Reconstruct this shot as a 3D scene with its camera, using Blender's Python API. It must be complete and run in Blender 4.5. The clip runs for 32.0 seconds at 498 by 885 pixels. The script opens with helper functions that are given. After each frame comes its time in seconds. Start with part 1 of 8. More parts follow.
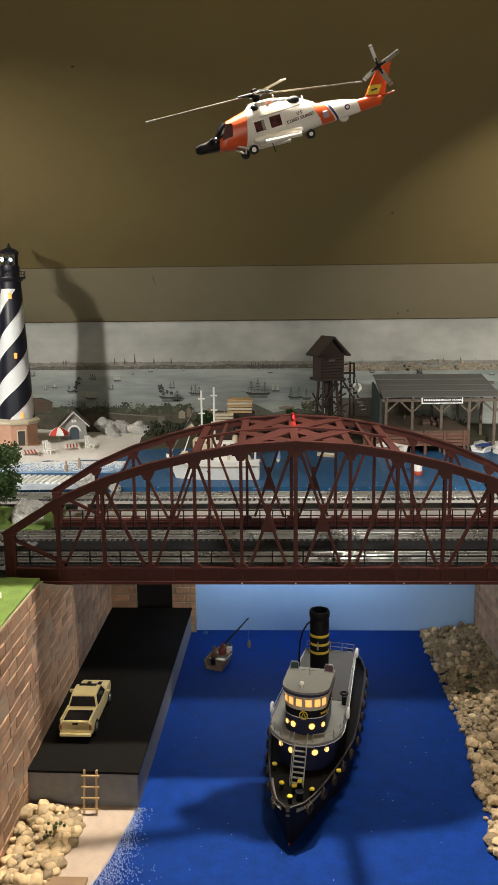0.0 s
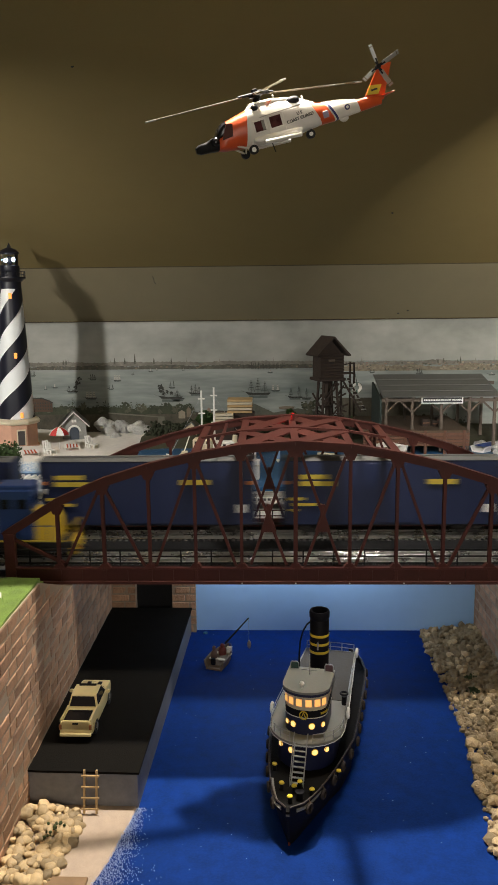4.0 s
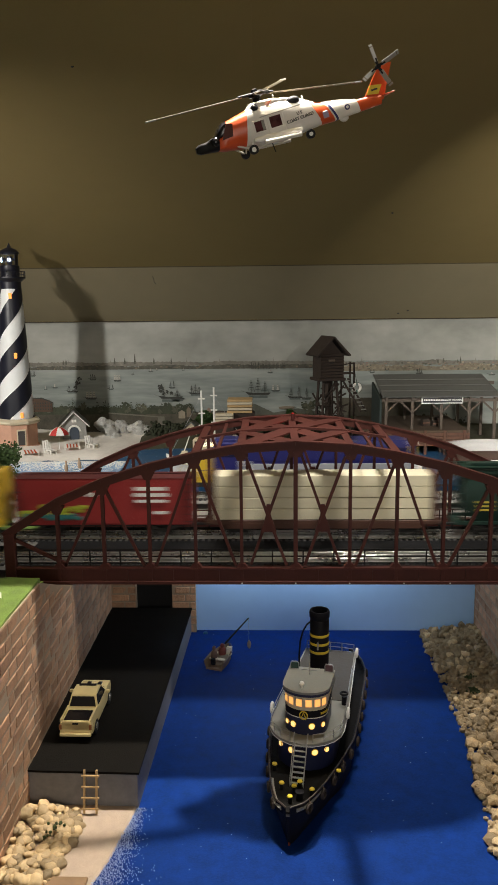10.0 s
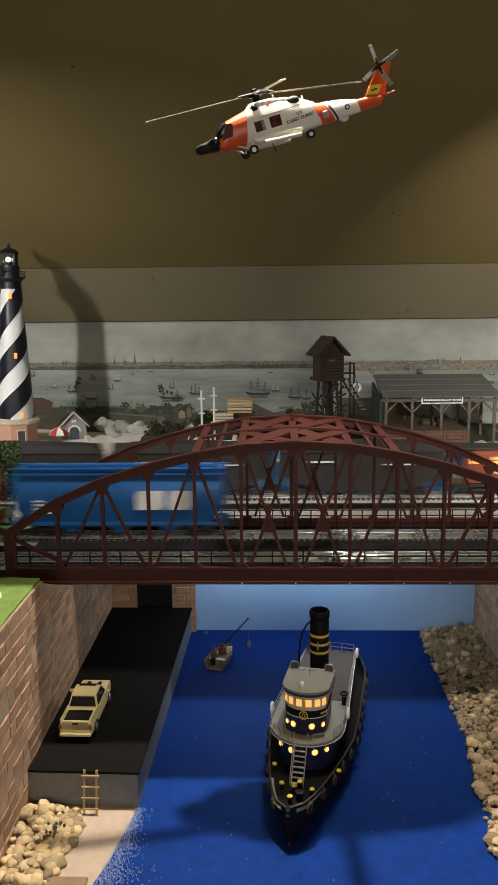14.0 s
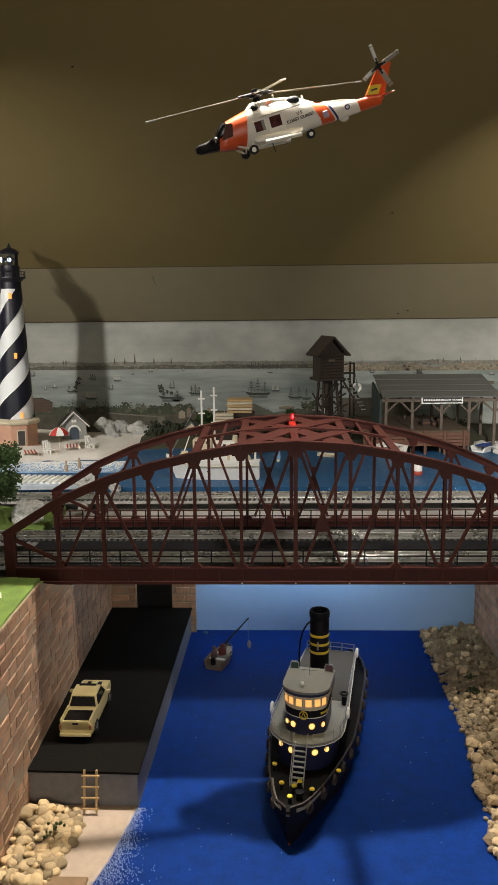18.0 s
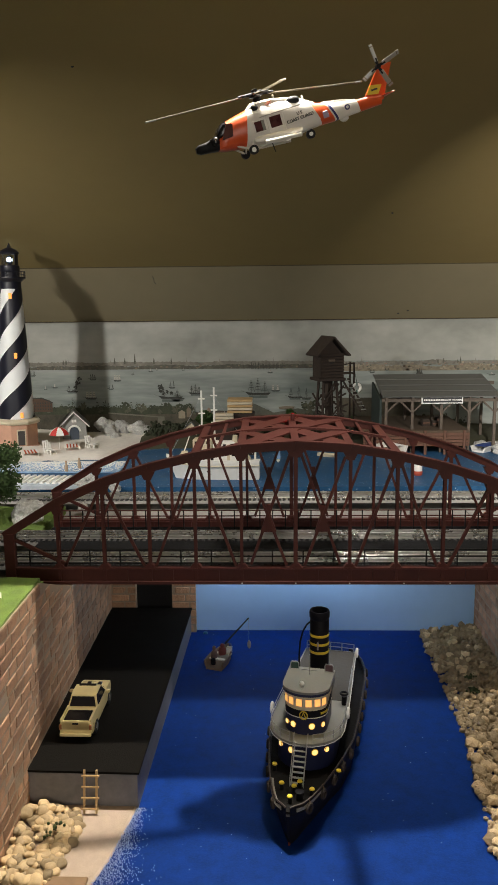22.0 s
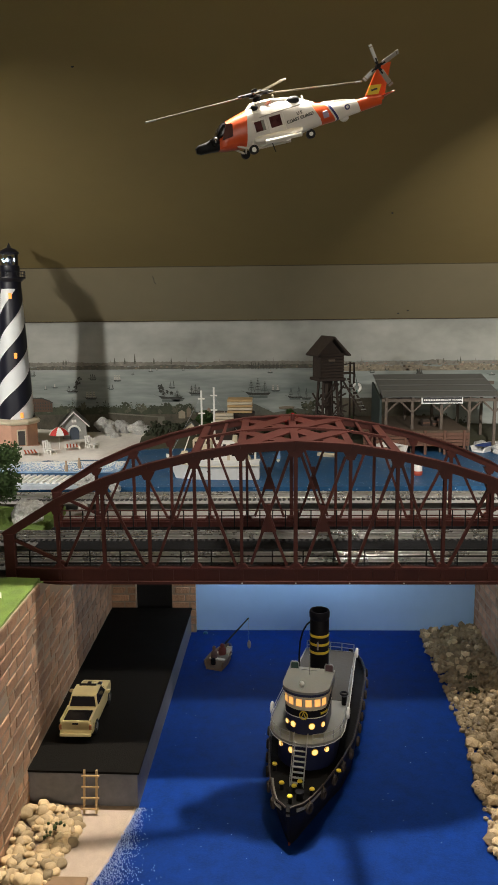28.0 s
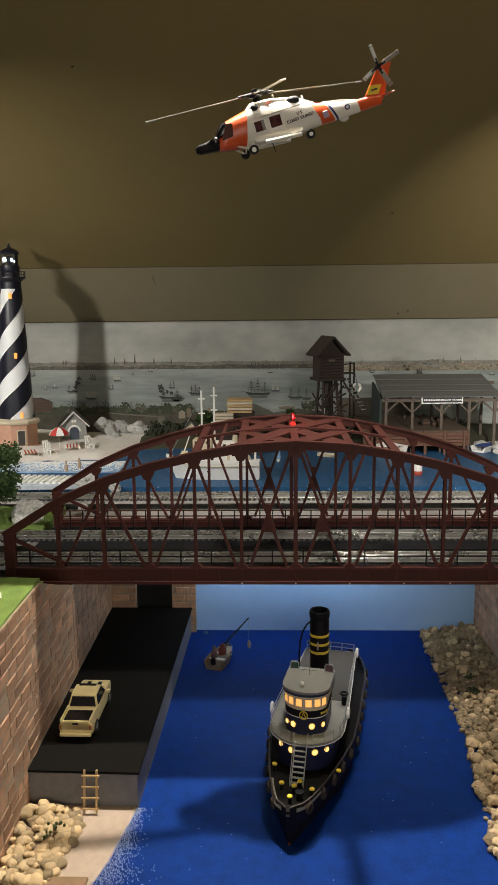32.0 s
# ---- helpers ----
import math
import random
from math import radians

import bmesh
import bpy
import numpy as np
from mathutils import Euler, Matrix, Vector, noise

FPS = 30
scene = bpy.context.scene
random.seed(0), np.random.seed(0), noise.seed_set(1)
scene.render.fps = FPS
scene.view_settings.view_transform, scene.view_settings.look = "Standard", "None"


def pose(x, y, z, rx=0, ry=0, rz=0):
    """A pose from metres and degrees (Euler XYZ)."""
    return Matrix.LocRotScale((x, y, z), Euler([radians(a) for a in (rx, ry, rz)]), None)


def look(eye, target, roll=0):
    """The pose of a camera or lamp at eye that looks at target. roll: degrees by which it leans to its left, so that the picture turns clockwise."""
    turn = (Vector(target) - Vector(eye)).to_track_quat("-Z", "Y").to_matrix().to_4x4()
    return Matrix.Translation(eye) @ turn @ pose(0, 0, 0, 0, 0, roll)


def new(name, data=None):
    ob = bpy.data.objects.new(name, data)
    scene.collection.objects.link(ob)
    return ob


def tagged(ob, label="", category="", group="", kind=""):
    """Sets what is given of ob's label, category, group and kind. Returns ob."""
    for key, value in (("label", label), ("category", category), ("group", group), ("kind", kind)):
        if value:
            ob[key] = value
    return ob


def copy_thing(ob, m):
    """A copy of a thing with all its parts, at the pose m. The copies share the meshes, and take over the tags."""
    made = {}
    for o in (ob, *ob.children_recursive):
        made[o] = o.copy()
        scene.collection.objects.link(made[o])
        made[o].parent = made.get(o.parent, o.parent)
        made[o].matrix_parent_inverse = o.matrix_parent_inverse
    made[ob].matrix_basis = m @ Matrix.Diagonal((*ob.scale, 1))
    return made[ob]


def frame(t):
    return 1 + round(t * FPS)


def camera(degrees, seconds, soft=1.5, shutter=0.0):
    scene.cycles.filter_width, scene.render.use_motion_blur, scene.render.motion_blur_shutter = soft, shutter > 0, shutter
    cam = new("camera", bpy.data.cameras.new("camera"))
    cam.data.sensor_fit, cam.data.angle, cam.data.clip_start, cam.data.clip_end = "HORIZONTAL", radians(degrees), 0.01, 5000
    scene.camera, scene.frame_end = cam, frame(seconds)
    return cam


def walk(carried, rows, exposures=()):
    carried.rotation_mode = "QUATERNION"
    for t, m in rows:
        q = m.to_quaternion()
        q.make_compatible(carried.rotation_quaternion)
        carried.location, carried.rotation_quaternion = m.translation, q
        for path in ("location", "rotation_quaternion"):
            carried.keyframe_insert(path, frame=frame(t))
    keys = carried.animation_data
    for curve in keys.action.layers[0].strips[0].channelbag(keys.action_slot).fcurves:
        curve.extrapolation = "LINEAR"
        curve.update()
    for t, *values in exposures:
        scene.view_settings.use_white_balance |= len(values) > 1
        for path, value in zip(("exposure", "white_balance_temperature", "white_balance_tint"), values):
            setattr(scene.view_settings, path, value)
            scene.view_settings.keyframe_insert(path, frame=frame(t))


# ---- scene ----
# ---------- camera ----------
cam = camera(34.97, 32.0, soft=1.6, shutter=0.85)
EYE = pose(-0.034, 0.0, 1.6283, 79.8065, 0.5977, 1.6458)
walk(cam, [(0.0, EYE), (32.0, EYE)], [(0.0, 0.26), (0.9, 0.12), (1.8, 0.0), (32.0, 0.0)])

# ---------- world and lamps ----------
world = bpy.data.worlds.new("room_world")
scene.world = world
world.use_nodes = True
world.node_tree.nodes["Background"].inputs[0].default_value = (1.0, 0.86, 0.66, 1)
world.node_tree.nodes["Background"].inputs[1].default_value = 0.02


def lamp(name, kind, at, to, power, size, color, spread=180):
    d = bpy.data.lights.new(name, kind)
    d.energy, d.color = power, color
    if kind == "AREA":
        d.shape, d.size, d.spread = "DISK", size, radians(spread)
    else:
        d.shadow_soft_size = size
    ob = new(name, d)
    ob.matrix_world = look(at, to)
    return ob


# warm light of the room: two shaded bulbs face the mural; unseen fill is added over the bridge and behind the viewer
# unseen lamp added over the bridge to brighten deck and trains
lamp("bulb_over_bridge", "AREA", (0.12, 1.10, 2.20), (0.03, 1.34, 1.20), 2.9, 0.20, (1.0, 0.945, 0.86), 84)
lamp("shaded_bulb_left", "AREA", (-1.175, 1.20, 1.91), (-0.46, 2.4, 1.13), 4.1, 0.06, (1.0, 0.95, 0.875), 100)
lamp("shaded_bulb_right", "AREA", (0.425, 1.08, 1.735), (1.20, 2.4, 1.27), 5.2, 0.035, (1.0, 0.945, 0.86), 96)
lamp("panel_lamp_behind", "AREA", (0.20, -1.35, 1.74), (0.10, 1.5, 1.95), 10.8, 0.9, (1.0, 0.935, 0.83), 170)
# unseen spot added over the front edge; its cone is turned so that the rim makes the shadow edge before the bridge
down = lamp("downlight", "SPOT", (-0.105, 1.055, 2.30), (-0.105, 0.0731, 2.1107), 108.0, 0.007, (1.0, 0.92, 0.79))
down.data.spot_size, down.data.spot_blend = radians(150), 0.01
# small cool diodes under the bridge deck light the channel's end
for x in (-0.15, -0.09, -0.02, 0.05, 0.11, 0.17):
    lamp("bridge_diode", "POINT", (x, 1.402, 1.186), (x, 1.402, 1.0), 0.15, 0.006, (0.82, 0.92, 1.0))


# ---------- materials ----------
def mat(name, color, rough=0.6, metal=0.0, vary=0.25, scale=60.0, bump=0.15, bscale=None, glow=0.0, glow_color=None, per_object=0.0, stain=None, coat=0.0, spec=0.5):
    """A surface with variation at two scales, and fine relief."""
    m = bpy.data.materials.new(name)
    m.use_nodes = True
    nt = m.node_tree
    n, l = nt.nodes, nt.links
    b = n["Principled BSDF"]
    b.inputs["Roughness"].default_value, b.inputs["Metallic"].default_value = rough, metal
    b.inputs["Coat Weight"].default_value = coat
    b.inputs["Specular IOR Level"].default_value = spec
    tc = n.new("ShaderNodeTexCoord")
    big, fine = n.new("ShaderNodeTexNoise"), n.new("ShaderNodeTexNoise")
    big.inputs["Scale"].default_value, fine.inputs["Scale"].default_value = scale, scale * 7.3
    big.inputs["Detail"].default_value, fine.inputs["Detail"].default_value = 4, 3
    for t in (big, fine):
        l.new(tc.outputs["Object"], t.inputs["Vector"])
    mix = n.new("ShaderNodeMath")
    mix.operation = "MULTIPLY_ADD"
    l.new(fine.outputs["Fac"], mix.inputs[0])
    mix.inputs[1].default_value = 0.45
    half = n.new("ShaderNodeMath")
    half.operation = "MULTIPLY_ADD"
    l.new(big.outputs["Fac"], half.inputs[0])
    half.inputs[1].default_value, half.inputs[2].default_value = 0.9, -0.18
    l.new(half.outputs[0], mix.inputs[2])
    ramp = n.new("ShaderNodeMix")
    ramp.data_type = "RGBA"
    l.new(mix.outputs[0], ramp.inputs["Factor"])
    ramp.inputs["A"].default_value = (*[c * (1 - vary) for c in color], 1)
    ramp.inputs["B"].default_value = (*[min(1, c * (1 + vary)) for c in (stain or color)], 1)
    out = ramp.outputs["Result"]
    if per_object:
        oi, hsv, rng = n.new("ShaderNodeObjectInfo"), n.new("ShaderNodeHueSaturation"), n.new("ShaderNodeMapRange")
        l.new(oi.outputs["Random"], rng.inputs["Value"])
        rng.inputs["To Min"].default_value, rng.inputs["To Max"].default_value = 1 - per_object, 1 + per_object
        l.new(rng.outputs["Result"], hsv.inputs["Value"])
        l.new(out, hsv.inputs["Color"])
        out = hsv.outputs["Color"]
    l.new(out, b.inputs["Base Color"])
    if bump:
        bn = n.new("ShaderNodeTexNoise")
        bn.inputs["Scale"].default_value = bscale or scale * 6
        bn.inputs["Detail"].default_value = 5
        l.new(tc.outputs["Object"], bn.inputs["Vector"])
        bp = n.new("ShaderNodeBump")
        bp.inputs["Strength"].default_value, bp.inputs["Distance"].default_value = bump, 0.002
        l.new(bn.outputs["Fac"], bp.inputs["Height"])
        l.new(bp.outputs["Normal"], b.inputs["Normal"])
    rr = n.new("ShaderNodeMath")
    rr.operation = "MULTIPLY_ADD"
    l.new(big.outputs["Fac"], rr.inputs[0])
    rr.inputs[1].default_value, rr.inputs[2].default_value = 0.3, max(0.03, rough - 0.15)
    l.new(rr.outputs[0], b.inputs["Roughness"])
    if glow:
        b.inputs["Emission Color"].default_value = (*(glow_color or color), 1)
        b.inputs["Emission Strength"].default_value = glow
    return m


def glass(name, color=(1, 1, 1), rough=0.02):
    m = bpy.data.materials.new(name)
    m.use_nodes = True
    b = m.node_tree.nodes["Principled BSDF"]
    b.inputs["Base Color"].default_value = (*color, 1)
    b.inputs["Roughness"].default_value = rough
    b.inputs["Transmission Weight"].default_value = 1.0
    return m


BRIDGE = mat("oxide_red_plastic", (0.070, 0.0185, 0.0140), 0.6, vary=0.35, scale=14, bump=0.1, bscale=300, spec=0.3)
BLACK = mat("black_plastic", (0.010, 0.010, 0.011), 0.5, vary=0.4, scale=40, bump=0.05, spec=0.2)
DECK = mat("black_bridge_deck", (0.010, 0.010, 0.011), 0.85, vary=0.5, scale=30, bump=0.3, spec=0.15)
RAIL = mat("nickel_rail", (0.70, 0.69, 0.66), 0.28, 0.85, vary=0.15, scale=30, bump=0.0)
TIE = mat("black_tie", (0.045, 0.044, 0.043), 0.7, vary=0.4, scale=80)
TIEGREY = mat("grey_roadbed", (0.30, 0.29, 0.27), 0.8, vary=0.25, scale=80, bump=0.3)
BEDGREY = mat("worn_grey_bed", (0.19, 0.185, 0.175), 0.8, vary=0.3, scale=60, bump=0.3)
WALLPAINT = mat("tan_wall_paint", (0.246, 0.181, 0.068), 0.8, vary=0.10, scale=2.5, bump=0.08, bscale=120)
# wall paint again, greyed and lifted for the light falling on the strip
STRIPLIT = mat("grey_tan_lit_strip", (0.235, 0.199, 0.122), 0.8, vary=0.12, scale=2.5, bump=0.08, bscale=120)
BRICK = mat("brown_brick", (0.225, 0.118, 0.072), 0.85, vary=0.45, scale=55, bump=0.6, bscale=500, per_object=0.35, stain=(0.40, 0.235, 0.14))
MORTAR = mat("pale_mortar", (0.31, 0.235, 0.165), 0.9, vary=0.3, scale=80, bump=0.4)
QUAYTOP = mat("black_asphalt", (0.0045, 0.0038, 0.003), 0.9, vary=0.5, scale=25, bump=0.35, bscale=700, spec=0.1)
QUAYSIDE = mat("grey_painted_board", (0.105, 0.105, 0.112), 0.6, vary=0.5, scale=16, bump=0.15, stain=(0.16, 0.16, 0.17))
SAND = mat("pale_sand", (0.42, 0.33, 0.26), 0.95, vary=0.2, scale=90, bump=0.6, bscale=1500)
ROCK = mat("tan_stone", (0.34, 0.24, 0.135), 0.8, vary=0.45, scale=60, bump=0.5, bscale=400, per_object=0.55, stain=(0.48, 0.37, 0.22))
GREYROCK = mat("grey_white_stone", (0.50, 0.50, 0.48), 0.8, vary=0.75, scale=16, bump=0.6, bscale=300, per_object=0.2)
GRASS = mat("green_flock", (0.12, 0.19, 0.035), 0.95, vary=0.5, scale=50, bump=0.9, bscale=900)
LEAF = mat("leaf_green", (0.05, 0.095, 0.026), 0.8, vary=0.5, scale=90, bump=0.3)
BARK = mat("bark", (0.06, 0.04, 0.03), 0.9, vary=0.4, scale=150, bump=0.5)
SKYPANEL = mat("light_blue_panel", (0.34, 0.57, 0.95), 0.55, vary=0.10, scale=6, bump=0.05)
WOOD = mat("pale_wood", (0.50, 0.34, 0.16), 0.7, vary=0.3, scale=60, bump=0.3)
OLDWOOD = mat("weathered_brown_wood", (0.042, 0.029, 0.022), 0.9, vary=0.5, scale=50, bump=0.5)
FASCIA = mat("brown_fascia_board", (0.20, 0.12, 0.06), 0.6, vary=0.3, scale=20)
WHITE = mat("white_paint", (0.83, 0.82, 0.78), 0.5, vary=0.08, scale=60, bump=0.05)
CREAM = mat("cream_paint", (0.62, 0.55, 0.40), 0.6, vary=0.12, scale=60, bump=0.05)


def glitter_water(name, deep, pale, rough, dense=70, dot=0.034):
    m = mat(name, deep, rough, vary=0.42, scale=48, bump=0.15, bscale=500, stain=pale, spec=0.06)
    nt = m.node_tree
    n, l = nt.nodes, nt.links
    b = n["Principled BSDF"]
    old = b.inputs["Base Color"].links[0].from_socket
    tc, vo, th, mx = n.new("ShaderNodeTexCoord"), n.new("ShaderNodeTexVoronoi"), n.new("ShaderNodeMath"), n.new("ShaderNodeMix")
    vo.inputs["Scale"].default_value = dense
    l.new(tc.outputs["Object"], vo.inputs["Vector"])
    th.operation = "LESS_THAN"
    th.inputs[1].default_value = dot
    l.new(vo.outputs["Distance"], th.inputs[0])
    mx.data_type = "RGBA"
    l.new(th.outputs[0], mx.inputs["Factor"])
    l.new(old, mx.inputs["A"])
    mx.inputs["B"].default_value = (0.5, 0.6, 0.8, 1)
    l.new(mx.outputs["Result"], b.inputs["Base Color"])
    return m


WATER = glitter_water("deep_blue_painted_water", (0.0030, 0.0215, 0.132), (0.0042, 0.0275, 0.165), 0.6)
LAKE = glitter_water("lake_blue_painted_water", (0.017, 0.066, 0.155), (0.030, 0.098, 0.21), 0.35, 105, 0.12)


# ---------- mesh building ----------
class Geo:
    """Collects vertices and faces of one mesh."""

    def __init__(self):
        self.v, self.f = [], []

    def add(self, verts, faces, m=None):
        k = len(self.v)
        self.v += [tuple(m @ Vector(p)) if m else tuple(p) for p in verts]
        self.f += [tuple(i + k for i in q) for q in faces]
        return self

    def box(self, x, y, z, sx, sy, sz, m=None, c=0.0):
        """A box centred at x, y, z, with chamfered edges of width c."""
        hx, hy, hz = sx / 2, sy / 2, sz / 2
        t = Matrix.Translation((x, y, z))
        t = m @ t if m else t
        if not c:
            vs = [(a * hx, b * hy, d * hz) for a in (-1, 1) for b in (-1, 1) for d in (-1, 1)]
            return self.add(vs, [(0, 1, 3, 2), (4, 6, 7, 5), (0, 4, 5, 1), (2, 3, 7, 6), (0, 2, 6, 4), (1, 5, 7, 3)], t)
        c = min(c, hx * 0.45, hy * 0.45, hz * 0.45)
        ring = lambda ex, ey, zz: [(-ex + c, -ey, zz), (ex - c, -ey, zz), (ex, -ey + c, zz), (ex, ey - c, zz), (ex - c, ey, zz), (-ex + c, ey, zz), (-ex, ey - c, zz), (-ex, -ey + c, zz)]
        vs = ring(hx - c, hy - c, -hz) + ring(hx, hy, -hz + c) + ring(hx, hy, hz - c) + ring(hx - c, hy - c, hz)
        return self.add(vs, rings(4, 8), t)

    def bar(self, a, b, w, h=None, up=(0, 0, 1)):
        """A straight bar of section w by h from a to b."""
        a, b = Vector(a), Vector(b)
        d = b - a
        x = d.cross(Vector(up))
        x = x.normalized() if x.length > 1e-9 else Vector((1, 0, 0))
        y = x.cross(d).normalized()
        h = h or w
        vs = [p + x * (i * w / 2) + y * (j * h / 2) for p in (a, b) for i, j in ((-1, -1), (1, -1), (1, 1), (-1, 1))]
        return self.add(vs, rings(2, 4))

    def cyl(self, a, b, r0, r1=None, n=12):
        a, b = Vector(a), Vector(b)
        r1 = r0 if r1 is None else r1
        q = (b - a).to_track_quat("Z", "Y")
        vs = [p + q @ Vector((r * math.cos(i * math.tau / n), r * math.sin(i * math.tau / n), 0)) for p, r in ((a, r0), (b, r1)) for i in range(n)]
        return self.add(vs, rings(2, n))

    def tube(self, path, r, n=6):
        for a, b in zip(path[:-1], path[1:]):
            self.cyl(a, b, r, r, n)
        return self

    def lathe(self, profile, n=20, at=(0, 0, 0), m=None):
        """Turned about z; profile of (radius, z) from bottom to top."""
        vs = [(at[0] + r * math.cos(i * math.tau / n), at[1] + r * math.sin(i * math.tau / n), at[2] + z) for r, z in profile for i in range(n)]
        return self.add(vs, rings(len(profile), n), m)

    def prism(self, pts, a, b, m=None):
        """Outline pts (x, z) pushed along y from a to b."""
        n = len(pts)
        vs = [(x, a, z) for x, z in pts] + [(x, b, z) for x, z in pts]
        return self.add(vs, [tuple(range(n)), tuple(range(2 * n - 1, n - 1, -1))] + [(i, i + n, (i + 1) % n + n, (i + 1) % n) for i in range(n)], m)

    def loft(self, sections, m=None):
        n = len(sections[0])
        return self.add([p for s in sections for p in s], rings(len(sections), n), m)

    def ball(self, x, y, z, rx, ry=None, rz=None, n=12, m=None):
        ry, rz = ry or rx, rz or rx
        k = n // 2
        prof = [(math.sin(math.pi * (i + 0.02) / (k + 0.04)), -math.cos(math.pi * (i + 0.02) / (k + 0.04))) for i in range(k + 1)]
        vs = [(x + rx * r * math.cos(j * math.tau / n), y + ry * r * math.sin(j * math.tau / n), z + rz * h) for r, h in prof for j in range(n)]
        return self.add(vs, rings(k + 1, n), m)

    def torus(self, at, R, r, m=None, n=20, k=8, arc=math.tau):
        full = arc > 6.28
        cnt = n if full else n + 1
        vs, fs = [], []
        for i in range(cnt):
            a = arc * i / n
            for j in range(k):
                b = math.tau * j / k
                vs.append((at[0] + (R + r * math.cos(b)) * math.cos(a), at[1] + (R + r * math.cos(b)) * math.sin(a), at[2] + r * math.sin(b)))
        for i in range(n):
            for j in range(k):
                p, q = i * k, ((i + 1) % cnt) * k
                fs.append((p + j, q + j, q + (j + 1) % k, p + (j + 1) % k))
        return self.add(vs, fs, m)

    def mesh(self, name, material, smooth=False):
        me = bpy.data.meshes.new(name)
        me.from_pydata(self.v, [], self.f)
        bm = bmesh.new()
        bm.from_mesh(me)
        bmesh.ops.recalc_face_normals(bm, faces=bm.faces)
        bm.to_mesh(me)
        bm.free()
        if smooth:
            me.shade_smooth()
            me.set_sharp_from_angle(angle=radians(38))
        me.materials.append(material)
        return me


def rings(k, n):
    fs = [tuple(range(n)), tuple(range(k * n - 1, (k - 1) * n - 1, -1))]
    for s in range(k - 1):
        fs += [(s * n + i, s * n + (i + 1) % n, (s + 1) * n + (i + 1) % n, (s + 1) * n + i) for i in range(n)]
    return fs


def part(name, geo, material, parent, label="", smooth=False):
    ob = new(name, geo.mesh(name, material, smooth) if isinstance(geo, Geo) else geo)
    ob.parent = parent
    return tagged(ob, label=label) if label else ob


def pieces(name, boxes, material, parent):
    """Alike boxes (x, y, z, sx, sy, sz), each a part of its own."""
    for b in boxes:
        part(name, Geo().box(*b), material, parent)


def thing(name, m, label, category, group="", kind=""):
    ob = new(name)
    ob.empty_display_size = 0.01
    ob.matrix_world = m
    return tagged(ob, label, category, group, kind)


def setting(name, geo, material, label, category, smooth=False):
    return tagged(new(name, geo.mesh(name, material, smooth)), label, category, kind="structure")


def lettering(name, text, size, m, material, parent):
    """Raised letters in the built-in font; m places the centre of the line, which reads along local x and stands on local y."""
    cu = bpy.data.curves.new(name, "FONT")
    cu.body, cu.size, cu.align_x, cu.align_y, cu.extrude = text, size, "CENTER", "CENTER", 0.0002
    cu.offset = size * 0.03
    ob = bpy.data.objects.new(name, cu)
    me = bpy.data.meshes.new_from_object(ob)
    bpy.data.objects.remove(ob)
    me.materials.clear()
    me.materials.append(material)
    me.transform(m)
    o = new(name, me)
    o.parent = parent
    return o


# ---------- levels ----------
WATER_Z = 1.000
QUAY_Z = 1.0505
RAIL_Z = 1.2195
FRONT, REAR = 1.163, 1.437
TRACK_B, TRACK_A, TRACK_C = 1.237, 1.363, 1.655
WALL_Y = 2.60

# ---------- room ----------
R = 11.0
setting("floor", Geo().box(0, 0, -0.05, 2 * R, 6.4, 0.1), mat("floor_carpet", (0.16, 0.13, 0.10), 0.95, scale=30), "dull brown carpet floor of the layout room", "floor")
setting("wall_back", Geo().box(0, WALL_Y + 0.05, 0.79, 2 * R, 0.1, 1.557), WALLPAINT, "tan painted back wall of the layout room", "wall")
setting("wall_left", Geo().box(-R - 0.05, -0.3, 1.6, 0.1, 6, 3.2), WALLPAINT, "tan painted end wall of the room", "wall")
setting("wall_right", Geo().box(R + 0.05, -0.3, 1.6, 0.1, 6, 3.2), WALLPAINT, "tan painted end wall of the room", "wall")
setting("wall_front", Geo().box(0, -3.05, 1.6, 2 * R, 0.1, 3.2), WALLPAINT, "tan painted wall behind the viewer", "wall")
setting("ceiling_low_slope", Geo().prism([(-R, 0), (R, 0), (R, -0.02), (-R, -0.02)], 0, 0.232, pose(0, 2.6, 1.567, -45 + 180, 0, 0)), STRIPLIT, "narrow sloping strip of tan painted wall above the mural", "ceiling")
setting("ceiling_slope", Geo().prism([(-R, 0), (R, 0), (R, -0.03), (-R, -0.03)], 0, 2.55, pose(0, 2.436, 1.731, -24 + 180, 0, 0)), WALLPAINT, "sloping tan painted attic ceiling", "ceiling")
setting("ceiling", Geo().box(0, -1.45, 2.795, 2 * R, 3.2, 0.06), WALLPAINT, "flat tan painted ceiling", "ceiling")

# dark strip laid along the bend in place of the shadow line there
setting("ceiling_seam", Geo().prism([(-R, 0), (R, 0), (R, -0.006), (-R, -0.006)], -0.004, 0.006, pose(0, 2.436, 1.7305, -35 + 180, 0, 0)), mat("dull_bend_shade", (0.10, 0.078, 0.04), 0.9, vary=0.4, scale=9), "dull brown strip standing for the shade along the ceiling's bend", "trim")
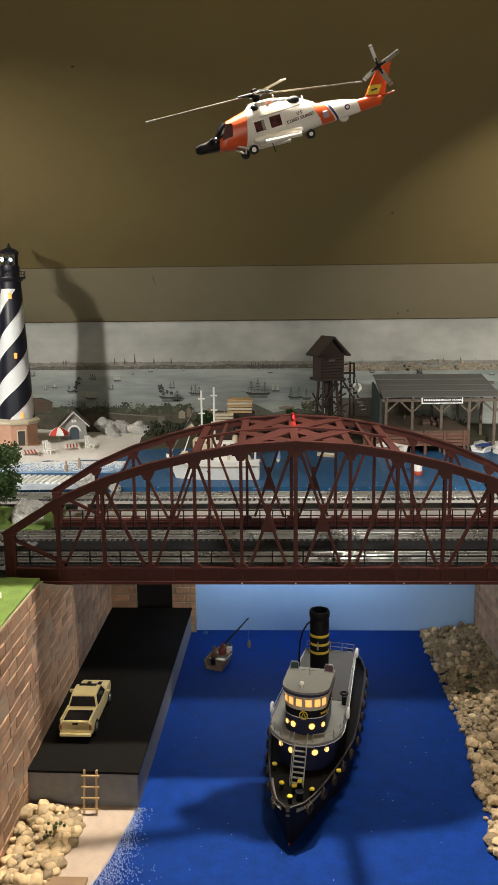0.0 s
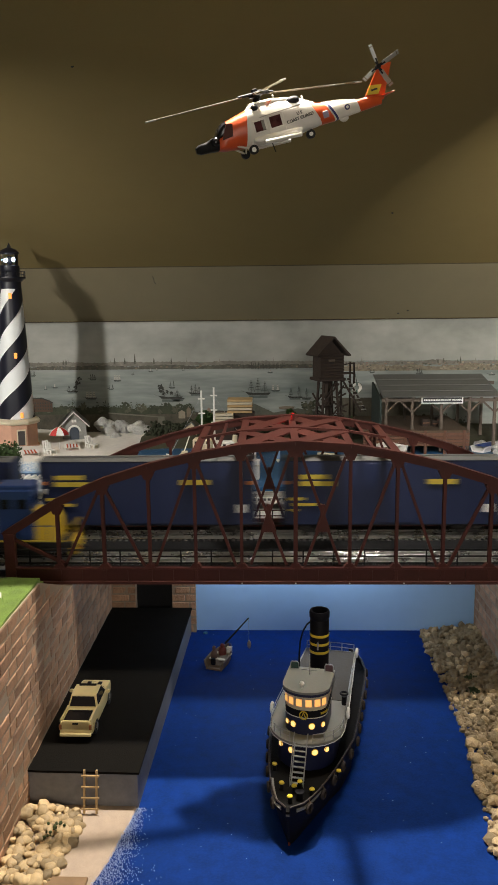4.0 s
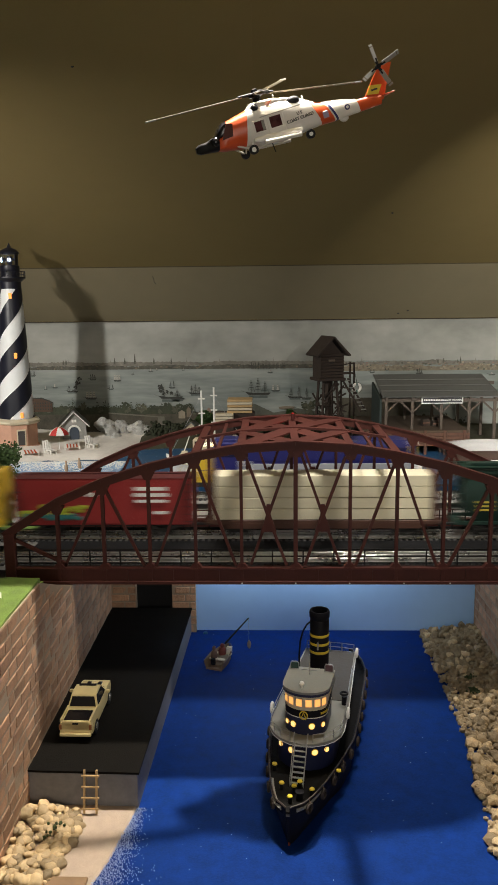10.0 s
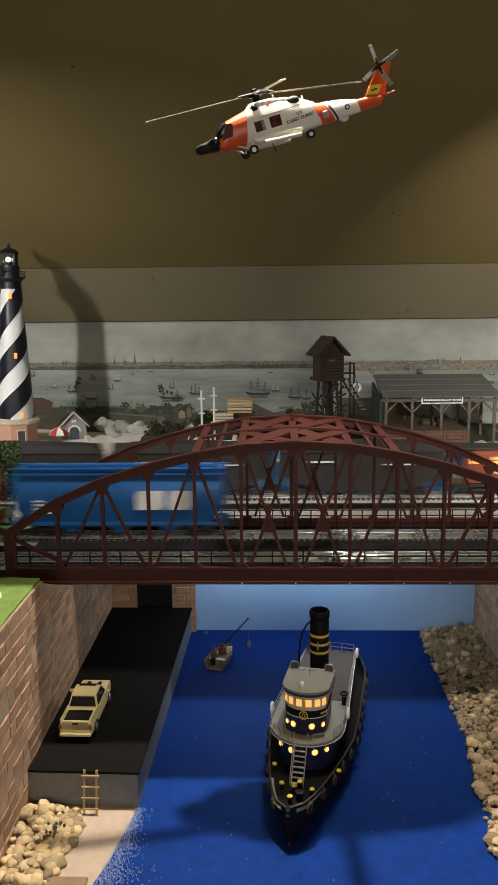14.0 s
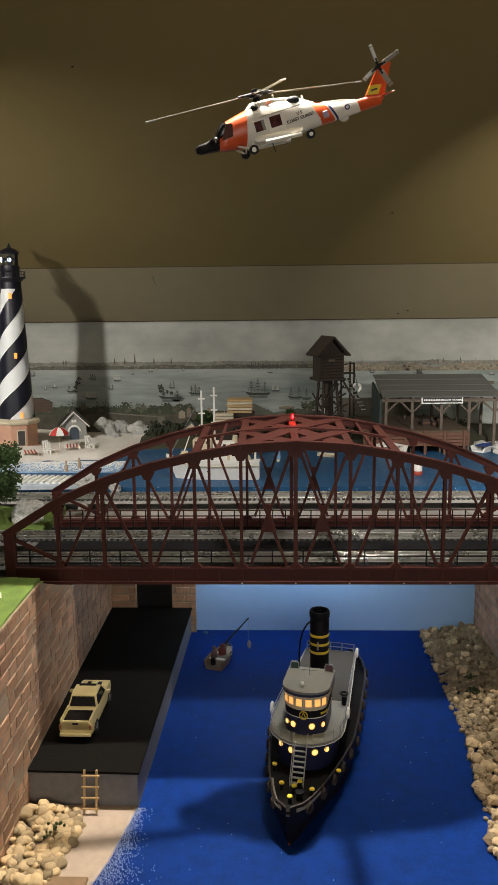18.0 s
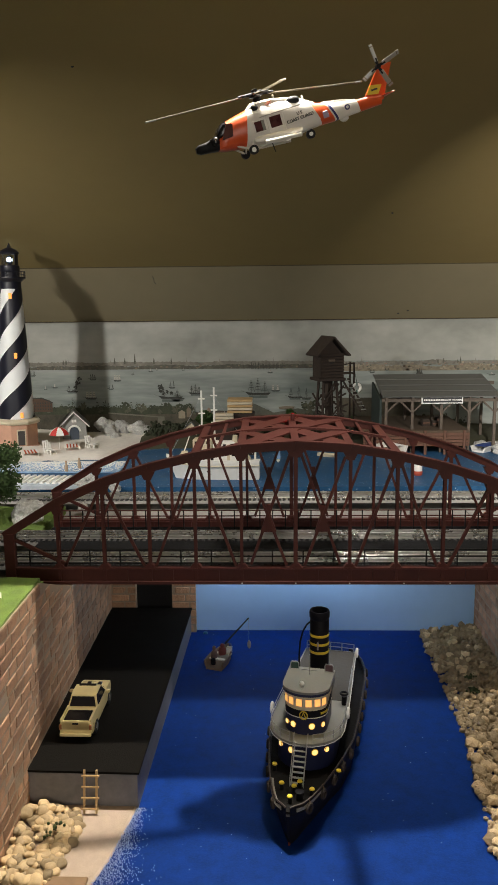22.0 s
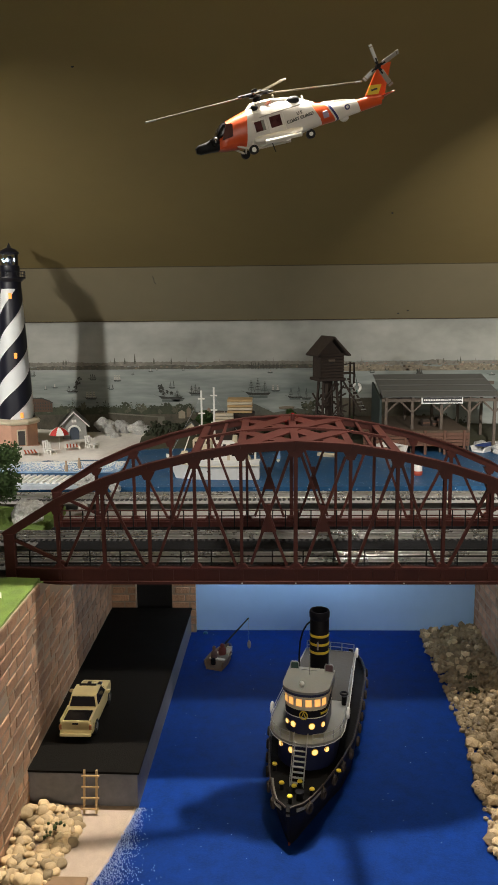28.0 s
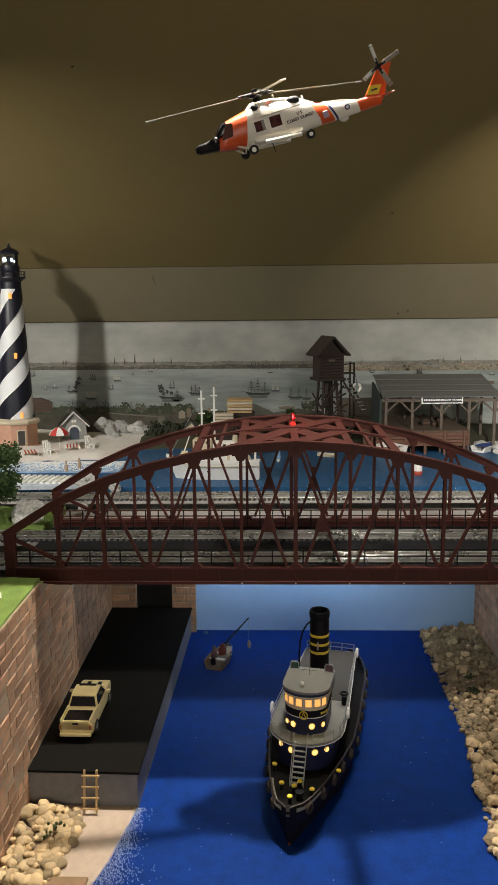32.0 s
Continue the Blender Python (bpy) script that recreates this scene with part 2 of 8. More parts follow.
# ---------- benchwork: two banks, the channel between them, the lake behind ----------
LW, RW = -0.348, 0.352
setting("ground_left", Geo().box((-R + LW - 0.018) / 2, 1.58, 1.09, R + LW - 0.018, 2.04, 0.20), TIEGREY, "grey ballasted ground of the near bank", "ground")
setting("ground_right", Geo().box((R + RW + 0.018) / 2, 1.58, 1.09, R - RW - 0.018, 2.04, 0.20), TIEGREY, "grey ballasted ground of the far bank", "ground")
setting("ground_back", Geo().box(0, 2.03, 1.09, RW - LW + 0.036, 1.14, 0.20), TIEGREY, "grey ballasted ground behind the bridge", "ground")
setting("channel_water", Geo().box(0, 1.10, 0.985, 0.72, 0.70, 0.03), WATER, "deep blue painted channel water with glitter specks", "water")
setting("sky_panel", Geo().box(0.083, 1.449, 1.10, 0.54, 0.016, 0.20), SKYPANEL, "light blue painted board closing the channel", "backdrop")
setting("bench_front", Geo().box(0, 0.745, 0.950, 2 * R, 0.02, 0.09), FASCIA, "brown wooden edge board of the layout", "trim")
setting("edge_board", Geo().box(-0.72, 0.757, 0.998, 0.96, 0.022, 0.014, c=0.001), FASCIA, "raised wooden edge before the sand", "trim")
setting("lake", Geo().box(-0.02, 2.02, 1.198, 1.42, 0.50, 0.0164), LAKE, "dark blue painted lake with glitter specks", "water")


# ---------- brick retaining walls ----------
def brick_mesh(lx, lz, seed):
    rnd = random.Random(seed)
    g = Geo().box(0, 0, 0, lx, 0.006, lz, c=0.0012)
    g.v = [(x + rnd.uniform(-1, 1) * 0.0005, y + rnd.uniform(-1, 1) * 0.0005, z + rnd.uniform(-1, 1) * 0.0005) for x, y, z in g.v]
    return g.mesh("brick", BRICK)


def brick_wall(name, m, length, height, label, near, seed, course=0.0125, limit=290, rake=None):
    """Courses on local x, z; the face looks along local -y. near: the stretch of local x whose bricks are parts of their own."""
    rnd = random.Random(seed)
    x0, h1 = rake or (length, height)
    top = lambda x: height + (h1 - height) * max(0, x - x0) / max(1e-6, length - x0)
    side = [(0, 0), (length, 0), (length, h1), (x0, height), (0, height)] if rake else [(0, 0), (length, 0), (length, height), (0, height)]
    wall = new(name, Geo().prism(side, -0.0034, 0.016).mesh(name, MORTAR))
    wall.matrix_world = m
    tagged(wall, label, "wall", kind="structure")
    kinds = {k: brick_mesh(w, course - 0.0022, seed + k) for k, w in enumerate((0.020, 0.027, 0.034, 0.042))}
    wide = (0.020, 0.027, 0.034, 0.042)
    rest, count = Geo(), 0
    for row in range(int(height / course)):
        x = -rnd.uniform(0, 0.02)
        z = (row + 0.5) * course
        while x < length:
            k = rnd.choice((0, 1, 1, 2, 2, 3))
            w = wide[k]
            cx = x + w / 2
            x += w + 0.002
            over = z + course / 2 - top(cx + w / 2)
            if over > 0:
                h = course - 0.0022 - over
                if h > 0.004:
                    rest.box(cx, -0.001, z - over / 2, w, 0.006, h, c=0.0008)
                continue
            if cx - w / 2 < 0 or cx + w / 2 > length:
                a, b = max(0, cx - w / 2), min(length, cx + w / 2)
                if b - a > 0.005:
                    rest.box((a + b) / 2, -0.001, z, b - a, 0.006, course - 0.0022, c=0.001)
                continue
            if near[0] < cx < near[1] and count < limit:
                b = new("brick", kinds[k])
                b.parent = wall
                b.location = (cx, -0.001 + rnd.uniform(-0.0004, 0.0004), z)
                count += 1
            else:
                rest.box(cx, -0.001, z, w, 0.006, course - 0.0022, c=0.001)
    if rest.v:
        o = part("brick_courses", rest, BRICK, wall)
        o["kind"] = "stuff"
    return wall


# the left bank's wall faces the channel; its front part stands higher and carries the grass
brick_wall("wall_channel_left_front", pose(LW, 0.74, 1.0, 0, 0, 90), 0.408, 0.2625, "brown moulded brick retaining wall beside the quay", (0, 1), 11, 0.0175, rake=(0.250, 0.199))
brick_wall("wall_channel_left", pose(LW, 1.1485, 1.0, 0, 0, 90), 0.29, 0.198, "brown moulded brick retaining wall under the bridge", (0, 0.3), 15, 0.0175, limit=160)
brick_wall("wall_channel_right", pose(RW, 1.44, 1.0, 0, 0, -90), 0.68, 0.198, "dark brown brick wall above the rock bank", (0.0, 0.22), 12, 0.0175, limit=60)
brick_wall("pier_left", pose(-0.352, 1.434, 1.0, 0, 0, 0), 0.054, 0.198, "brick pier behind the quay", (0, 1), 13, 0.0155)
brick_wall("pier_right", pose(-0.228, 1.434, 1.0, 0, 0, 0), 0.045, 0.198, "brick pier at the end of the quay", (0, 1), 14, 0.0155)
# black sheet stands in for the shade inside the opening
setting("pier_opening", Geo().box(-0.263, 1.452, 1.10, 0.072, 0.01, 0.198), BLACK, "black sheet standing for the dark of the opening between the brick piers", "opening")

# ---------- quay ----------
quay = thing("quay", pose(0, 0, 0), "black-topped grey quay beside the water", "quay", kind="structure")
part("quay_top", Geo().add([(-0.347, 0.896, 0), (-0.203, 0.892, 0), (-0.190, 1.430, 0), (-0.347, 1.430, 0), (-0.347, 0.896, 0.003), (-0.203, 0.892, 0.003), (-0.190, 1.430, 0.003), (-0.347, 1.430, 0.003)], rings(2, 4), Matrix.Translation((0, 0, QUAY_Z - 0.003))), QUAYTOP, quay, "black asphalt surface")
part("quay_side", Geo().add([(-0.347, 0.898, 0), (-0.2055, 0.894, 0), (-0.1925, 1.430, 0), (-0.347, 1.430, 0), (-0.347, 0.898, 0.05), (-0.2055, 0.894, 0.05), (-0.1925, 1.430, 0.05), (-0.347, 1.430, 0.05)], rings(2, 4), Matrix.Translation((0, 0, WATER_Z - 0.003))), QUAYSIDE, quay, "grey painted sides")


def ladder(m, h, w, rungs):
    t = thing("ladder", m, "small pale wooden ladder leaning on the quay", "ladder")
    for s in (-1, 1):
        part("stile", Geo().box(s * w / 2, 0, h / 2, 0.0026, 0.0026, h, c=0.0004), WOOD, t)
    for k in range(rungs):
        part("rung", Geo().box(0, -0.001, h * (k + 0.45) / rungs, w + 0.007, 0.0018, 0.0022, c=0.0003), WOOD, t)
    return t


ladder(pose(-0.2625, 0.877, 1.004, -10, 0, -2), 0.0545, 0.0155, 4)


# ---------- bridge ----------
P, C0 = 0.0706, 0.0824
VX = [0] + [C0 + k * P for k in range(5)]
VX = [-x for x in VX[:0:-1]] + VX
END = C0 + 5 * P + 0.013
HZ = {0: 0.2235, 1: 0.2185, 2: 0.2065, 3: 0.1895, 4: 0.1670, 5: 0.1360, 6: 0.0840}
BASE = 1.1985


def top_at(k):
    return BASE + HZ[abs(k)]


bridge = thing("railway_bridge", pose(0, 0, 0), "dark oxide red double-track arched truss railway bridge", "bridge")


def gusset(g, x, z, y, w, h, flip=1):
    g.prism([(x - w, z), (x + w, z), (x + w * 0.45, z + flip * h), (x - w * 0.45, z + flip * h)], y - 0.0042, y + 0.0042)


for side, y in (("near", FRONT), ("far", REAR)):
    low = Geo().prism([(-0.0065, 0), (0.0065, 0), (0.0065, 0.004), (0.003, 0.005), (0.003, 0.0225), (0.0055, 0.0235), (0.0055, 0.026), (-0.0055, 0.026), (-0.0055, 0.0235), (-0.003, 0.0225), (-0.003, 0.005), (-0.0065, 0.004)], -END, END, pose(0, y, BASE, 0, 0, -90))
    part("bottom_chord", low, BRIDGE, bridge)
    # top chord pieces, panel by panel
    knots = [(-END, BASE + HZ[6])] + [(x, top_at(k - 5)) for k, x in enumerate(VX)] + [(END, BASE + HZ[6])]
    for (xa, za), (xb, zb) in zip(knots[:-1], knots[1:]):
        part("top_chord", Geo().bar((xa, y, za - 0.0075), (xb, y, zb - 0.0075), 0.0095, 0.0120).bar((xa, y, za - 0.001), (xb, y, zb - 0.001), 0.0125, 0.0022), BRIDGE, bridge)
    for s in (-1, 1):
        part("end_post", Geo().box(s * (END - 0.008), y, BASE + HZ[6] / 2 - 0.002, 0.0163, 0.0122, HZ[6] - 0.004, c=0.0008), BRIDGE, bridge)
    for k, x in enumerate(VX):
        t = top_at(k - 5)
        w = 0.0047 if k != 5 else 0.0062
        g = Geo().box(x, y - 0.0035, (BASE + 0.02 + t - 0.008) / 2, w, 0.0018, t - 0.028 - BASE).box(x, y + 0.0035, (BASE + 0.02 + t - 0.008) / 2, w, 0.0018, t - 0.028 - BASE).box(x, y, (BASE + 0.02 + t - 0.008) / 2, w * 0.35, 0.006, t - 0.028 - BASE)
        part("vertical_post", g, BRIDGE, bridge)
        g = Geo()
        gusset(g, x, BASE + 0.025, y, 0.0105, 0.007)
        part("gusset_plate", g, BRIDGE, bridge)
        g = Geo()
        gusset(g, x, t - 0.012, y, 0.0115 if k != 5 else 0.015, 0.013, -1)
        part("gusset_plate", g, BRIDGE, bridge)
        part("chord_joint", Geo().box(x, y - 0.0040, BASE + 0.0135, 0.0055, 0.0016, 0.0178, c=0.0004), BRIDGE, bridge)
        for d in (0.0353,):
            if abs(x + d) < END:
                part("web_stiffener", Geo().box(x + d, y - 0.0042, BASE + 0.0135, 0.0011, 0.0024, 0.0172), BRIDGE, bridge)
    # diagonals: panels 1..3 lean outwards from the foot, the two middle panels are crossed
    for s in (-1, 1):
        part("diagonal", Geo().bar((s * (END - 0.012), y, BASE + HZ[6] - 0.012), (s * (VX[10] - 0.012), y, BASE + 0.03), 0.005, 0.0052, (0, 1, 0)), BRIDGE, bridge)
        for k in range(1, 5):
            xa, xb = VX[5 + k], VX[5 + k + 1]
            ta, tb = top_at(k), top_at(k + 1)
            if k % 2 == 0:
                a, b = (s * (xa + 0.004), y, ta - 0.016), (s * (xb - 0.009), y, BASE + 0.028)
            else:
                a, b = (s * (xb - 0.004), y, tb - 0.016), (s * (xa + 0.009), y, BASE + 0.028)
            part("diagonal", Geo().bar(a, b, 0.0042, 0.0052, (0, 1, 0)), BRIDGE, bridge)
        xa, xb = 0.0, VX[6]
        part("diagonal", Geo().bar((s * (xa + 0.014), y - 0.002, BASE + 0.03), (s * (xb - 0.008), y - 0.002, top_at(1) - 0.02), 0.0042, 0.0052, (0, 1, 0)), BRIDGE, bridge)
        part("diagonal", Geo().bar((s * (xb - 0.014), y + 0.002, BASE + 0.03), (s * (xa + 0.008), y + 0.002, top_at(0) - 0.02), 0.0042, 0.0052, (0, 1, 0)), BRIDGE, bridge)
        xm, zm = s * xb / 2, (BASE + 0.03 + top_at(0) - 0.02) / 2 - 0.008
        part("gusset_plate", Geo().prism([(xm - 0.003, zm + 0.016), (xm + 0.003, zm + 0.016), (xm + 0.0035, zm), (xm + 0.012, zm - 0.026), (xm - 0.012, zm - 0.026), (xm - 0.0035, zm)], y - 0.0035, y + 0.0035), BRIDGE, bridge)
    # footway railing inside each truss
    ry = y + (0.020 if side == "near" else -0.020)
    part("walkway", Geo().box(0, ry, BASE + 0.0085, 2 * END, 0.034, 0.004), DECK, bridge)
    me = Geo().box(0, 0, 0, 0.0021, 0.0021, 0.040).mesh("railing_post", BLACK)
    gap = 0.0475 if side == "near" else 0.0235
    for k in range(-int(0.43 / gap), int(0.43 / gap) + 1):
        part("railing_post", me, BLACK, bridge).location = (k * gap + 0.012, ry - 0.006, BASE + 0.0295)
    for dz in (0.0275, 0.0385, 0.0490):
        part("handrail", Geo().box(0, ry - 0.006, BASE + dz, 2 * END - 0.02, 0.0019, 0.0019), BLACK if side == "near" else BRIDGE, bridge)

for x in (-0.0824, 0.0, 0.0824, 0.165, 0.235):
    part("screw_head", Geo().ball(x, FRONT - 0.0066, BASE + 0.002, 0.0011, 0.0006, 0.0011, 8), WHITE, bridge, "pale screw head")
# deck under the two tracks
part("deck", Geo().box(0, 1.30, BASE + 0.0105, 2 * END, 0.255, 0.005), DECK, bridge)
for k, x in enumerate(VX):
    part("floor_beam", Geo().box(x, 1.30, BASE + 0.004, 0.006, 0.262, 0.008), BRIDGE, bridge)
for k in range(-3, 4):
    if k in (-3, 3):
        continue
    x, t = VX[5 + k], top_at(k)
    if abs(k) <= 2:
        part("top_strut", Geo().box(x, 1.30, t - 0.005, 0.012, 0.262, 0.004).box(x, 1.30, t - 0.009, 0.003, 0.262, 0.008), BRIDGE, bridge)
for k in range(-2, 2):
    xa, xb, za, zb = VX[5 + k], VX[6 + k], top_at(k) - 0.004, top_at(k + 1) - 0.004
    if k in (-1, 0):
        for a, b in ((FRONT + 0.006, 1.298), (1.302, REAR - 0.006)):
            part("lateral_brace", Geo().bar((xa, a, za), (xb, b, zb), 0.030, 0.0026), BRIDGE, bridge)
            part("lateral_brace", Geo().bar((xa, b, za - 0.0014), (xb, a, zb - 0.0014), 0.030, 0.0026), BRIDGE, bridge)
    else:
        part("top_strut", Geo().box((xa + xb) / 2, 1.30, (za + zb) / 2 - 0.001, 0.005, 0.262, 0.003), BRIDGE, bridge)
    part("top_stringer", Geo().bar((xa, 1.30, za + 0.0015), (xb, 1.30, zb + 0.0015), 0.010, 0.004), BRIDGE, bridge)


# ---------- tracks ----------
def track(y, x0, x1, label, tie_mat, near, bed):
    t = thing("railway_track", pose(0, y, 0), label, "track", "three-rail tracks", "structure")
    for r in (-0.0159, 0.0, 0.0159):
        prof = [(-0.002, -0.0063), (0.002, -0.0063), (0.002, -0.0055), (0.0005, -0.005), (0.0005, -0.003), (0.0011, -0.0025), (0.0011, -0.0003), (0.0007, 0), (-0.0007, 0), (-0.0011, -0.0003), (-0.0011, -0.0025), (-0.0005, -0.003), (-0.0005, -0.005), (-0.002, -0.0055)]
        part("rail", Geo().prism([(a, b) for a, b in prof], x0, x1, pose(0, r, RAIL_Z, 0, 0, -90)), RAIL, t)
    step = 0.0105
    g = Geo().box(0, 0, 0, 0.0058, 0.054, 0.0042, c=0.0006)
    me = g.mesh("tie", tie_mat)
    n = 0
    far = Geo()
    k0 = int(x0 / step)
    for k in range(k0, int(x1 / step)):
        x = k * step
        if near[0] < x < near[1]:
            o = new("tie", me)
            o.parent, o.location = t, (x, 0, RAIL_Z - 0.0084)
        elif abs(x) < 2.2:
            far.box(x, 0, RAIL_Z - 0.0084, 0.0058, 0.054, 0.0042)
    o = part("far_ties", far, tie_mat, t)
    o["kind"] = "stuff"
    part("roadbed", Geo().prism([(-0.031, 0), (0.031, 0), (0.0285, RAIL_Z - 0.0096 - 1.205), (-0.029, RAIL_Z - 0.0096 - 1.205)], x0, x1, pose(0, 0, 1.205, 0, 0, -90)), bed, t)
    return t


track(TRACK_B, -10, 10, "three-rail track with black ties on the bridge", TIE, (-0.46, 0.42), BEDGREY)
track(TRACK_A, -10, 10, "three-rail track with black ties on the bridge", TIE, (-0.55, 0.45), BEDGREY)
track(TRACK_C, -10, 10, "three-rail track on grey roadbed behind the bridge", TIE, (-0.72, 0.55), TIEGREY)
# ---------- rocks, sand, grass ----------
def rock_meshes(name, material, count, seed, flat=0.7):
    rnd = random.Random(seed)
    out = []
    for _ in range(count):
        bm = bmesh.new()
        bmesh.ops.create_icosphere(bm, subdivisions=1 if len(out) % 2 else 2, radius=0.5)
        ph = Vector((rnd.uniform(0, 50), 0, 0))
        sx, sy, sz = rnd.uniform(0.75, 1.25), rnd.uniform(0.75, 1.1), flat * rnd.uniform(0.75, 1.2)
        for v in bm.verts:
            k = 1 + 0.42 * noise.noise(v.co * 3.1 + ph) + rnd.uniform(-0.04, 0.04)
            v.co = Vector((v.co.x * sx * k, v.co.y * sy * k, v.co.z * sz * k))
        me = bpy.data.meshes.new(name)
        bm.to_mesh(me)
        bm.free()
        me.materials.append(material)
        out.append(me)
    return out


def scatter(parent, name, meshes, spots, seed):
    rnd = random.Random(seed)
    for x, y, z, s in spots:
        o = new(name, rnd.choice(meshes))
        o.parent = parent
        o.matrix_basis = Matrix.LocRotScale((x, y, z), Euler((rnd.uniform(-0.5, 0.5), rnd.uniform(-0.5, 0.5), rnd.uniform(0, 6.28))), (s, s, s))


rnd = random.Random(5)
CHIPS = rock_meshes("rock", ROCK, 9, 3, 0.8)
# right bank: broken stone rising from the water to the brick wall
bank = thing("rock_bank", pose(0, 0, 0), "bank of broken tan stones along the channel", "rocks", kind="structure")
part("slope", Geo().prism([(0.255, 0.998), (0.352, 0.998), (0.352, 1.014), (0.335, 1.013)], 0.765, 1.438), mat("stone_grit", (0.22, 0.17, 0.10), 0.9, scale=120, bump=0.8), bank)
spots = []
for k in range(290):
    y = 0.795 + 0.64 * ((k + rnd.random()) / 290) ** 1.15
    u = rnd.random() * (1.0 if y > 1.05 else 0.75)
    edge = 0.243 + 0.004 * math.sin(y * 37) - 0.026 * max(0, min(1, (1.06 - y) / 0.23))
    s = rnd.choice((0.007, 0.009, 0.011, 0.014)) * (1.0 + 0.35 * (y < 1.05))
    x = edge + u * (0.345 - edge)
    spots.append((x, y, 1.002 + 0.014 * max(0, (x - edge - 0.008)) / 0.09 + s * rnd.uniform(0.15, 0.35), s))
scatter(bank, "rock", CHIPS, spots, 8)
grit = Geo()
for k in range(2600):
    y = rnd.uniform(0.79, 1.436)
    x = 0.243 - 0.024 * max(0, min(1, (1.06 - y) / 0.23)) + 0.125 * rnd.random()
    s = rnd.uniform(0.005, 0.0115)
    me = CHIPS[k % 9]
    m = Matrix.LocRotScale((x, y, 1.002 + 0.013 * max(0, x - 0.250) / 0.09), Euler((rnd.uniform(0, 3), rnd.uniform(0, 3), rnd.uniform(0, 6))), (s, s, s))
    grit.add([v.co for v in me.vertices], [tuple(p.vertices) for p in me.polygons], m)
part("small_stones", grit, ROCK, bank)["kind"] = "stuff"
MOSS = mat("dark_moss", (0.045, 0.065, 0.02), 0.95, vary=0.5, scale=200, bump=0.8)
for k, (x, y, n) in enumerate(((0.288, 1.225, 26), (0.284, 1.180, 30), (0.302, 1.020, 18), (0.306, 1.10, 12), (-0.296, 0.842, 14), (-0.300, 0.826, 12))):
    g, q = Geo(), random.Random(k + 90)
    for _ in range(n):
        g.ball(q.gauss(0, 0.0042), q.gauss(0, 0.0042), q.uniform(0.002, 0.007), q.uniform(0.0010, 0.0024), n=6)
    o = new("moss_tuft", g.mesh("moss_tuft", MOSS))
    o.location = (x, y, 1.008)
    tagged(o, "tuft of dark green moss among stones", "moss", "moss tufts")
# left front: pebbles and a scrap of beach
setting("beach", Geo().add([(-0.35, 0.752, 0), (-0.236, 0.752, 0), (-0.222, 0.80, 0), (-0.214, 0.845, 0), (-0.206, 0.896, 0), (-0.35, 0.896, 0), (-0.35, 0.752, 0.0025), (-0.243, 0.752, 0.0022), (-0.226, 0.80, 0.0024), (-0.219, 0.845, 0.0026), (-0.209, 0.896, 0.003), (-0.35, 0.896, 0.003)], rings(2, 6), Matrix.Translation((0, 0, 0.9995))), SAND, "small patch of pale sand at the water's edge", "sand")
foam = Geo()
for k in range(2800):
    t = rnd.random()
    y = 0.748 + 0.146 * t
    x = -0.238 + 0.031 * t + abs(rnd.gauss(0, 0.007 + 0.020 * (1 - t) ** 1.5)) - 0.003
    c = rnd.uniform(0.0002, 0.00062)
    foam.box(x, y, 1.0004, c * rnd.uniform(0.7, 1.8), c * rnd.uniform(0.7, 1.8), 0.0010, None)
part("foam_specks", foam, mat("pale_foam", (0.35, 0.42, 0.62), 0.6), bpy.data.objects["beach"])["kind"] = "stuff"
PEB = mat("river_pebble", (0.31, 0.205, 0.095), 0.6, vary=0.45, scale=70, bump=0.2, per_object=0.5, stain=(0.40, 0.30, 0.17))


def pebble_meshes():
    out = []
    for k in range(6):
        r = random.Random(k + 40)
        bm = bmesh.new()
        bmesh.ops.create_icosphere(bm, subdivisions=3, radius=0.5)
        a, b, c = r.uniform(0.8, 1.2), r.uniform(0.7, 1.0), r.uniform(0.55, 0.8)
        for v in bm.verts:
            w = 1 + 0.30 * noise.noise(v.co * 2.2 + Vector((k * 9, 0, 0))) + 0.10 * noise.noise(v.co * 5.2 + Vector((k * 5, 3, 0)))
            v.co = Vector((v.co.x * a * w, v.co.y * b * w, v.co.z * c * w))
        me = bpy.data.meshes.new("pebble")
        bm.to_mesh(me)
        bm.free()
        me.shade_smooth()
        me.materials.append(PEB)
        out.append(me)
    return out


heap = thing("pebble_heap", pose(0, 0, 0), "heap of rounded tan pebbles below the brick wall", "rocks", kind="structure")
spots = []
for k in range(230):
    y = rnd.uniform(0.758, 0.885)
    reach = 0.074 - 0.18 * abs(y - 0.835)
    u = rnd.random()
    x = -0.342 + reach * u
    s = rnd.choice((0.007, 0.009, 0.010, 0.012, 0.014, 0.016, 0.019))
    spots.append((x, y, 1.004 + (1 - u) * 0.009 * rnd.random(), s))
scatter(heap, "pebble", pebble_meshes(), spots, 4)


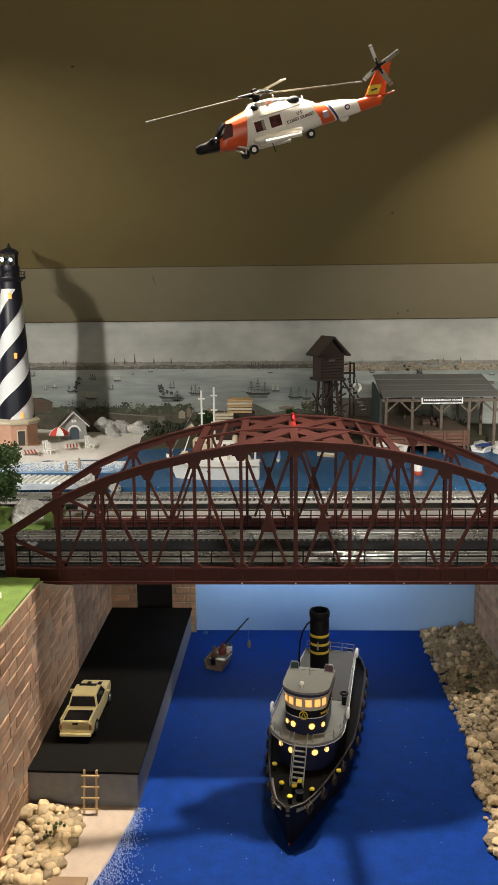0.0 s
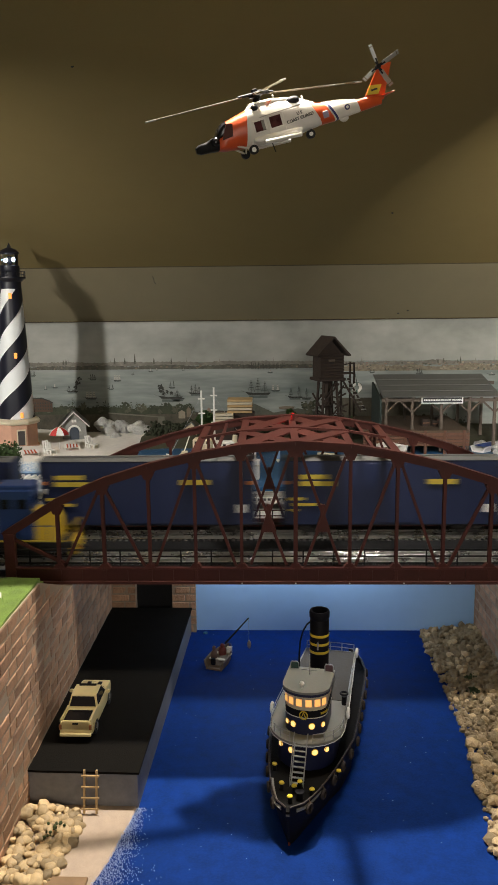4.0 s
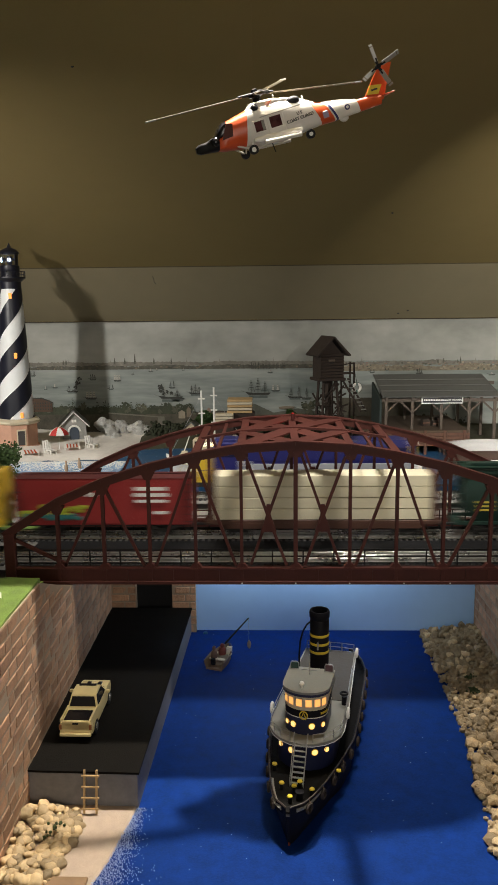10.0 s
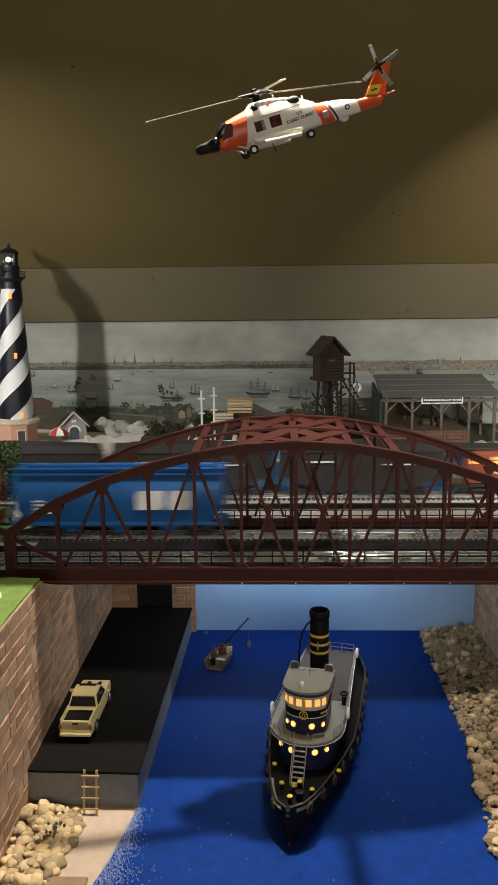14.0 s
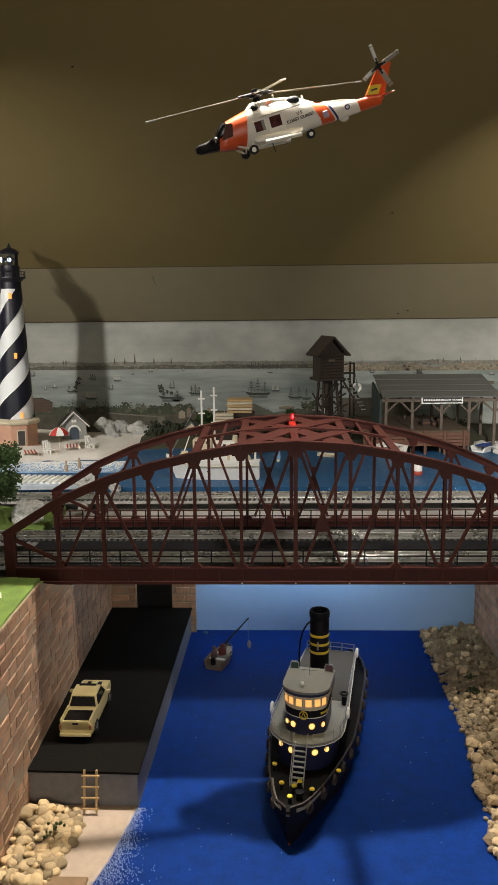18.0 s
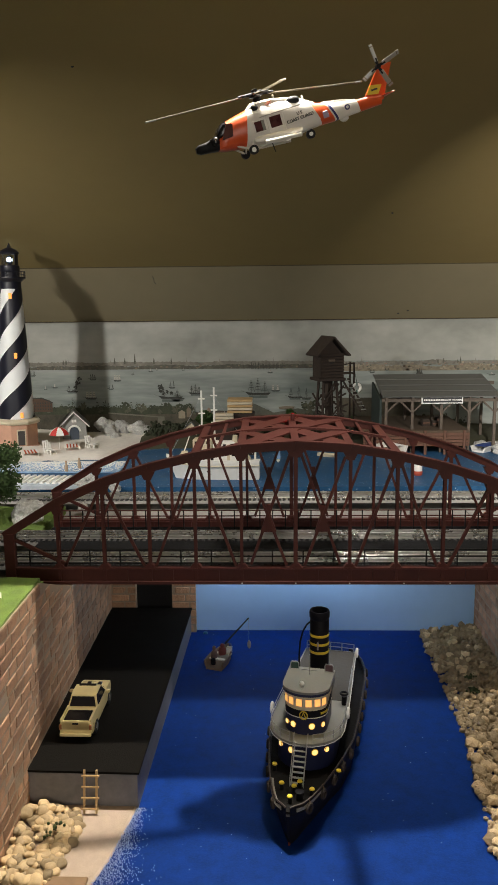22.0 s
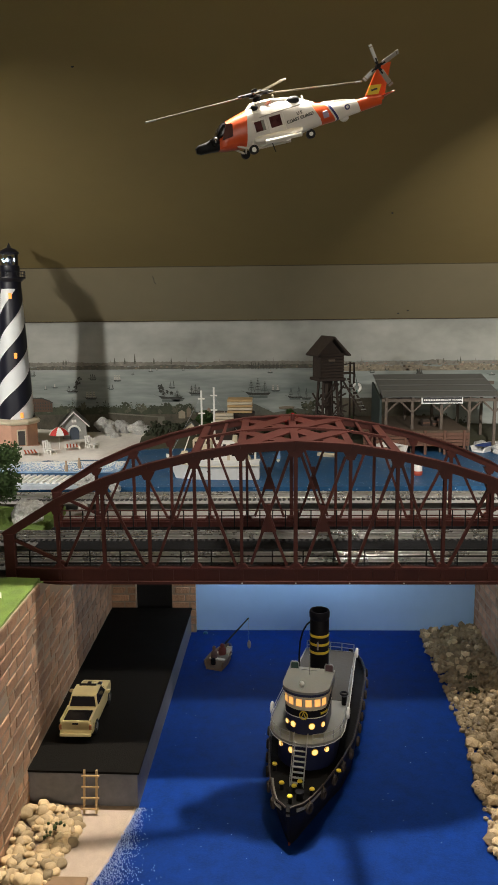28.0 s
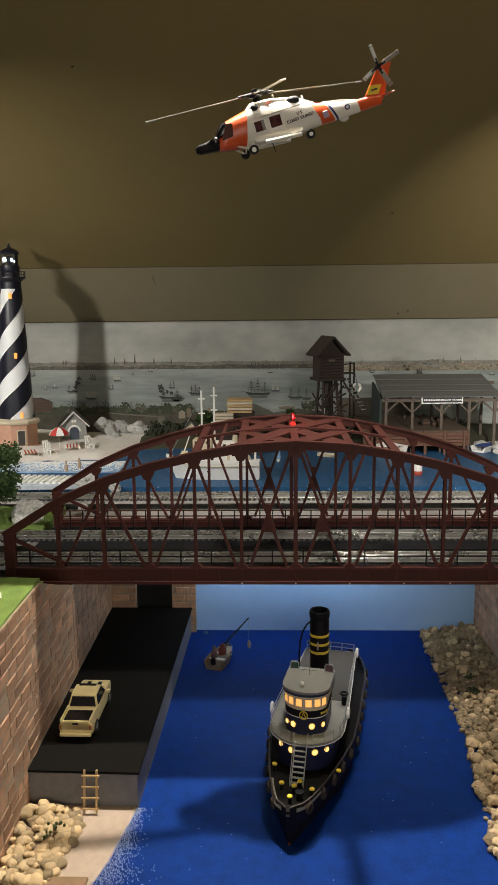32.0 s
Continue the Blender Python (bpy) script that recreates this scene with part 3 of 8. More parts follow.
# grassy top of the left bank, with a rough edge
def lump_sheet(x0, x1, y0, y1, nx, ny, z, amp, sc, seed):
    vs, fs = [], []
    for j in range(ny + 1):
        for i in range(nx + 1):
            x, y = x0 + (x1 - x0) * i / nx, y0 + (y1 - y0) * j / ny
            vs.append((x, y, z(x, y) + amp * noise.noise(Vector((x * sc, y * sc, seed)))))
    k = len(vs)
    vs += [(a, b, c - 0.05) for a, b, c in vs]
    w = nx + 1
    for j in range(ny):
        for i in range(nx):
            a = j * w + i
            fs.append((a, a + 1, a + 1 + w, a + w))
            fs.append((k + a, k + a + w, k + a + 1 + w, k + a + 1))
    for i in range(nx):
        fs += [(i, k + i, k + i + 1, i + 1), (ny * w + i, ny * w + i + 1, k + ny * w + i + 1, k + ny * w + i)]
    for j in range(ny):
        fs += [(j * w, (j + 1) * w, k + (j + 1) * w, k + j * w), (j * w + nx, k + j * w + nx, k + (j + 1) * w + nx, (j + 1) * w + nx)]
    return Geo().add(vs, fs)


setting("grass_bank_left", lump_sheet(-2.2, -0.3462, 0.745, 1.0, 90, 18, lambda x, y: 1.2660, 0.003, 30, 1.0), GRASS, "green flocked grass on top of the brick wall", "grass", True)
setting("grass_slope_left", lump_sheet(-2.2, -0.385, 1.0, 1.14, 80, 12, lambda x, y: 1.2600 - 0.050 * min(1, max(0, (y - 1.0) / 0.06)) ** 1.3, 0.005, 30, 1.0), GRASS, "green flocked grass sloping to the bridge end", "grass", True)
setting("grass_far_left", lump_sheet(-2.2, -0.47, 1.42, 1.60, 80, 12, lambda x, y: 1.207, 0.005, 30, 4.0), GRASS, "green flocked grass beside the bridge", "grass", True)
tuft = Geo()
for k in range(160):
    y = rnd.uniform(0.78, 0.998)
    x = -0.349 - rnd.random() ** 1.5 * 0.16
    z = 1.2660
    a = rnd.uniform(0, 6.28)
    tuft.bar((x, y, z - 0.003), (x + 0.003 * math.cos(a), y + 0.003 * math.sin(a), z + rnd.uniform(0.0005, 0.0018)), 0.0006, 0.0005)
part("grass_tufts", tuft, GRASS, bpy.data.objects["grass_bank_left"])["kind"] = "stuff"
slab = thing("flat_stone", pose(-0.385, 0.93, 1.267, 0, 0, 20), "flat pale stone lying in the grass", "stone")
part("slab", Geo().box(0, 0, 0, 0.02, 0.016, 0.003, c=0.001), GREYROCK, slab)


# ---------- model trees ----------
def tree(m, h, spread, seed, label, name="tree"):
    r = random.Random(seed)
    t = thing(name, m, label, "tree", "model trees")
    trunk = Geo().cyl((0, 0, -0.01), (0.002, 0, h * 0.4), h * 0.035, h * 0.02, 8).cyl((0.002, 0, h * 0.4), (0, 0.002, h * 0.85), h * 0.02, h * 0.006, 6)
    tips = []
    for k in range(14):
        a = k * 2.4 + r.uniform(-0.4, 0.4)
        z0 = h * r.uniform(0.10, 0.72)
        rad = spread * r.uniform(0.55, 1.0) * (1.05 - 0.5 * max(0, z0 / h - 0.4))
        tip = (rad * math.cos(a), rad * math.sin(a), z0 + h * r.uniform(0.08, 0.22))
        trunk.cyl((0.001, 0, z0), tip, h * 0.011, h * 0.003, 5)
        tips.append(tip)
    tips.append((0, 0, h * 0.92))
    part("trunk", trunk, BARK, t)
    crown = Geo()
    for tx, ty, tz in tips:
        for k in range(430):
            d = Vector((r.gauss(0, 1), r.gauss(0, 1), r.gauss(0, 0.75)))
            d = d.normalized() * (r.random() ** 0.5) * spread * 0.44
            c = Vector((tx, ty, tz)) + d
            s = r.uniform(0.0022, 0.0046)
            u = Vector((r.uniform(-1, 1), r.uniform(-1, 1), r.uniform(-1, 1))).normalized()
            w = u.orthogonal().normalized()
            crown.add([c - u * s, c + w * s * 0.6, c + u * s, c - w * s * 0.6], [(0, 1, 2, 3)])
    part("crown", crown, LEAF, t)
    return t


tree(pose(-0.600, 1.50, 1.203), 0.172, 0.064, 1, "dark green model tree beside the bridge")
tree(pose(-0.475, 1.09, 1.205), 0.07, 0.026, 2, "small green model bush at the bridge end", "bush")
tree(pose(-0.515, 1.14, 1.215), 0.06, 0.03, 3, "small green model bush at the bridge end", "bush")
def boulder_meshes():
    out = []
    for k in range(6):
        bm = bmesh.new()
        bmesh.ops.create_icosphere(bm, subdivisions=4, radius=0.5)
        for v in bm.verts:
            p = v.co * 2.6 + Vector((k * 7.3, 0, 0))
            w = 1 + 0.34 * noise.noise(p) + 0.16 * noise.ridged_multi_fractal(p * 1.4, 1.0, 2.0, 3, 0.9, 2.0) - 0.14
            v.co = Vector((v.co.x * w * 1.1, v.co.y * w * 0.95, v.co.z * w * 0.8))
        me = bpy.data.meshes.new("boulder")
        bm.to_mesh(me)
        bm.free()
        me.materials.append(GREYROCK)
        out.append(me)
    return out


boulder = boulder_meshes()


def rock_thing(x, y, z, s, k, seed, label="grey and white rugged rock casting"):
    o = new("boulder", boulder[k % 6].copy())
    r = random.Random(seed)
    s *= 0.82
    o.matrix_world = Matrix.LocRotScale((x, y, z), Euler((r.uniform(-0.3, 0.3), r.uniform(-0.3, 0.3), r.uniform(0, 6))), (s, s * 0.9, s * 0.85))
    return tagged(o, label, "rock", "rocks by the lake")


# ---------- tugboat ----------
NAVY = mat("navy_blue_paint", (0.012, 0.016, 0.055), 0.4, vary=0.25, scale=40, bump=0.03)
HULL = mat("black_hull_paint", (0.007, 0.007, 0.010), 0.55, vary=0.3, scale=30, bump=0.05, spec=0.15)
GREYDECK = mat("pale_grey_deck", (0.31, 0.325, 0.305), 0.6, vary=0.3, scale=50, bump=0.1, stain=(0.20, 0.19, 0.165))
DARKDECK = mat("dark_foredeck", (0.007, 0.0065, 0.0065), 0.8, vary=0.5, scale=50, bump=0.2, spec=0.12)
RAILING = mat("grey_wire_railing", (0.36, 0.37, 0.38), 0.4, 0.3, vary=0.15, scale=60, bump=0)
YELLOW = mat("yellow_paint", (0.72, 0.55, 0.04), 0.5, vary=0.12, scale=60, bump=0.05)
WARMGLOW = mat("lit_window", (0.9, 0.5, 0.15), 0.5, vary=0.12, scale=150, bump=0, glow=0.95, glow_color=(1.0, 0.46, 0.12))
LAMPGLOW = mat("lit_porthole", (0.95, 0.65, 0.3), 0.5, vary=0.1, scale=150, bump=0, glow=1.5, glow_color=(1.0, 0.56, 0.18))
TYRE = mat("brown_rubber", (0.026, 0.018, 0.014), 0.85, vary=0.3, scale=80)
ROPE = mat("tan_rope", (0.30, 0.20, 0.12), 0.9, vary=0.3, scale=200)

tug = thing("tugboat", pose(-0.0195, 0.818, WATER_Z, 0, 0, -11.9), "black and navy harbour tugboat with lit windows", "boat")
TL = 0.440


def tug_half(t):
    bow = min(1.0, (t / 0.42)) ** 0.52 * min(1.0, 0.35 + t / 0.05)
    stern = 1.0 if t < 0.8 else math.sqrt(max(0.02, 1 - ((t - 0.8) / 0.215) ** 2))
    return 0.0592 * bow * stern * (1 - 0.12 * max(0, t - 0.4))


def tug_deck(t):
    return 0.036 + 0.007 * max(0, 1 - t / 0.4) ** 1.6 + 0.006 * max(0, (t - 0.75) / 0.25)


STEPS = [0.004, 0.015, 0.035, 0.07, 0.11, 0.16, 0.22, 0.3, 0.4, 0.52, 0.65, 0.78, 0.86, 0.92, 0.96, 0.985, 0.998]
sec, rim_o, rim_i = [], [], []
for t in STEPS:
    y, w, z = t * TL, tug_half(t), tug_deck(t)
    k, m = 0.25 + 0.65 * min(1, t / 0.3), 0.72 + 0.25 * min(1, t / 0.3)
    rake = 0.010 * max(0, 1 - t / 0.15)
    sec.append([(-w, y, z), (-w * m, y + rake * 0.45, z * 0.55), (-w * k, y + rake, -0.004), (w * k, y + rake, -0.004), (w * m, y + rake * 0.45, z * 0.55), (w, y, z)])
part("hull", Geo().loft(sec), HULL, tug, "black hull", True)
for s in (-1, 1):
    g = Geo().loft([[(s * tug_half(u) * i, u * TL, tug_deck(u) + j) for i, j in ((1.0, 0), (1.01, 0.011), (0.955, 0.011), (0.95, 0))] for u in STEPS])
    part("bulwark", g, HULL, tug)
    g = Geo()
    g.tube([(s * tug_half(t) * 1.0, t * TL, tug_deck(t) + 0.0115) for t in STEPS], 0.0011, 5)
    part("cap_rail", g, mat("worn_cap_rail", (0.035, 0.026, 0.022), 0.6, scale=150) if s < 0 else bpy.data.materials["worn_cap_rail"], tug)
part("keel_strip", Geo().bar((0, 0.011, -0.002), (0, 0.0095, 0.004), 0.0022), mat("red_boot_top", (0.16, 0.03, 0.02), 0.5), tug)
part("foredeck", Geo().loft([[(-tug_half(t) * 0.95, t * TL, tug_deck(t) + 0.0012), (tug_half(t) * 0.95, t * TL, tug_deck(t) + 0.0012), (tug_half(t) * 0.95, t * TL, tug_deck(t) + 0.003), (-tug_half(t) * 0.95, t * TL, tug_deck(t) + 0.003)] for t in STEPS[1:-2]]), DARKDECK, tug)
# pale grey tubes stand for the light on the bow bulwark's inner faces
for s in (-1, 1):
    pts = [(s * tug_half(t) * 0.93, t * TL, tug_deck(t) + 0.0055) for t in (0.02, 0.04, 0.07, 0.11, 0.15)]
    part("bulwark_lining", Geo().tube(pts, 0.0028, 5), GREYDECK, tug)


def u_shape(w, y0, y1, n=10, nose=1.0):
    """Plan outline with a rounded front at y0 and a square back at y1."""
    pts = []
    for k in range(n + 1):
        a = math.pi + math.pi * k / n
        pts.append((w * math.cos(a), y0 + w * nose + w * nose * math.sin(a)))
    return pts + [(w, y1), (-w, y1)]


def plate(outline, z0, z1):
    n = len(outline)
    return Geo().add([(x, y, z0) for x, y in outline] + [(x, y, z1) for x, y in outline], rings(2, n))


DZ = 0.083


def deck_line(w):
    return u_shape(w, 0.068, 0.2)[:-2] + [(w, 0.16), (w * 0.82, 0.345), (-w * 0.82, 0.345), (-w, 0.16)]


part("deckhouse", plate(u_shape(0.038, 0.078, 0.33), 0.038, DZ - 0.002), NAVY, tug, "navy blue lower deckhouse", True)
part("boat_deck", plate(deck_line(0.0485), DZ - 0.003, DZ), GREYDECK, tug, "pale grey boat deck")
part("aft_deck", plate([(-0.044, 0.186), (0.044, 0.186), (0.0375, 0.342), (-0.0375, 0.342)], DZ, DZ + 0.0008), mat("brown_grey_deck", (0.048, 0.042, 0.034), 0.7, scale=40), tug, "worn brown-grey after deck")
part("boat_deck_edge", plate(deck_line(0.0493), DZ - 0.0042, DZ - 0.0030), WHITE, tug)
part("pilothouse", plate(u_shape(0.0295, 0.099, 0.165, nose=0.75), DZ, DZ + 0.024), NAVY, tug, "navy lower front of the wheelhouse", True)
part("name_band", plate(u_shape(0.0298, 0.0987, 0.165, nose=0.75), DZ + 0.024, DZ + 0.033), HULL, tug, "black band round the wheelhouse", True)
part("band_trim", plate(u_shape(0.0302, 0.0983, 0.165, nose=0.75), DZ + 0.0228, DZ + 0.0238), WHITE, tug)
part("wheelhouse", plate(u_shape(0.0292, 0.0993, 0.165, nose=0.75), DZ + 0.033, DZ + 0.053), CREAM, tug, "cream upper wheelhouse wall", True)
part("wheelhouse_roof", plate(u_shape(0.0335, 0.095, 0.172, nose=0.78), DZ + 0.0565, DZ + 0.0595), GREYDECK, tug, "pale grey rounded roof", True)
part("roof_edge", plate(u_shape(0.0330, 0.0955, 0.171, nose=0.78), DZ + 0.053, DZ + 0.0565), NAVY, tug)


def round_front(w, y0, nose, ang):
    """Point and outward heading on the rounded front, ang in degrees from dead ahead."""
    a = math.radians(270 + ang)
    p = Vector((w * math.cos(a), y0 + w * nose + w * nose * math.sin(a), 0))
    return p, math.atan2(math.cos(a) * nose, -math.sin(a))


for ang in (-62, -38, -13, 13, 38, 62):
    p, h = round_front(0.0294, 0.0991, 0.75, ang)
    w = part("window", Geo().box(0, 0, 0, 0.0086, 0.0016, 0.0095, c=0.0004), WARMGLOW, tug, "lit amber wheelhouse window")
    w.matrix_basis = Matrix.Translation((p.x, p.y, DZ + 0.0435)) @ Matrix.Rotation(h, 4, "Z")
    part("window_frame", Geo().box(0, 0.0002, 0.0054, 0.0095, 0.002, 0.0009).box(0, 0.0002, -0.0054, 0.0095, 0.002, 0.0009).box(-0.0046, 0.0002, 0, 0.0008, 0.002, 0.011).box(0.0046, 0.0002, 0, 0.0008, 0.002, 0.011), CREAM, w)
for w, y0, nose, z, angs in ((0.0295, 0.099, 0.75, DZ + 0.0125, (-55, -30, 22, 58)), (0.0382, 0.078, 1.0, 0.066, (-52, -22, 24, 50))):
    for ang in angs:
        p, h = round_front(w, y0, nose, ang)
        big = 0.0042 if abs(ang) < 35 else 0.0034
        o = part("porthole", Geo().cyl((0, 0.001, 0), (0, -0.0014, 0), big, big * 0.85, 14), LAMPGLOW, tug, "lit round porthole")
        o.matrix_basis = Matrix.Translation((p.x, p.y, z)) @ Matrix.Rotation(h, 4, "Z")
        part("porthole_rim", Geo().torus((0, 0, 0), big, 0.0006, pose(0, -0.0006, 0, 90), 14, 5), YELLOW, o)
# emblem on the band
p, h = round_front(0.0301, 0.0985, 0.75, 0)
e = part("emblem", Geo().torus((0, 0, 0), 0.0054, 0.0008, pose(p.x, p.y - 0.0012, DZ + 0.0275, 90), 16, 5), YELLOW, tug, "round yellow emblem")
part("emblem_mark", Geo().bar((p.x, p.y - 0.0012, DZ + 0.0315), (p.x - 0.003, p.y - 0.0012, DZ + 0.0245), 0.001).bar((p.x, p.y - 0.0012, DZ + 0.0315), (p.x + 0.003, p.y - 0.0012, DZ + 0.0245), 0.001), YELLOW, e)
for k in range(5):
    p, h = round_front(0.0301, 0.0985, 0.75, 52 + k * 7)
    o = part("name_bar", Geo().box(0, 0, 0, 0.0026, 0.0008, 0.0028), YELLOW, tug)
    o.matrix_basis = Matrix.Translation((p.x, p.y, DZ + 0.0285)) @ Matrix.Rotation(h, 4, "Z")
# funnel
SY = 0.222
funnel = part("funnel", Geo().lathe([(0.0135, 0), (0.0135, 0.101), (0.0128, 0.103), (0.0143, 0.106), (0.0146, 0.112), (0.0135, 0.1155), (0.0118, 0.1155), (0.0115, 0.103)], 24, (0, SY, DZ)), HULL, tug, "tall black funnel", True)
for z in (0.054, 0.066, 0.0785):
    part("funnel_band", Geo().lathe([(0.0137, z), (0.0139, z + 0.0003), (0.0139, z + 0.0034), (0.0137, z + 0.0038)], 24, (0, SY, DZ)), YELLOW, funnel, "yellow funnel band", True)
part("steam_pipe", Geo().tube([(-0.029, SY, DZ), (-0.029, SY, DZ + 0.045), (-0.0275, SY, DZ + 0.066), (-0.0235, SY, DZ + 0.082), (-0.018, SY, DZ + 0.092), (-0.0135, SY, DZ + 0.0965)], 0.0013, 6), HULL, funnel)
part("whistle", Geo().cyl((0, SY - 0.0155, DZ + 0.062), (0, SY - 0.0155, DZ + 0.073), 0.001, 0.0012, 8), RAILING, funnel)
part("casing", plate([(-0.020, 0.19), (0.020, 0.19), (0.020, 0.25), (-0.020, 0.25)], DZ, DZ + 0.006), bpy.data.materials["brown_grey_deck"], tug)
# roof fittings
part("searchlight", Geo().ball(-0.004, 0.108, DZ + 0.0655, 0.0036, n=12).cyl((-0.004, 0.108, DZ + 0.059), (-0.004, 0.108, DZ + 0.064), 0.0012), WHITE, tug, "white searchlight", True)
part("mast", Geo().cyl((0.0, 0.150, DZ + 0.059), (0.0, 0.150, DZ + 0.088), 0.0009, 0.0007, 6).bar((-0.012, 0.150, DZ + 0.066), (0.012, 0.150, DZ + 0.066), 0.0009), RAILING, tug)
for x, board in ((-0.024, mat("green_light_board", (0.03, 0.07, 0.06), 0.5)), (0.026, mat("purple_light_board", (0.10, 0.05, 0.06), 0.5))):
    o = part("running_light_box", Geo().box(x, 0.164, DZ + 0.0645, 0.011, 0.0012, 0.0085, c=0.001), board, tug, "small coloured light board")
    part("light_frame", Geo().tube([(x - 0.006, 0.163, DZ + 0.0595), (x - 0.006, 0.163, DZ + 0.068), (x - 0.004, 0.163, DZ + 0.0705), (x + 0.004, 0.163, DZ + 0.0705), (x + 0.006, 0.163, DZ + 0.068), (x + 0.006, 0.163, DZ + 0.0595)], 0.0007, 5), RAILING, o)
part("vent_cowl", Geo().cyl((0.041, 0.178, DZ), (0.041, 0.178, DZ + 0.012), 0.0035, 0.0035, 12).torus((0.041, 0.176, DZ + 0.017), 0.0048, 0.0014, None, 14, 6), HULL, tug, "", True)
# boat-deck railing
edge = [p for p in u_shape(0.0472, 0.070, 0.30)[:-2]]
line = [(-0.042, 0.27), (-0.0445, 0.2), (-0.0470, 0.15)] + edge + [(0.0470, 0.15), (0.0445, 0.2), (0.042, 0.27)]
posts = [p for p in line if abs(p[0]) > 0.012]
for x, y in posts:
    part("railing_post", Geo().cyl((x, y, DZ), (x, y, DZ + 0.012), 0.0006, 0.0006, 5), RAILING, tug)
left, right = [p for p in line if p[0] < -0.012], [p for p in line if p[0] > 0.012]
for run in (left, right):
    for dz in (0.006, 0.012):
        part("railing_wire", Geo().tube([(x, y, DZ + dz) for x, y in run], 0.0005, 4), RAILING, tug)
stern = [(-0.037, 0.340), (-0.018, 0.342), (0, 0.342), (0.018, 0.342), (0.037, 0.340)]
for x, y in stern:
    part("railing_post", Geo().cyl((x, y, DZ), (x, y, DZ + 0.014), 0.0007, 0.0007, 5), RAILING, tug)
for dz in (0.007, 0.014):
    part("railing_wire", Geo().tube([(x, y, DZ + dz) for x, y in stern], 0.0006, 4), RAILING, tug)
# stair to the foredeck
stair = part("stair", Geo().bar((-0.0075, 0.0695, DZ + 0.001), (-0.0075, 0.041, 0.043), 0.0012, 0.003), RAILING, tug, "grey steel stair")
part("stringer", Geo().bar((0.0075, 0.0695, DZ + 0.001), (0.0075, 0.041, 0.043), 0.0012, 0.003), RAILING, stair)
for k in range(8):
    f = (k + 0.5) / 8
    part("tread", Geo().box(0, 0.0695 - 0.0285 * f, DZ - (DZ - 0.043) * f, 0.0145, 0.0032, 0.0009), RAILING, stair)
for s in (-1, 1):
    part("stair_rail", Geo().tube([(s * 0.0085, 0.072, DZ + 0.013), (s * 0.0085, 0.0675, DZ + 0.011), (s * 0.0085, 0.039, 0.052), (s * 0.0085, 0.0385, 0.043)], 0.0006, 5), RAILING, stair)
# bollards with yellow tops, tyre fenders, lifebuoys
for x, y in ((-0.017, 0.052), (-0.001, 0.049), (0.021, 0.047), (-0.002, 0.026), (0.004, 0.060), (0.047, 0.095), (-0.034, 0.092)):
    t = y / TL
    b = part("bollard", Geo().cyl((x, y, tug_deck(t)), (x, y, tug_deck(t) + 0.011), 0.0026, 0.0026, 10), HULL, tug)
    part("bollard_cap", Geo().cyl((x, y, tug_deck(t) + 0.011), (x, y, tug_deck(t) + 0.0125), 0.0034, 0.0030, 12), YELLOW, b, "yellow bollard cap")
part("capstan", Geo().lathe([(0.006, 0), (0.004, 0.004), (0.004, 0.01), (0.0055, 0.013), (0.001, 0.0135)], 14, (0.008, 0.036, 0.041)), HULL, tug, "", True)
for k in range(12):
    t = 0.05 + 0.075 * k
    for s in (-1, 1):
        y, w = t * TL, tug_half(t)
        dx = math.atan2(tug_half(t + 0.02) - tug_half(t - 0.02), 0.04 * TL)
        o = part("fender", Geo().torus((0, 0, 0), 0.0048, 0.0021, pose(0, 0, 0, 0, 90, 0), 12, 6), TYRE, tug, "hanging rubber tyre fender")
        o.matrix_basis = Matrix.Translation((s * (w + 0.0025), y, tug_deck(t) + 0.0015)) @ Matrix.Rotation(-s * dx, 4, "Z")
        if k % 2 == 0 or k < 4:
            part("rope", Geo().tube([(-s * 0.003, 0.003, 0.011), (0, 0.002, 0.004)], 0.0006, 4), ROPE, o)
for s, y in ((-1, 0.135), (1, 0.142), (1, 0.325)):
    o = part("lifebuoy", Geo().torus((0, 0, 0), 0.0058, 0.0021, pose(0, 0, 0, 0, 90, 0), 16, 7).ball(0, 0, 0, 0.0012, 0.0055, 0.0055, 10), WHITE, tug, "white lifebuoy on the railing", True)
    o.matrix_basis = Matrix.Translation((s * (0.0505 if y < 0.2 else 0.043), y, DZ + 0.008))
# the houses are set back and the wheelhouse narrowed to fit the camera's view
for o in tug.children:
    if o.name.split(".")[0] in ("deckhouse", "boat_deck", "aft_deck", "boat_deck_edge", "pilothouse", "name_band", "band_trim", "wheelhouse", "wheelhouse_roof", "roof_edge", "window", "porthole", "emblem", "name_bar", "funnel", "casing", "searchlight", "mast", "running_light_box", "vent_cowl", "railing_post", "railing_wire", "stair", "lifebuoy"):
        o.location.y += 0.021
    if o.name.split(".")[0] in ("pilothouse", "name_band", "band_trim", "wheelhouse", "wheelhouse_roof", "roof_edge", "window", "emblem", "name_bar", "searchlight", "mast", "running_light_box") or (o.name.startswith("porthole") and o.location.z > DZ):
        o.location.y -= 0.012
        o.matrix_basis = Matrix.Translation((0.0, 0.0112, 0.0)) @ Matrix.Diagonal((0.92, 0.92, 1, 1)) @ o.matrix_basis

# ---------- pickup truck on the quay ----------
TRUCK = mat("cream_yellow_car_paint", (0.80, 0.66, 0.33), 0.3, vary=0.1, scale=30, bump=0.02, coat=0.5)
DARKGLASS = mat("dark_car_glass", (0.012, 0.012, 0.014), 0.15, vary=0.2, scale=30, bump=0, spec=0.3)
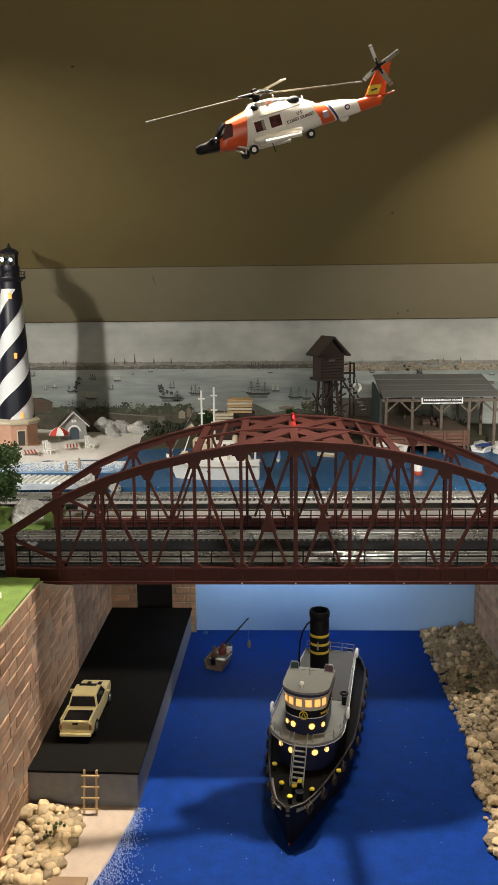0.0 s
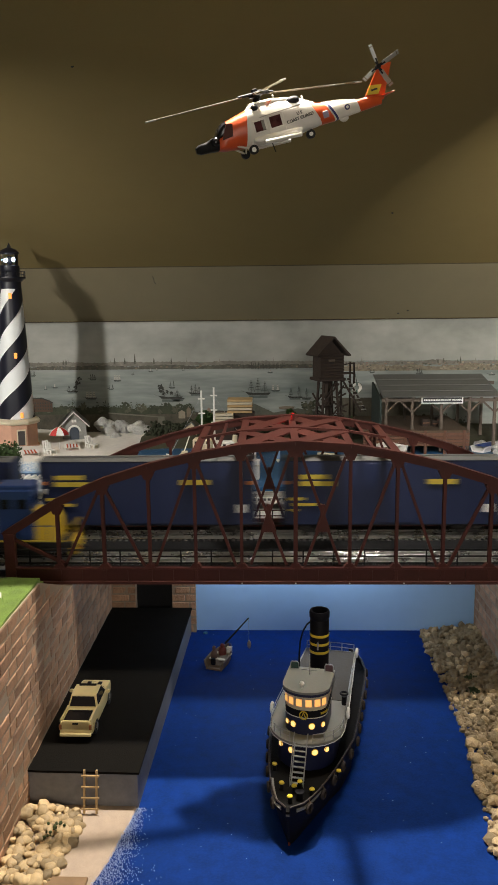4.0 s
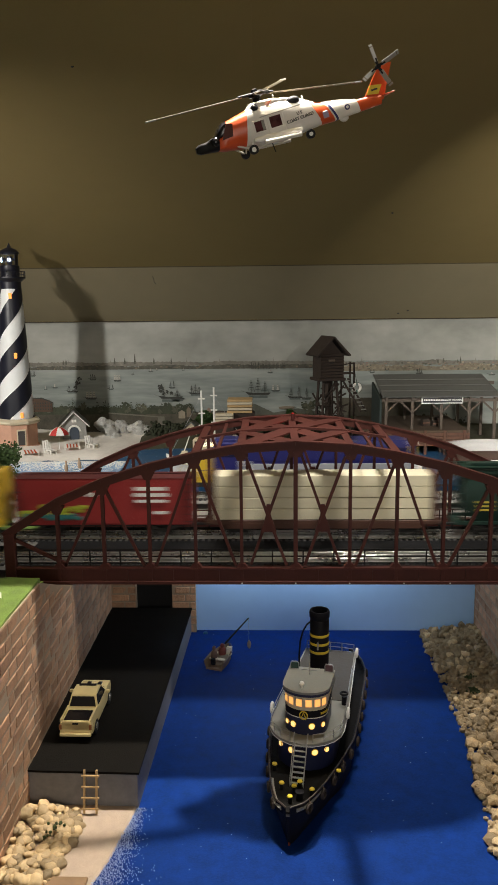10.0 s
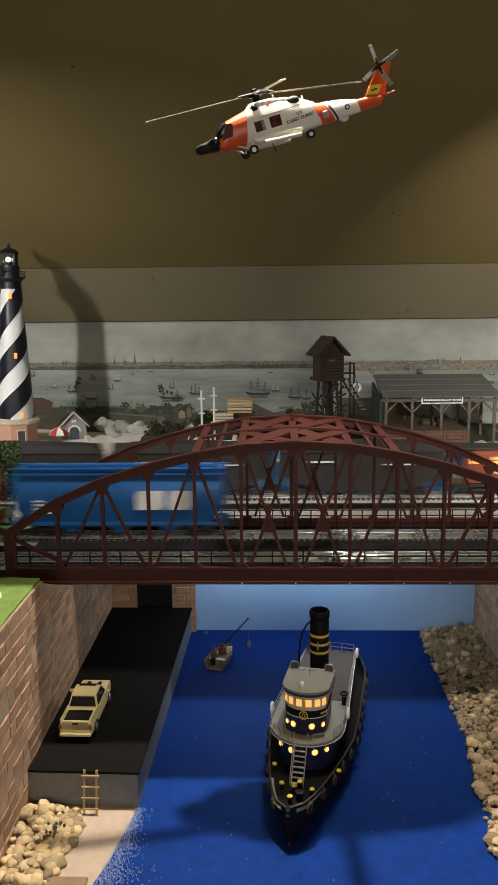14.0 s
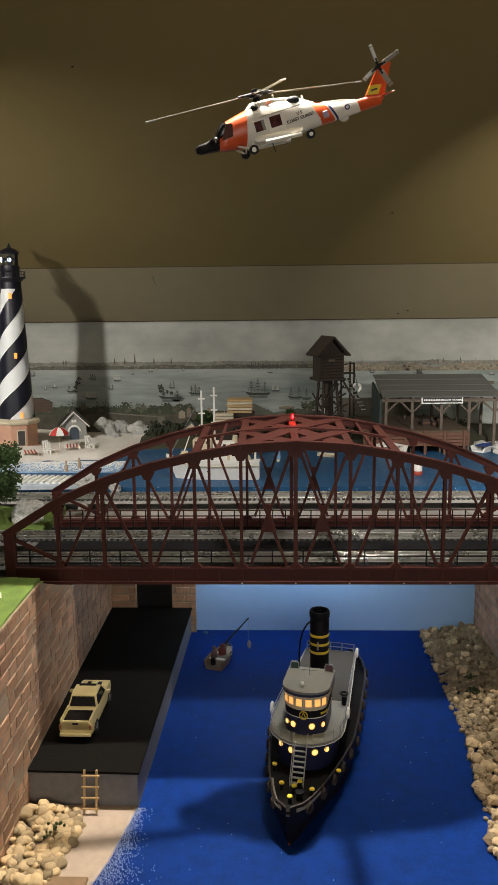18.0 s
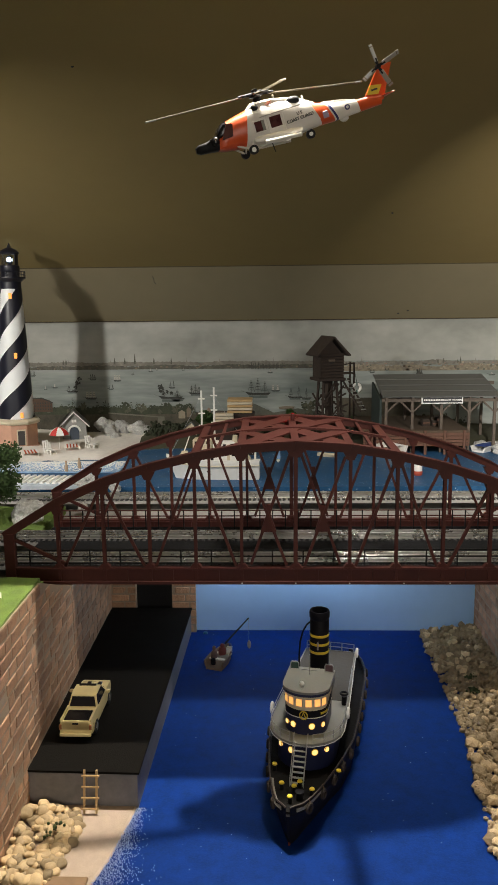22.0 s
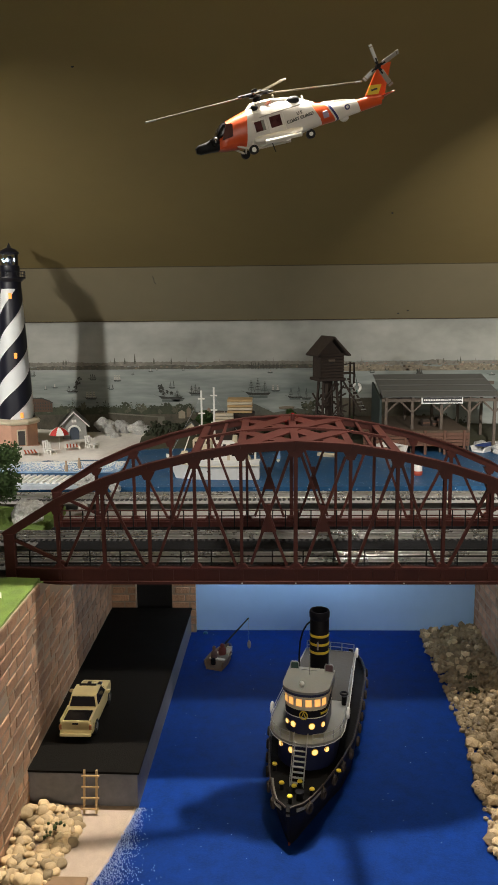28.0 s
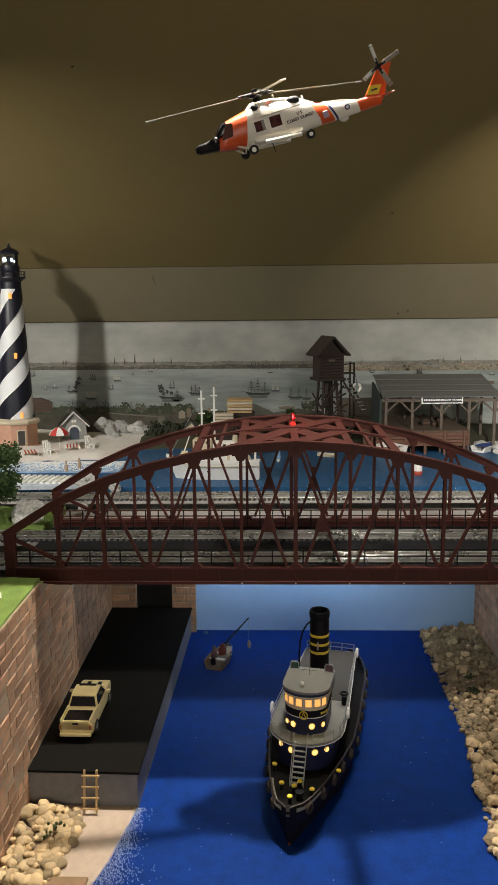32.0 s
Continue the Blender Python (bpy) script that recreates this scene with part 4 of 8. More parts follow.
truck = thing("pickup_truck", pose(-0.2985, 0.961, QUAY_Z, 0, 0, -1.0), "cream yellow toy pickup truck parked on the quay", "truck")
# local y runs from the tailgate forward
W2 = 0.0222
low = [(0.0, 0.012, 0.027, 0.96), (0.004, 0.010, 0.028, 1.0), (0.045, 0.010, 0.028, 1.0), (0.085, 0.010, 0.029, 1.0), (0.108, 0.010, 0.0275, 0.97), (0.116, 0.012, 0.024, 0.88)]
part("body", Geo().loft([[(-W2 * k, y, a), (W2 * k, y, a), (W2 * k * 1.02, y, (a + b) / 2), (W2 * k * 0.96, y, b), (-W2 * k * 0.96, y, b), (-W2 * k * 1.02, y, (a + b) / 2)] for y, a, b, k in low]), TRUCK, truck, "", True)
cab = [(0.036, 0.028, 0.95), (0.043, 0.0425, 0.78), (0.050, 0.0445, 0.78), (0.068, 0.0440, 0.78), (0.084, 0.0285, 0.92)]
part("cab", Geo().loft([[(-W2 * 0.95, y, 0.026), (W2 * 0.95, y, 0.026), (W2 * k, y, z), (-W2 * k, y, z)] for y, z, k in cab]), TRUCK, truck, "", True)
part("rear_window", Geo().add([(-0.0185, 0.0366, 0.0295), (0.0185, 0.0366, 0.0295), (0.0155, 0.0422, 0.0410), (-0.0155, 0.0422, 0.0410), (-0.0185, 0.0358, 0.0297), (0.0185, 0.0358, 0.0297), (0.0155, 0.0414, 0.0412), (-0.0155, 0.0414, 0.0412)], rings(2, 4)), DARKGLASS, truck)
part("windscreen", Geo().add([(-0.0155, 0.0700, 0.0435), (0.0155, 0.0700, 0.0435), (0.0185, 0.0838, 0.0300), (-0.0185, 0.0838, 0.0300), (-0.0155, 0.0707, 0.0441), (0.0155, 0.0707, 0.0441), (0.0185, 0.0846, 0.0305), (-0.0185, 0.0846, 0.0305)], rings(2, 4)), DARKGLASS, truck)
for s in (-1, 1):
    part("side_window", Geo().add([(s * 0.0214, 0.0405, 0.030), (s * 0.0214, 0.079, 0.030), (s * 0.0180, 0.0685, 0.0422), (s * 0.0180, 0.0455, 0.0415), (s * 0.0205, 0.0405, 0.030), (s * 0.0205, 0.079, 0.030), (s * 0.0172, 0.0685, 0.0422), (s * 0.0172, 0.0455, 0.0415)], rings(2, 4)), DARKGLASS, truck)
    part("mirror", Geo().box(s * 0.0265, 0.073, 0.0315, 0.006, 0.0028, 0.0045, c=0.0008), TRUCK, truck)
    part("tail_light", Geo().box(s * 0.0205, -0.0004, 0.0215, 0.0036, 0.0022, 0.007, c=0.0006), mat("red_tail_lens" + ("_b" if s > 0 else ""), (0.32, 0.12, 0.04), 0.3), truck)
    for y in (0.022, 0.094):
        w = part("wheel", Geo().cyl((s * 0.0170, y, 0.0095), (s * 0.0232, y, 0.0095), 0.0095, 0.0095, 18), BLACK, truck)
        part("rim", Geo().cyl((s * 0.0225, y, 0.0095), (s * 0.0238, y, 0.0095), 0.0058, 0.0052, 14), RAIL, w)
part("bed_cover", Geo().box(0, 0.0155, 0.0286, 0.0345, 0.024, 0.0016, c=0.0005), DARKGLASS, truck, "dark bed floor")
part("bed_wall", Geo().box(-0.0205, 0.019, 0.0295, 0.0022, 0.036, 0.0034, c=0.0005), TRUCK, truck)
part("bed_wall", Geo().box(0.0205, 0.019, 0.0295, 0.0022, 0.036, 0.0034, c=0.0005), TRUCK, truck)
part("tailgate", Geo().box(0, 0.0012, 0.0235, 0.037, 0.0024, 0.013, c=0.0006), TRUCK, truck)
part("tailgate_handle", Geo().box(0, -0.0002, 0.0262, 0.008, 0.001, 0.0022), DARKGLASS, truck)
part("bumper", Geo().box(0, -0.0012, 0.0112, 0.043, 0.004, 0.0048, c=0.0012), TRUCK, truck)
part("sunroof", Geo().box(0, 0.0665, 0.0446, 0.025, 0.0042, 0.0016, c=0.0005), DARKGLASS, truck)
part("hood_scoop", Geo().box(-0.008, 0.098, 0.0285, 0.006, 0.010, 0.0012, c=0.0004), DARKGLASS, truck)
part("hood_scoop", Geo().box(0.008, 0.098, 0.0285, 0.006, 0.010, 0.0012, c=0.0004), DARKGLASS, truck)
truck.scale = (0.98, 1.10, 1.0)

# ---------- rowing boat with angler ----------
row = thing("rowing_boat", pose(-0.138, 1.272, WATER_Z, 0, 0, -20), "small brown rowing boat on the channel", "boat")
BOATWOOD = mat("brown_boat_wood", (0.17, 0.115, 0.075), 0.7, vary=0.3, scale=90)
g = Geo()
ss = []
for t in (0, 0.15, 0.4, 0.7, 0.9, 1.0):
    w = 0.019 * (1 - max(0, t - 0.35) ** 2 * 2.2)
    y = t * 0.072
    ss.append([(-w, y, 0.016 + 0.004 * t), (-w * 0.75, y, 0.0), (w * 0.75, y, 0.0), (w, y, 0.016 + 0.004 * t), (w * 0.86, y, 0.016 + 0.004 * t), (w * 0.6, y, 0.003), (-w * 0.6, y, 0.003), (-w * 0.86, y, 0.016 + 0.004 * t)])
part("hull", g.loft(ss), BOATWOOD, row)
for y in (0.018, 0.042):
    part("thwart", Geo().box(0, y, 0.013, 0.031, 0.007, 0.0014), CREAM, row)
part("outboard_motor", Geo().box(0.001, -0.004, 0.018, 0.008, 0.006, 0.012, c=0.0015), DARKGLASS, row)
angler = Geo().loft([[(0.007 * k * math.cos(a * math.tau / 8), 0.005 * k * math.sin(a * math.tau / 8), z) for a in range(8)] for z, k in ((0, 1.0), (0.012, 1.1), (0.02, 0.8), (0.022, 0.45), (0.025, 0.55), (0.03, 0.55), (0.033, 0.25))])
fig = new("figurine", angler.mesh("figurine", mat("dull_red_figure_paint", (0.15, 0.028, 0.024), 0.6, vary=0.4, scale=120), True))
fig.matrix_world = pose(-0.1250, 1.308, WATER_Z + 0.0125) @ Matrix.Diagonal((0.95, 0.95, 0.62, 1))
tagged(fig, "small plain red toy angler figure seated in the boat", "figurine")
fig = new("figurine", angler.mesh("figurine", mat("brown_figure_paint", (0.13, 0.075, 0.055), 0.6, vary=0.4, scale=120), True))
fig.matrix_world = pose(-0.1385, 1.292, WATER_Z + 0.0125, 0, 0, 40) @ Matrix.Diagonal((0.9, 0.9, 0.7, 1))
tagged(fig, "small plain brown toy passenger figure seated in the boat", "figurine")
cooler = thing("ice_box", pose(-0.113, 1.312, WATER_Z + 0.0145, 0, 0, -20), "small white ice box in the rowing boat", "box")
part("box", Geo().box(0, 0, 0.0045, 0.009, 0.007, 0.009, c=0.0008), WHITE, cooler)
part("lid", Geo().box(0, 0, 0.0097, 0.0096, 0.0076, 0.0014, c=0.0004), CREAM, cooler)
rod = thing("fishing_rod", pose(-0.121, 1.318, WATER_Z + 0.028), "thin dark fishing rod with a fish on the line", "fishing rod")
part("pole", Geo().cyl((0, 0, 0), (0.042, 0.02, 0.040), 0.0019, 0.0011, 6), BLACK, rod)
part("line", Geo().cyl((0.042, 0.02, 0.040), (0.042, 0.02, -0.002), 0.00025, 0.00025, 4), RAILING, rod)
part("fish", Geo().ball(0.0425, 0.02, -0.010, 0.0035, 0.002, 0.0085, 10), mat("silver_fish", (0.4, 0.33, 0.28), 0.4), rod, "small silvery fish")
tagged(new("float_buoy", Geo().ball(0, 0, 0, 0.0045, 0.0045, 0.003, 10).mesh("float_buoy", mat("teal_float", (0.02, 0.10, 0.16), 0.5), True)), "small teal float on the water", "buoy").location = (-0.165, 1.425, WATER_Z + 0.001)
# ---------- helicopter hanging from the ceiling ----------
HWHITE = mat("gloss_white_paint", (0.74, 0.71, 0.66), 0.35, vary=0.06, scale=60, bump=0.02)
HORANGE = mat("rescue_orange_paint", (0.62, 0.085, 0.018), 0.35, vary=0.1, scale=60, bump=0.02)
INK = mat("dark_lettering", (0.03, 0.03, 0.035), 0.6)
CABINGLASS = mat("dark_cabin_pane", (0.018, 0.012, 0.012), 0.3, vary=0.4, scale=120, bump=0, stain=(0.09, 0.02, 0.02), spec=0.12)
LIGHTEDGE = mat("grey_panel_edge", (0.40, 0.38, 0.35), 0.5, vary=0.1)
heli = thing("helicopter", pose(-0.1236, 0.990, 1.8040, 4, -18.0, 11.0), "white and orange rescue helicopter model hanging on a thread", "helicopter")
heli.scale = (1.02, 1.0, 1.0)
# local x runs from nose to tail, z up


def hull(secs, n=14):
    """Rounded sections: x, low, high, half width, slant (x shift for each metre of height)."""
    out = []
    for x, a, b, w, sl in secs:
        c, h = (a + b) / 2, (b - a) / 2
        ring = []
        for k in range(n):
            t = math.tau * k / n
            cs, sn = math.cos(t), math.sin(t)
            ex = 0.62
            yy, zz = w * math.copysign(abs(cs) ** ex, cs), h * math.copysign(abs(sn) ** ex, sn)
            ring.append((x + sl * zz, yy, c + zz))
        out.append(ring)
    return Geo().loft(out)


part("radome", hull([(0.0, -0.003, 0.0035, 0.004, 0), (0.004, -0.0055, 0.006, 0.008, 0), (0.012, -0.0062, 0.0062, 0.009, 0), (0.016, -0.0066, 0.0068, 0.0105, 0), (0.0265, -0.0078, 0.0100, 0.0165, 0.15)]), BLACK, heli, "black nose", True)
part("windscreen", hull([(0.0262, 0.0030, 0.0103, 0.0166, 0.10), (0.0300, 0.0030, 0.0165, 0.0185, 0.15), (0.0350, 0.0030, 0.0212, 0.0190, 0.15), (0.0390, 0.0035, 0.0216, 0.0192, 0.15)]), DARKGLASS, heli, "dark raked windscreen", True)
part("cockpit", hull([(0.0264, -0.0078, 0.0060, 0.0166, 0.1), (0.0330, -0.0098, 0.0085, 0.0196, 0.1), (0.0385, -0.0108, 0.0218, 0.0200, 0.15), (0.0480, -0.0120, 0.0236, 0.0212, 0.15), (0.0625, -0.0140, 0.0268, 0.0216, 0.28)]), HORANGE, heli, "orange cockpit", True)
part("cabin", hull([(0.0620, -0.0141, 0.0269, 0.02165, 0.28), (0.080, -0.0168, 0.0285, 0.0220, 0.1), (0.105, -0.0195, 0.0268, 0.0220, 0), (0.122, -0.0188, 0.0235, 0.0205, -0.1), (0.135, -0.0165, 0.0200, 0.0185, -0.25), (0.147, -0.0155, 0.0155, 0.0165, -0.38)]), HWHITE, heli, "white cabin", True)
part("tail_band", hull([(0.1465, -0.0156, 0.0156, 0.01655, -0.38), (0.157, -0.0158, 0.0110, 0.0140, -0.42), (0.1650, -0.0160, 0.0085, 0.0122, -0.42)]), HORANGE, heli, "orange slanting band", True)
NAVYLINE = mat("dark_blue_stripe", (0.02, 0.025, 0.12), 0.4)
part("blue_stripe", hull([(0.1672, -0.0161, 0.0080, 0.0119, -0.42), (0.1700, -0.0161, 0.0073, 0.0114, -0.42)]), NAVYLINE, heli, "", True)
part("tail_boom", hull([(0.1648, -0.0159, 0.0084, 0.0116, -0.42), (0.180, -0.0155, 0.0048, 0.0095, -0.3), (0.2030, -0.0148, 0.0002, 0.0068, -0.15)]), HWHITE, heli, "white tail boom", True)
part("spine_fairing", hull([(0.160, 0.0050, 0.0098, 0.0035, 0), (0.180, 0.0030, 0.0068, 0.0032, 0), (0.2010, -0.0010, 0.0016, 0.0028, 0)]), HWHITE, heli, "", True)
part("tail_cone", hull([(0.2025, -0.0149, 0.0003, 0.0069, -0.15), (0.2160, -0.0146, -0.0005, 0.0058, 0.0), (0.2330, -0.0140, -0.0040, 0.0034, 0.2)]), HORANGE, heli, "", True)
part("tail_fin", Geo().loft([[(a, -0.0024, z), (b, -0.0008, z2), (b, 0.0008, z2), (a, 0.0024, z)] for a, z, b, z2 in ((0.2085, -0.0035, 0.2360, -0.0090), (0.2150, 0.0005, 0.2385, -0.0050), (0.2405, 0.0308, 0.2560, 0.0290))]), HORANGE, heli, "orange tail fin")
part("fin_panel", Geo().prism([(0.2162, 0.0013), (0.2308, -0.0014), (0.2372, 0.0080), (0.2233, 0.0105)], -0.0034, 0.0034), YELLOW, heli, "yellow panel on the fin")
part("fin_marking", Geo().box(0.2268, -0.0036, 0.0046, 0.008, 0.0005, 0.0020), INK, heli)
part("stabilator", Geo().box(0.2400, 0.004, -0.0050, 0.010, 0.046, 0.0012, c=0.0004), HORANGE, heli)
part("engine_cowling", hull([(0.0690, 0.018, 0.0265, 0.014, 0), (0.076, 0.018, 0.0325, 0.017, 0), (0.098, 0.016, 0.0312, 0.017, 0), (0.118, 0.012, 0.0272, 0.0145, 0), (0.134, 0.008, 0.0215, 0.0115, 0), (0.150, 0.004, 0.0130, 0.008, 0)]), HWHITE, heli, "white engine cowling", True)
for y in (-1, 1):
    part("intake", Geo().ball(0.0776, y * 0.0150, 0.0246, 0.0046, 0.005, 0.0050, 12), BLACK, heli, "", True)
    part("exhaust", Geo().ball(0.1240, y * 0.0125, 0.0200, 0.0088, 0.0058, 0.0056, 14), BLACK, heli, "", True)
    part("cockpit_window", Geo().prism([(0.0300, 0.0015), (0.0432, 0.0022), (0.0462, 0.0150), (0.0445, 0.0168), (0.0390, 0.0170)], y * 0.0206 - 0.0012, y * 0.0206 + 0.0012), mat("cockpit_glass" + ("a" if y > 0 else "b"), (0.07, 0.022, 0.016), 0.35, scale=40, bump=0, spec=0.12), heli, "reddish cockpit side window")
    part("chin_window", Geo().ball(0.0235, y * 0.0130, 0.0022, 0.006, 0.0048, 0.0058, 12), DARKGLASS, heli, "", True)
    for x, ww, hh in ((0.0765, 0.0125, 0.0118), (0.0958, 0.0140, 0.0128)):
        w = part("cabin_window", Geo().box(x, y * 0.0222, 0.0036, ww, 0.0016, hh, c=0.0010), CABINGLASS, heli, "dark square cabin window")
        part("window_frame", Geo().box(x, y * 0.0221, 0.0036 + hh / 2 + 0.0003, ww + 0.0018, 0.0019, 0.0009).box(x, y * 0.0221, 0.0036 - hh / 2 - 0.0003, ww + 0.0018, 0.0019, 0.0009).box(x - ww / 2 - 0.0003, y * 0.0221, 0.0036, 0.0009, 0.0019, hh).box(x + ww / 2 + 0.0003, y * 0.0221, 0.0036, 0.0009, 0.0019, hh), HWHITE, w)
    part("sliding_door", Geo().box(0.0958, y * 0.0217, 0.0016, 0.0205, 0.0014, 0.0215, c=0.0006), HWHITE, heli)
    part("cowling_arrow", Geo().bar((0.0905, y * 0.0172, 0.0245), (0.0980, y * 0.0172, 0.0275), 0.0005, 0.0009, (0, 1, 0)).bar((0.0905, y * 0.0172, 0.0220), (0.0980, y * 0.0172, 0.0275), 0.0005, 0.0009, (0, 1, 0)), HORANGE, heli, "thin red arrow mark")
    part("door_rail", Geo().box(0.104, y * 0.0221, 0.0128, 0.050, 0.0012, 0.0009), LIGHTEDGE, heli)
    part("sponson", hull([(0.066, -0.012, -0.008, 0.003, 0), (0.072, -0.0150, -0.007, 0.0045, 0), (0.112, -0.0180, -0.0095, 0.0045, 0), (0.124, -0.0165, -0.0115, 0.003, 0)]).add([], [], None), HWHITE, heli, "", True).location = (0, y * 0.0215, 0)
    part("fuel_tank", Geo().cyl((0.076, y * 0.0285, -0.0155), (0.120, y * 0.0285, -0.0195), 0.0026, 0.0024, 10), HWHITE, heli, "", True)
    g = Geo().cyl((0.046, y * 0.014, -0.0095), (0.0600, y * 0.025, -0.0185), 0.0012, 0.0012, 6).cyl((0.0635, y * 0.020, -0.010), (0.0610, y * 0.0245, -0.0190), 0.0011, 0.0011, 6)
    part("gear_strut", g, HWHITE, heli)
    w = part("main_wheel", Geo().cyl((0.0608, y * 0.0235, -0.0195), (0.0608, y * 0.0285, -0.0195), 0.0052, 0.0055, 16), BLACK, heli)
    part("wheel_hub", Geo().cyl((0.0608, y * 0.0280, -0.0195), (0.0608, y * 0.0292, -0.0195), 0.0027, 0.0027, 12), WHITE, w)
part("door_glass", Geo().box(0.0806, -0.0232, 0.0036, 0.0034, 0.0010, 0.0108, c=0.0004), GREYDECK, heli)
part("tail_strut", Geo().cyl((0.134, 0, -0.014), (0.137, -0.004, -0.020), 0.0013, 0.0013, 6), HWHITE, heli)
w = part("tail_wheel", Geo().cyl((0.1368, -0.0075, -0.0215), (0.1368, -0.0025, -0.0215), 0.0054, 0.0054, 16), BLACK, heli)
part("wheel_hub", Geo().cyl((0.1368, -0.0082, -0.0215), (0.1368, -0.0072, -0.0215), 0.0024, 0.0024, 12), WHITE, w)
part("boom_fairing", Geo().ball(0.183, -0.001, -0.0160, 0.0058, 0.0040, 0.0042, 12), HWHITE, heli)
for x in (0.106, 0.1395):
    part("antenna_mast", Geo().box(x, 0, 0.0315 - 0.33 * (x - 0.106), 0.0022, 0.0022, 0.007, c=0.0006), HWHITE, heli)
part("cable", Geo().cyl((0.088, -0.01, -0.018), (0.089, -0.01, -0.029), 0.0006, 0.0006, 4), BLACK, heli)
up = Matrix(((1, 0, 0, 0), (0, 0, -1, 0), (0, 1, 0, 0), (0, 0, 0, 1)))
side = Matrix.Translation((0.1250, -0.0226, -0.0014)) @ Matrix.Rotation(radians(-3), 4, "Y") @ up
lettering("lettering", "COAST GUARD", 0.0048, side, INK, heli)
lettering("lettering", "U S", 0.0046, Matrix.Translation((0.0005, 0, 0.0056)) @ side, INK, heli)
part("shield", Geo().box(0.1580, -0.0140, -0.0060, 0.0072, 0.0012, 0.0078, c=0.002), mat("pale_blue_badge", (0.35, 0.30, 0.42), 0.5), heli)
r = part("roundel", Geo().cyl((0.1873, -0.0092, -0.0052), (0.1873, -0.0080, -0.0052), 0.0034, 0.0034, 16), mat("roundel_blue", (0.08, 0.07, 0.16), 0.5), heli)
part("roundel_star", Geo().cyl((0.1873, -0.0096, -0.0052), (0.1873, -0.0091, -0.0052), 0.0017, 0.0017, 8), WHITE, r)
# rotor
part("rotor_mast", Geo().lathe([(0.006, 0), (0.0045, 0.006), (0.0085, 0.0075), (0.0085, 0.011), (0.004, 0.0125), (0.004, 0.0155), (0.001, 0.0165)], 12, (0.0865, 0, 0.0305)), BLACK, heli, "black rotor head", True)
BLADE = mat("grey_rotor_blade", (0.14, 0.118, 0.08), 0.5, 0.0, vary=0.25, scale=60, bump=0.02, spec=0.15)
tilt = pose(0.0865, 0, 0.0415, 7, 7.2, 0)
for heading, flap in ((4, -2.7), (60, 6), (184, -4), (262, 0)):
    m = tilt @ pose(0, 0, 0, 0, 0, heading) @ pose(0, 0, 0, 0, -flap, 0)
    b = part("rotor_blade", Geo().box(0.071, 0, -0.001, 0.108, 0.0066, 0.0017, m, c=0.0003), BLADE, heli, "grey rotor blade")
    part("blade_tip", Geo().box(0.128, 0.0008, -0.001, 0.012, 0.0070, 0.0019, m, c=0.0003), GREYDECK, b)
    part("blade_grip", Geo().box(0.012, 0, 0, 0.020, 0.0065, 0.0036, m, c=0.001), BLACK, b)
tr = pose(0.2370, -0.0055, 0.0280, 90, 0, 0)
part("tail_rotor_hub", Geo().cyl((0, 0, -0.003), (0, 0, 0.004), 0.0028, 0.0028, 10).add([], []), BLACK, heli).matrix_basis = tr
for heading, reach in ((98, 0.0262), (18, 0.0300), (206, 0.0235), (293, 0.0270)):
    b = part("tail_rotor_blade", Geo().box(0.006 + (reach - 0.006) / 2, 0, 0, reach - 0.006, 0.0055, 0.0010, pose(0, 0, 0.001, 25, 0, heading), c=0.0003), GREYDECK, heli)
    b.matrix_basis = tr
    part("blade_root", Geo().box(0.005, 0, 0, 0.010, 0.003, 0.0014, pose(0, 0, 0.001, 0, 0, heading)), BLACK, b)
    part("blade_tip", Geo().box(reach - 0.003, 0, 0, 0.0012, 0.0057, 0.0013, pose(0, 0, 0.001, 25, 0, heading)), BLADE, b)
part("thread", Geo().cyl((0.083, 0, 0.046), (0.240, 0.02, 0.52), 0.00007, 0.00007, 4), WALLPAINT, heli)

# ---------- mural on the back wall ----------
def mpaint(name, c, sc=8.0, vary=0.2, stain=None):
    return mat(name, c, 0.7, vary=vary, scale=sc, bump=0.0, stain=stain)


def streaked(name, dark, pale, stretch, low, high, rough=0.75):
    """Printed sky or water: two stretched noises between a dark and a pale tone."""
    m = bpy.data.materials.new(name)
    m.use_nodes = True
    n, l = m.node_tree.nodes, m.node_tree.links
    b = n["Principled BSDF"]
    b.inputs["Roughness"].default_value = rough
    tc, mp = n.new("ShaderNodeTexCoord"), n.new("ShaderNodeMapping")
    mp.inputs["Scale"].default_value = stretch
    l.new(tc.outputs["Object"], mp.inputs["Vector"])
    big, fine, add, rng, mix = n.new("ShaderNodeTexNoise"), n.new("ShaderNodeTexNoise"), n.new("ShaderNodeMath"), n.new("ShaderNodeMapRange"), n.new("ShaderNodeMix")
    for t, sc, d in ((big, 1.0, 5), (fine, 6.0, 4)):
        t.inputs["Scale"].default_value, t.inputs["Detail"].default_value = sc, d
        l.new(mp.outputs["Vector"], t.inputs["Vector"])
    add.operation = "MULTIPLY_ADD"
    add.inputs[1].default_value = 0.3
    l.new(fine.outputs["Fac"], add.inputs[0])
    l.new(big.outputs["Fac"], add.inputs[2])
    l.new(add.outputs[0], rng.inputs["Value"])
    rng.inputs["From Min"].default_value, rng.inputs["From Max"].default_value = low, high
    mix.data_type = "RGBA"
    mix.inputs["A"].default_value, mix.inputs["B"].default_value = (*dark, 1), (*pale, 1)
    l.new(rng.outputs["Result"], mix.inputs["Factor"])
    l.new(mix.outputs["Result"], b.inputs["Base Color"])
    return m


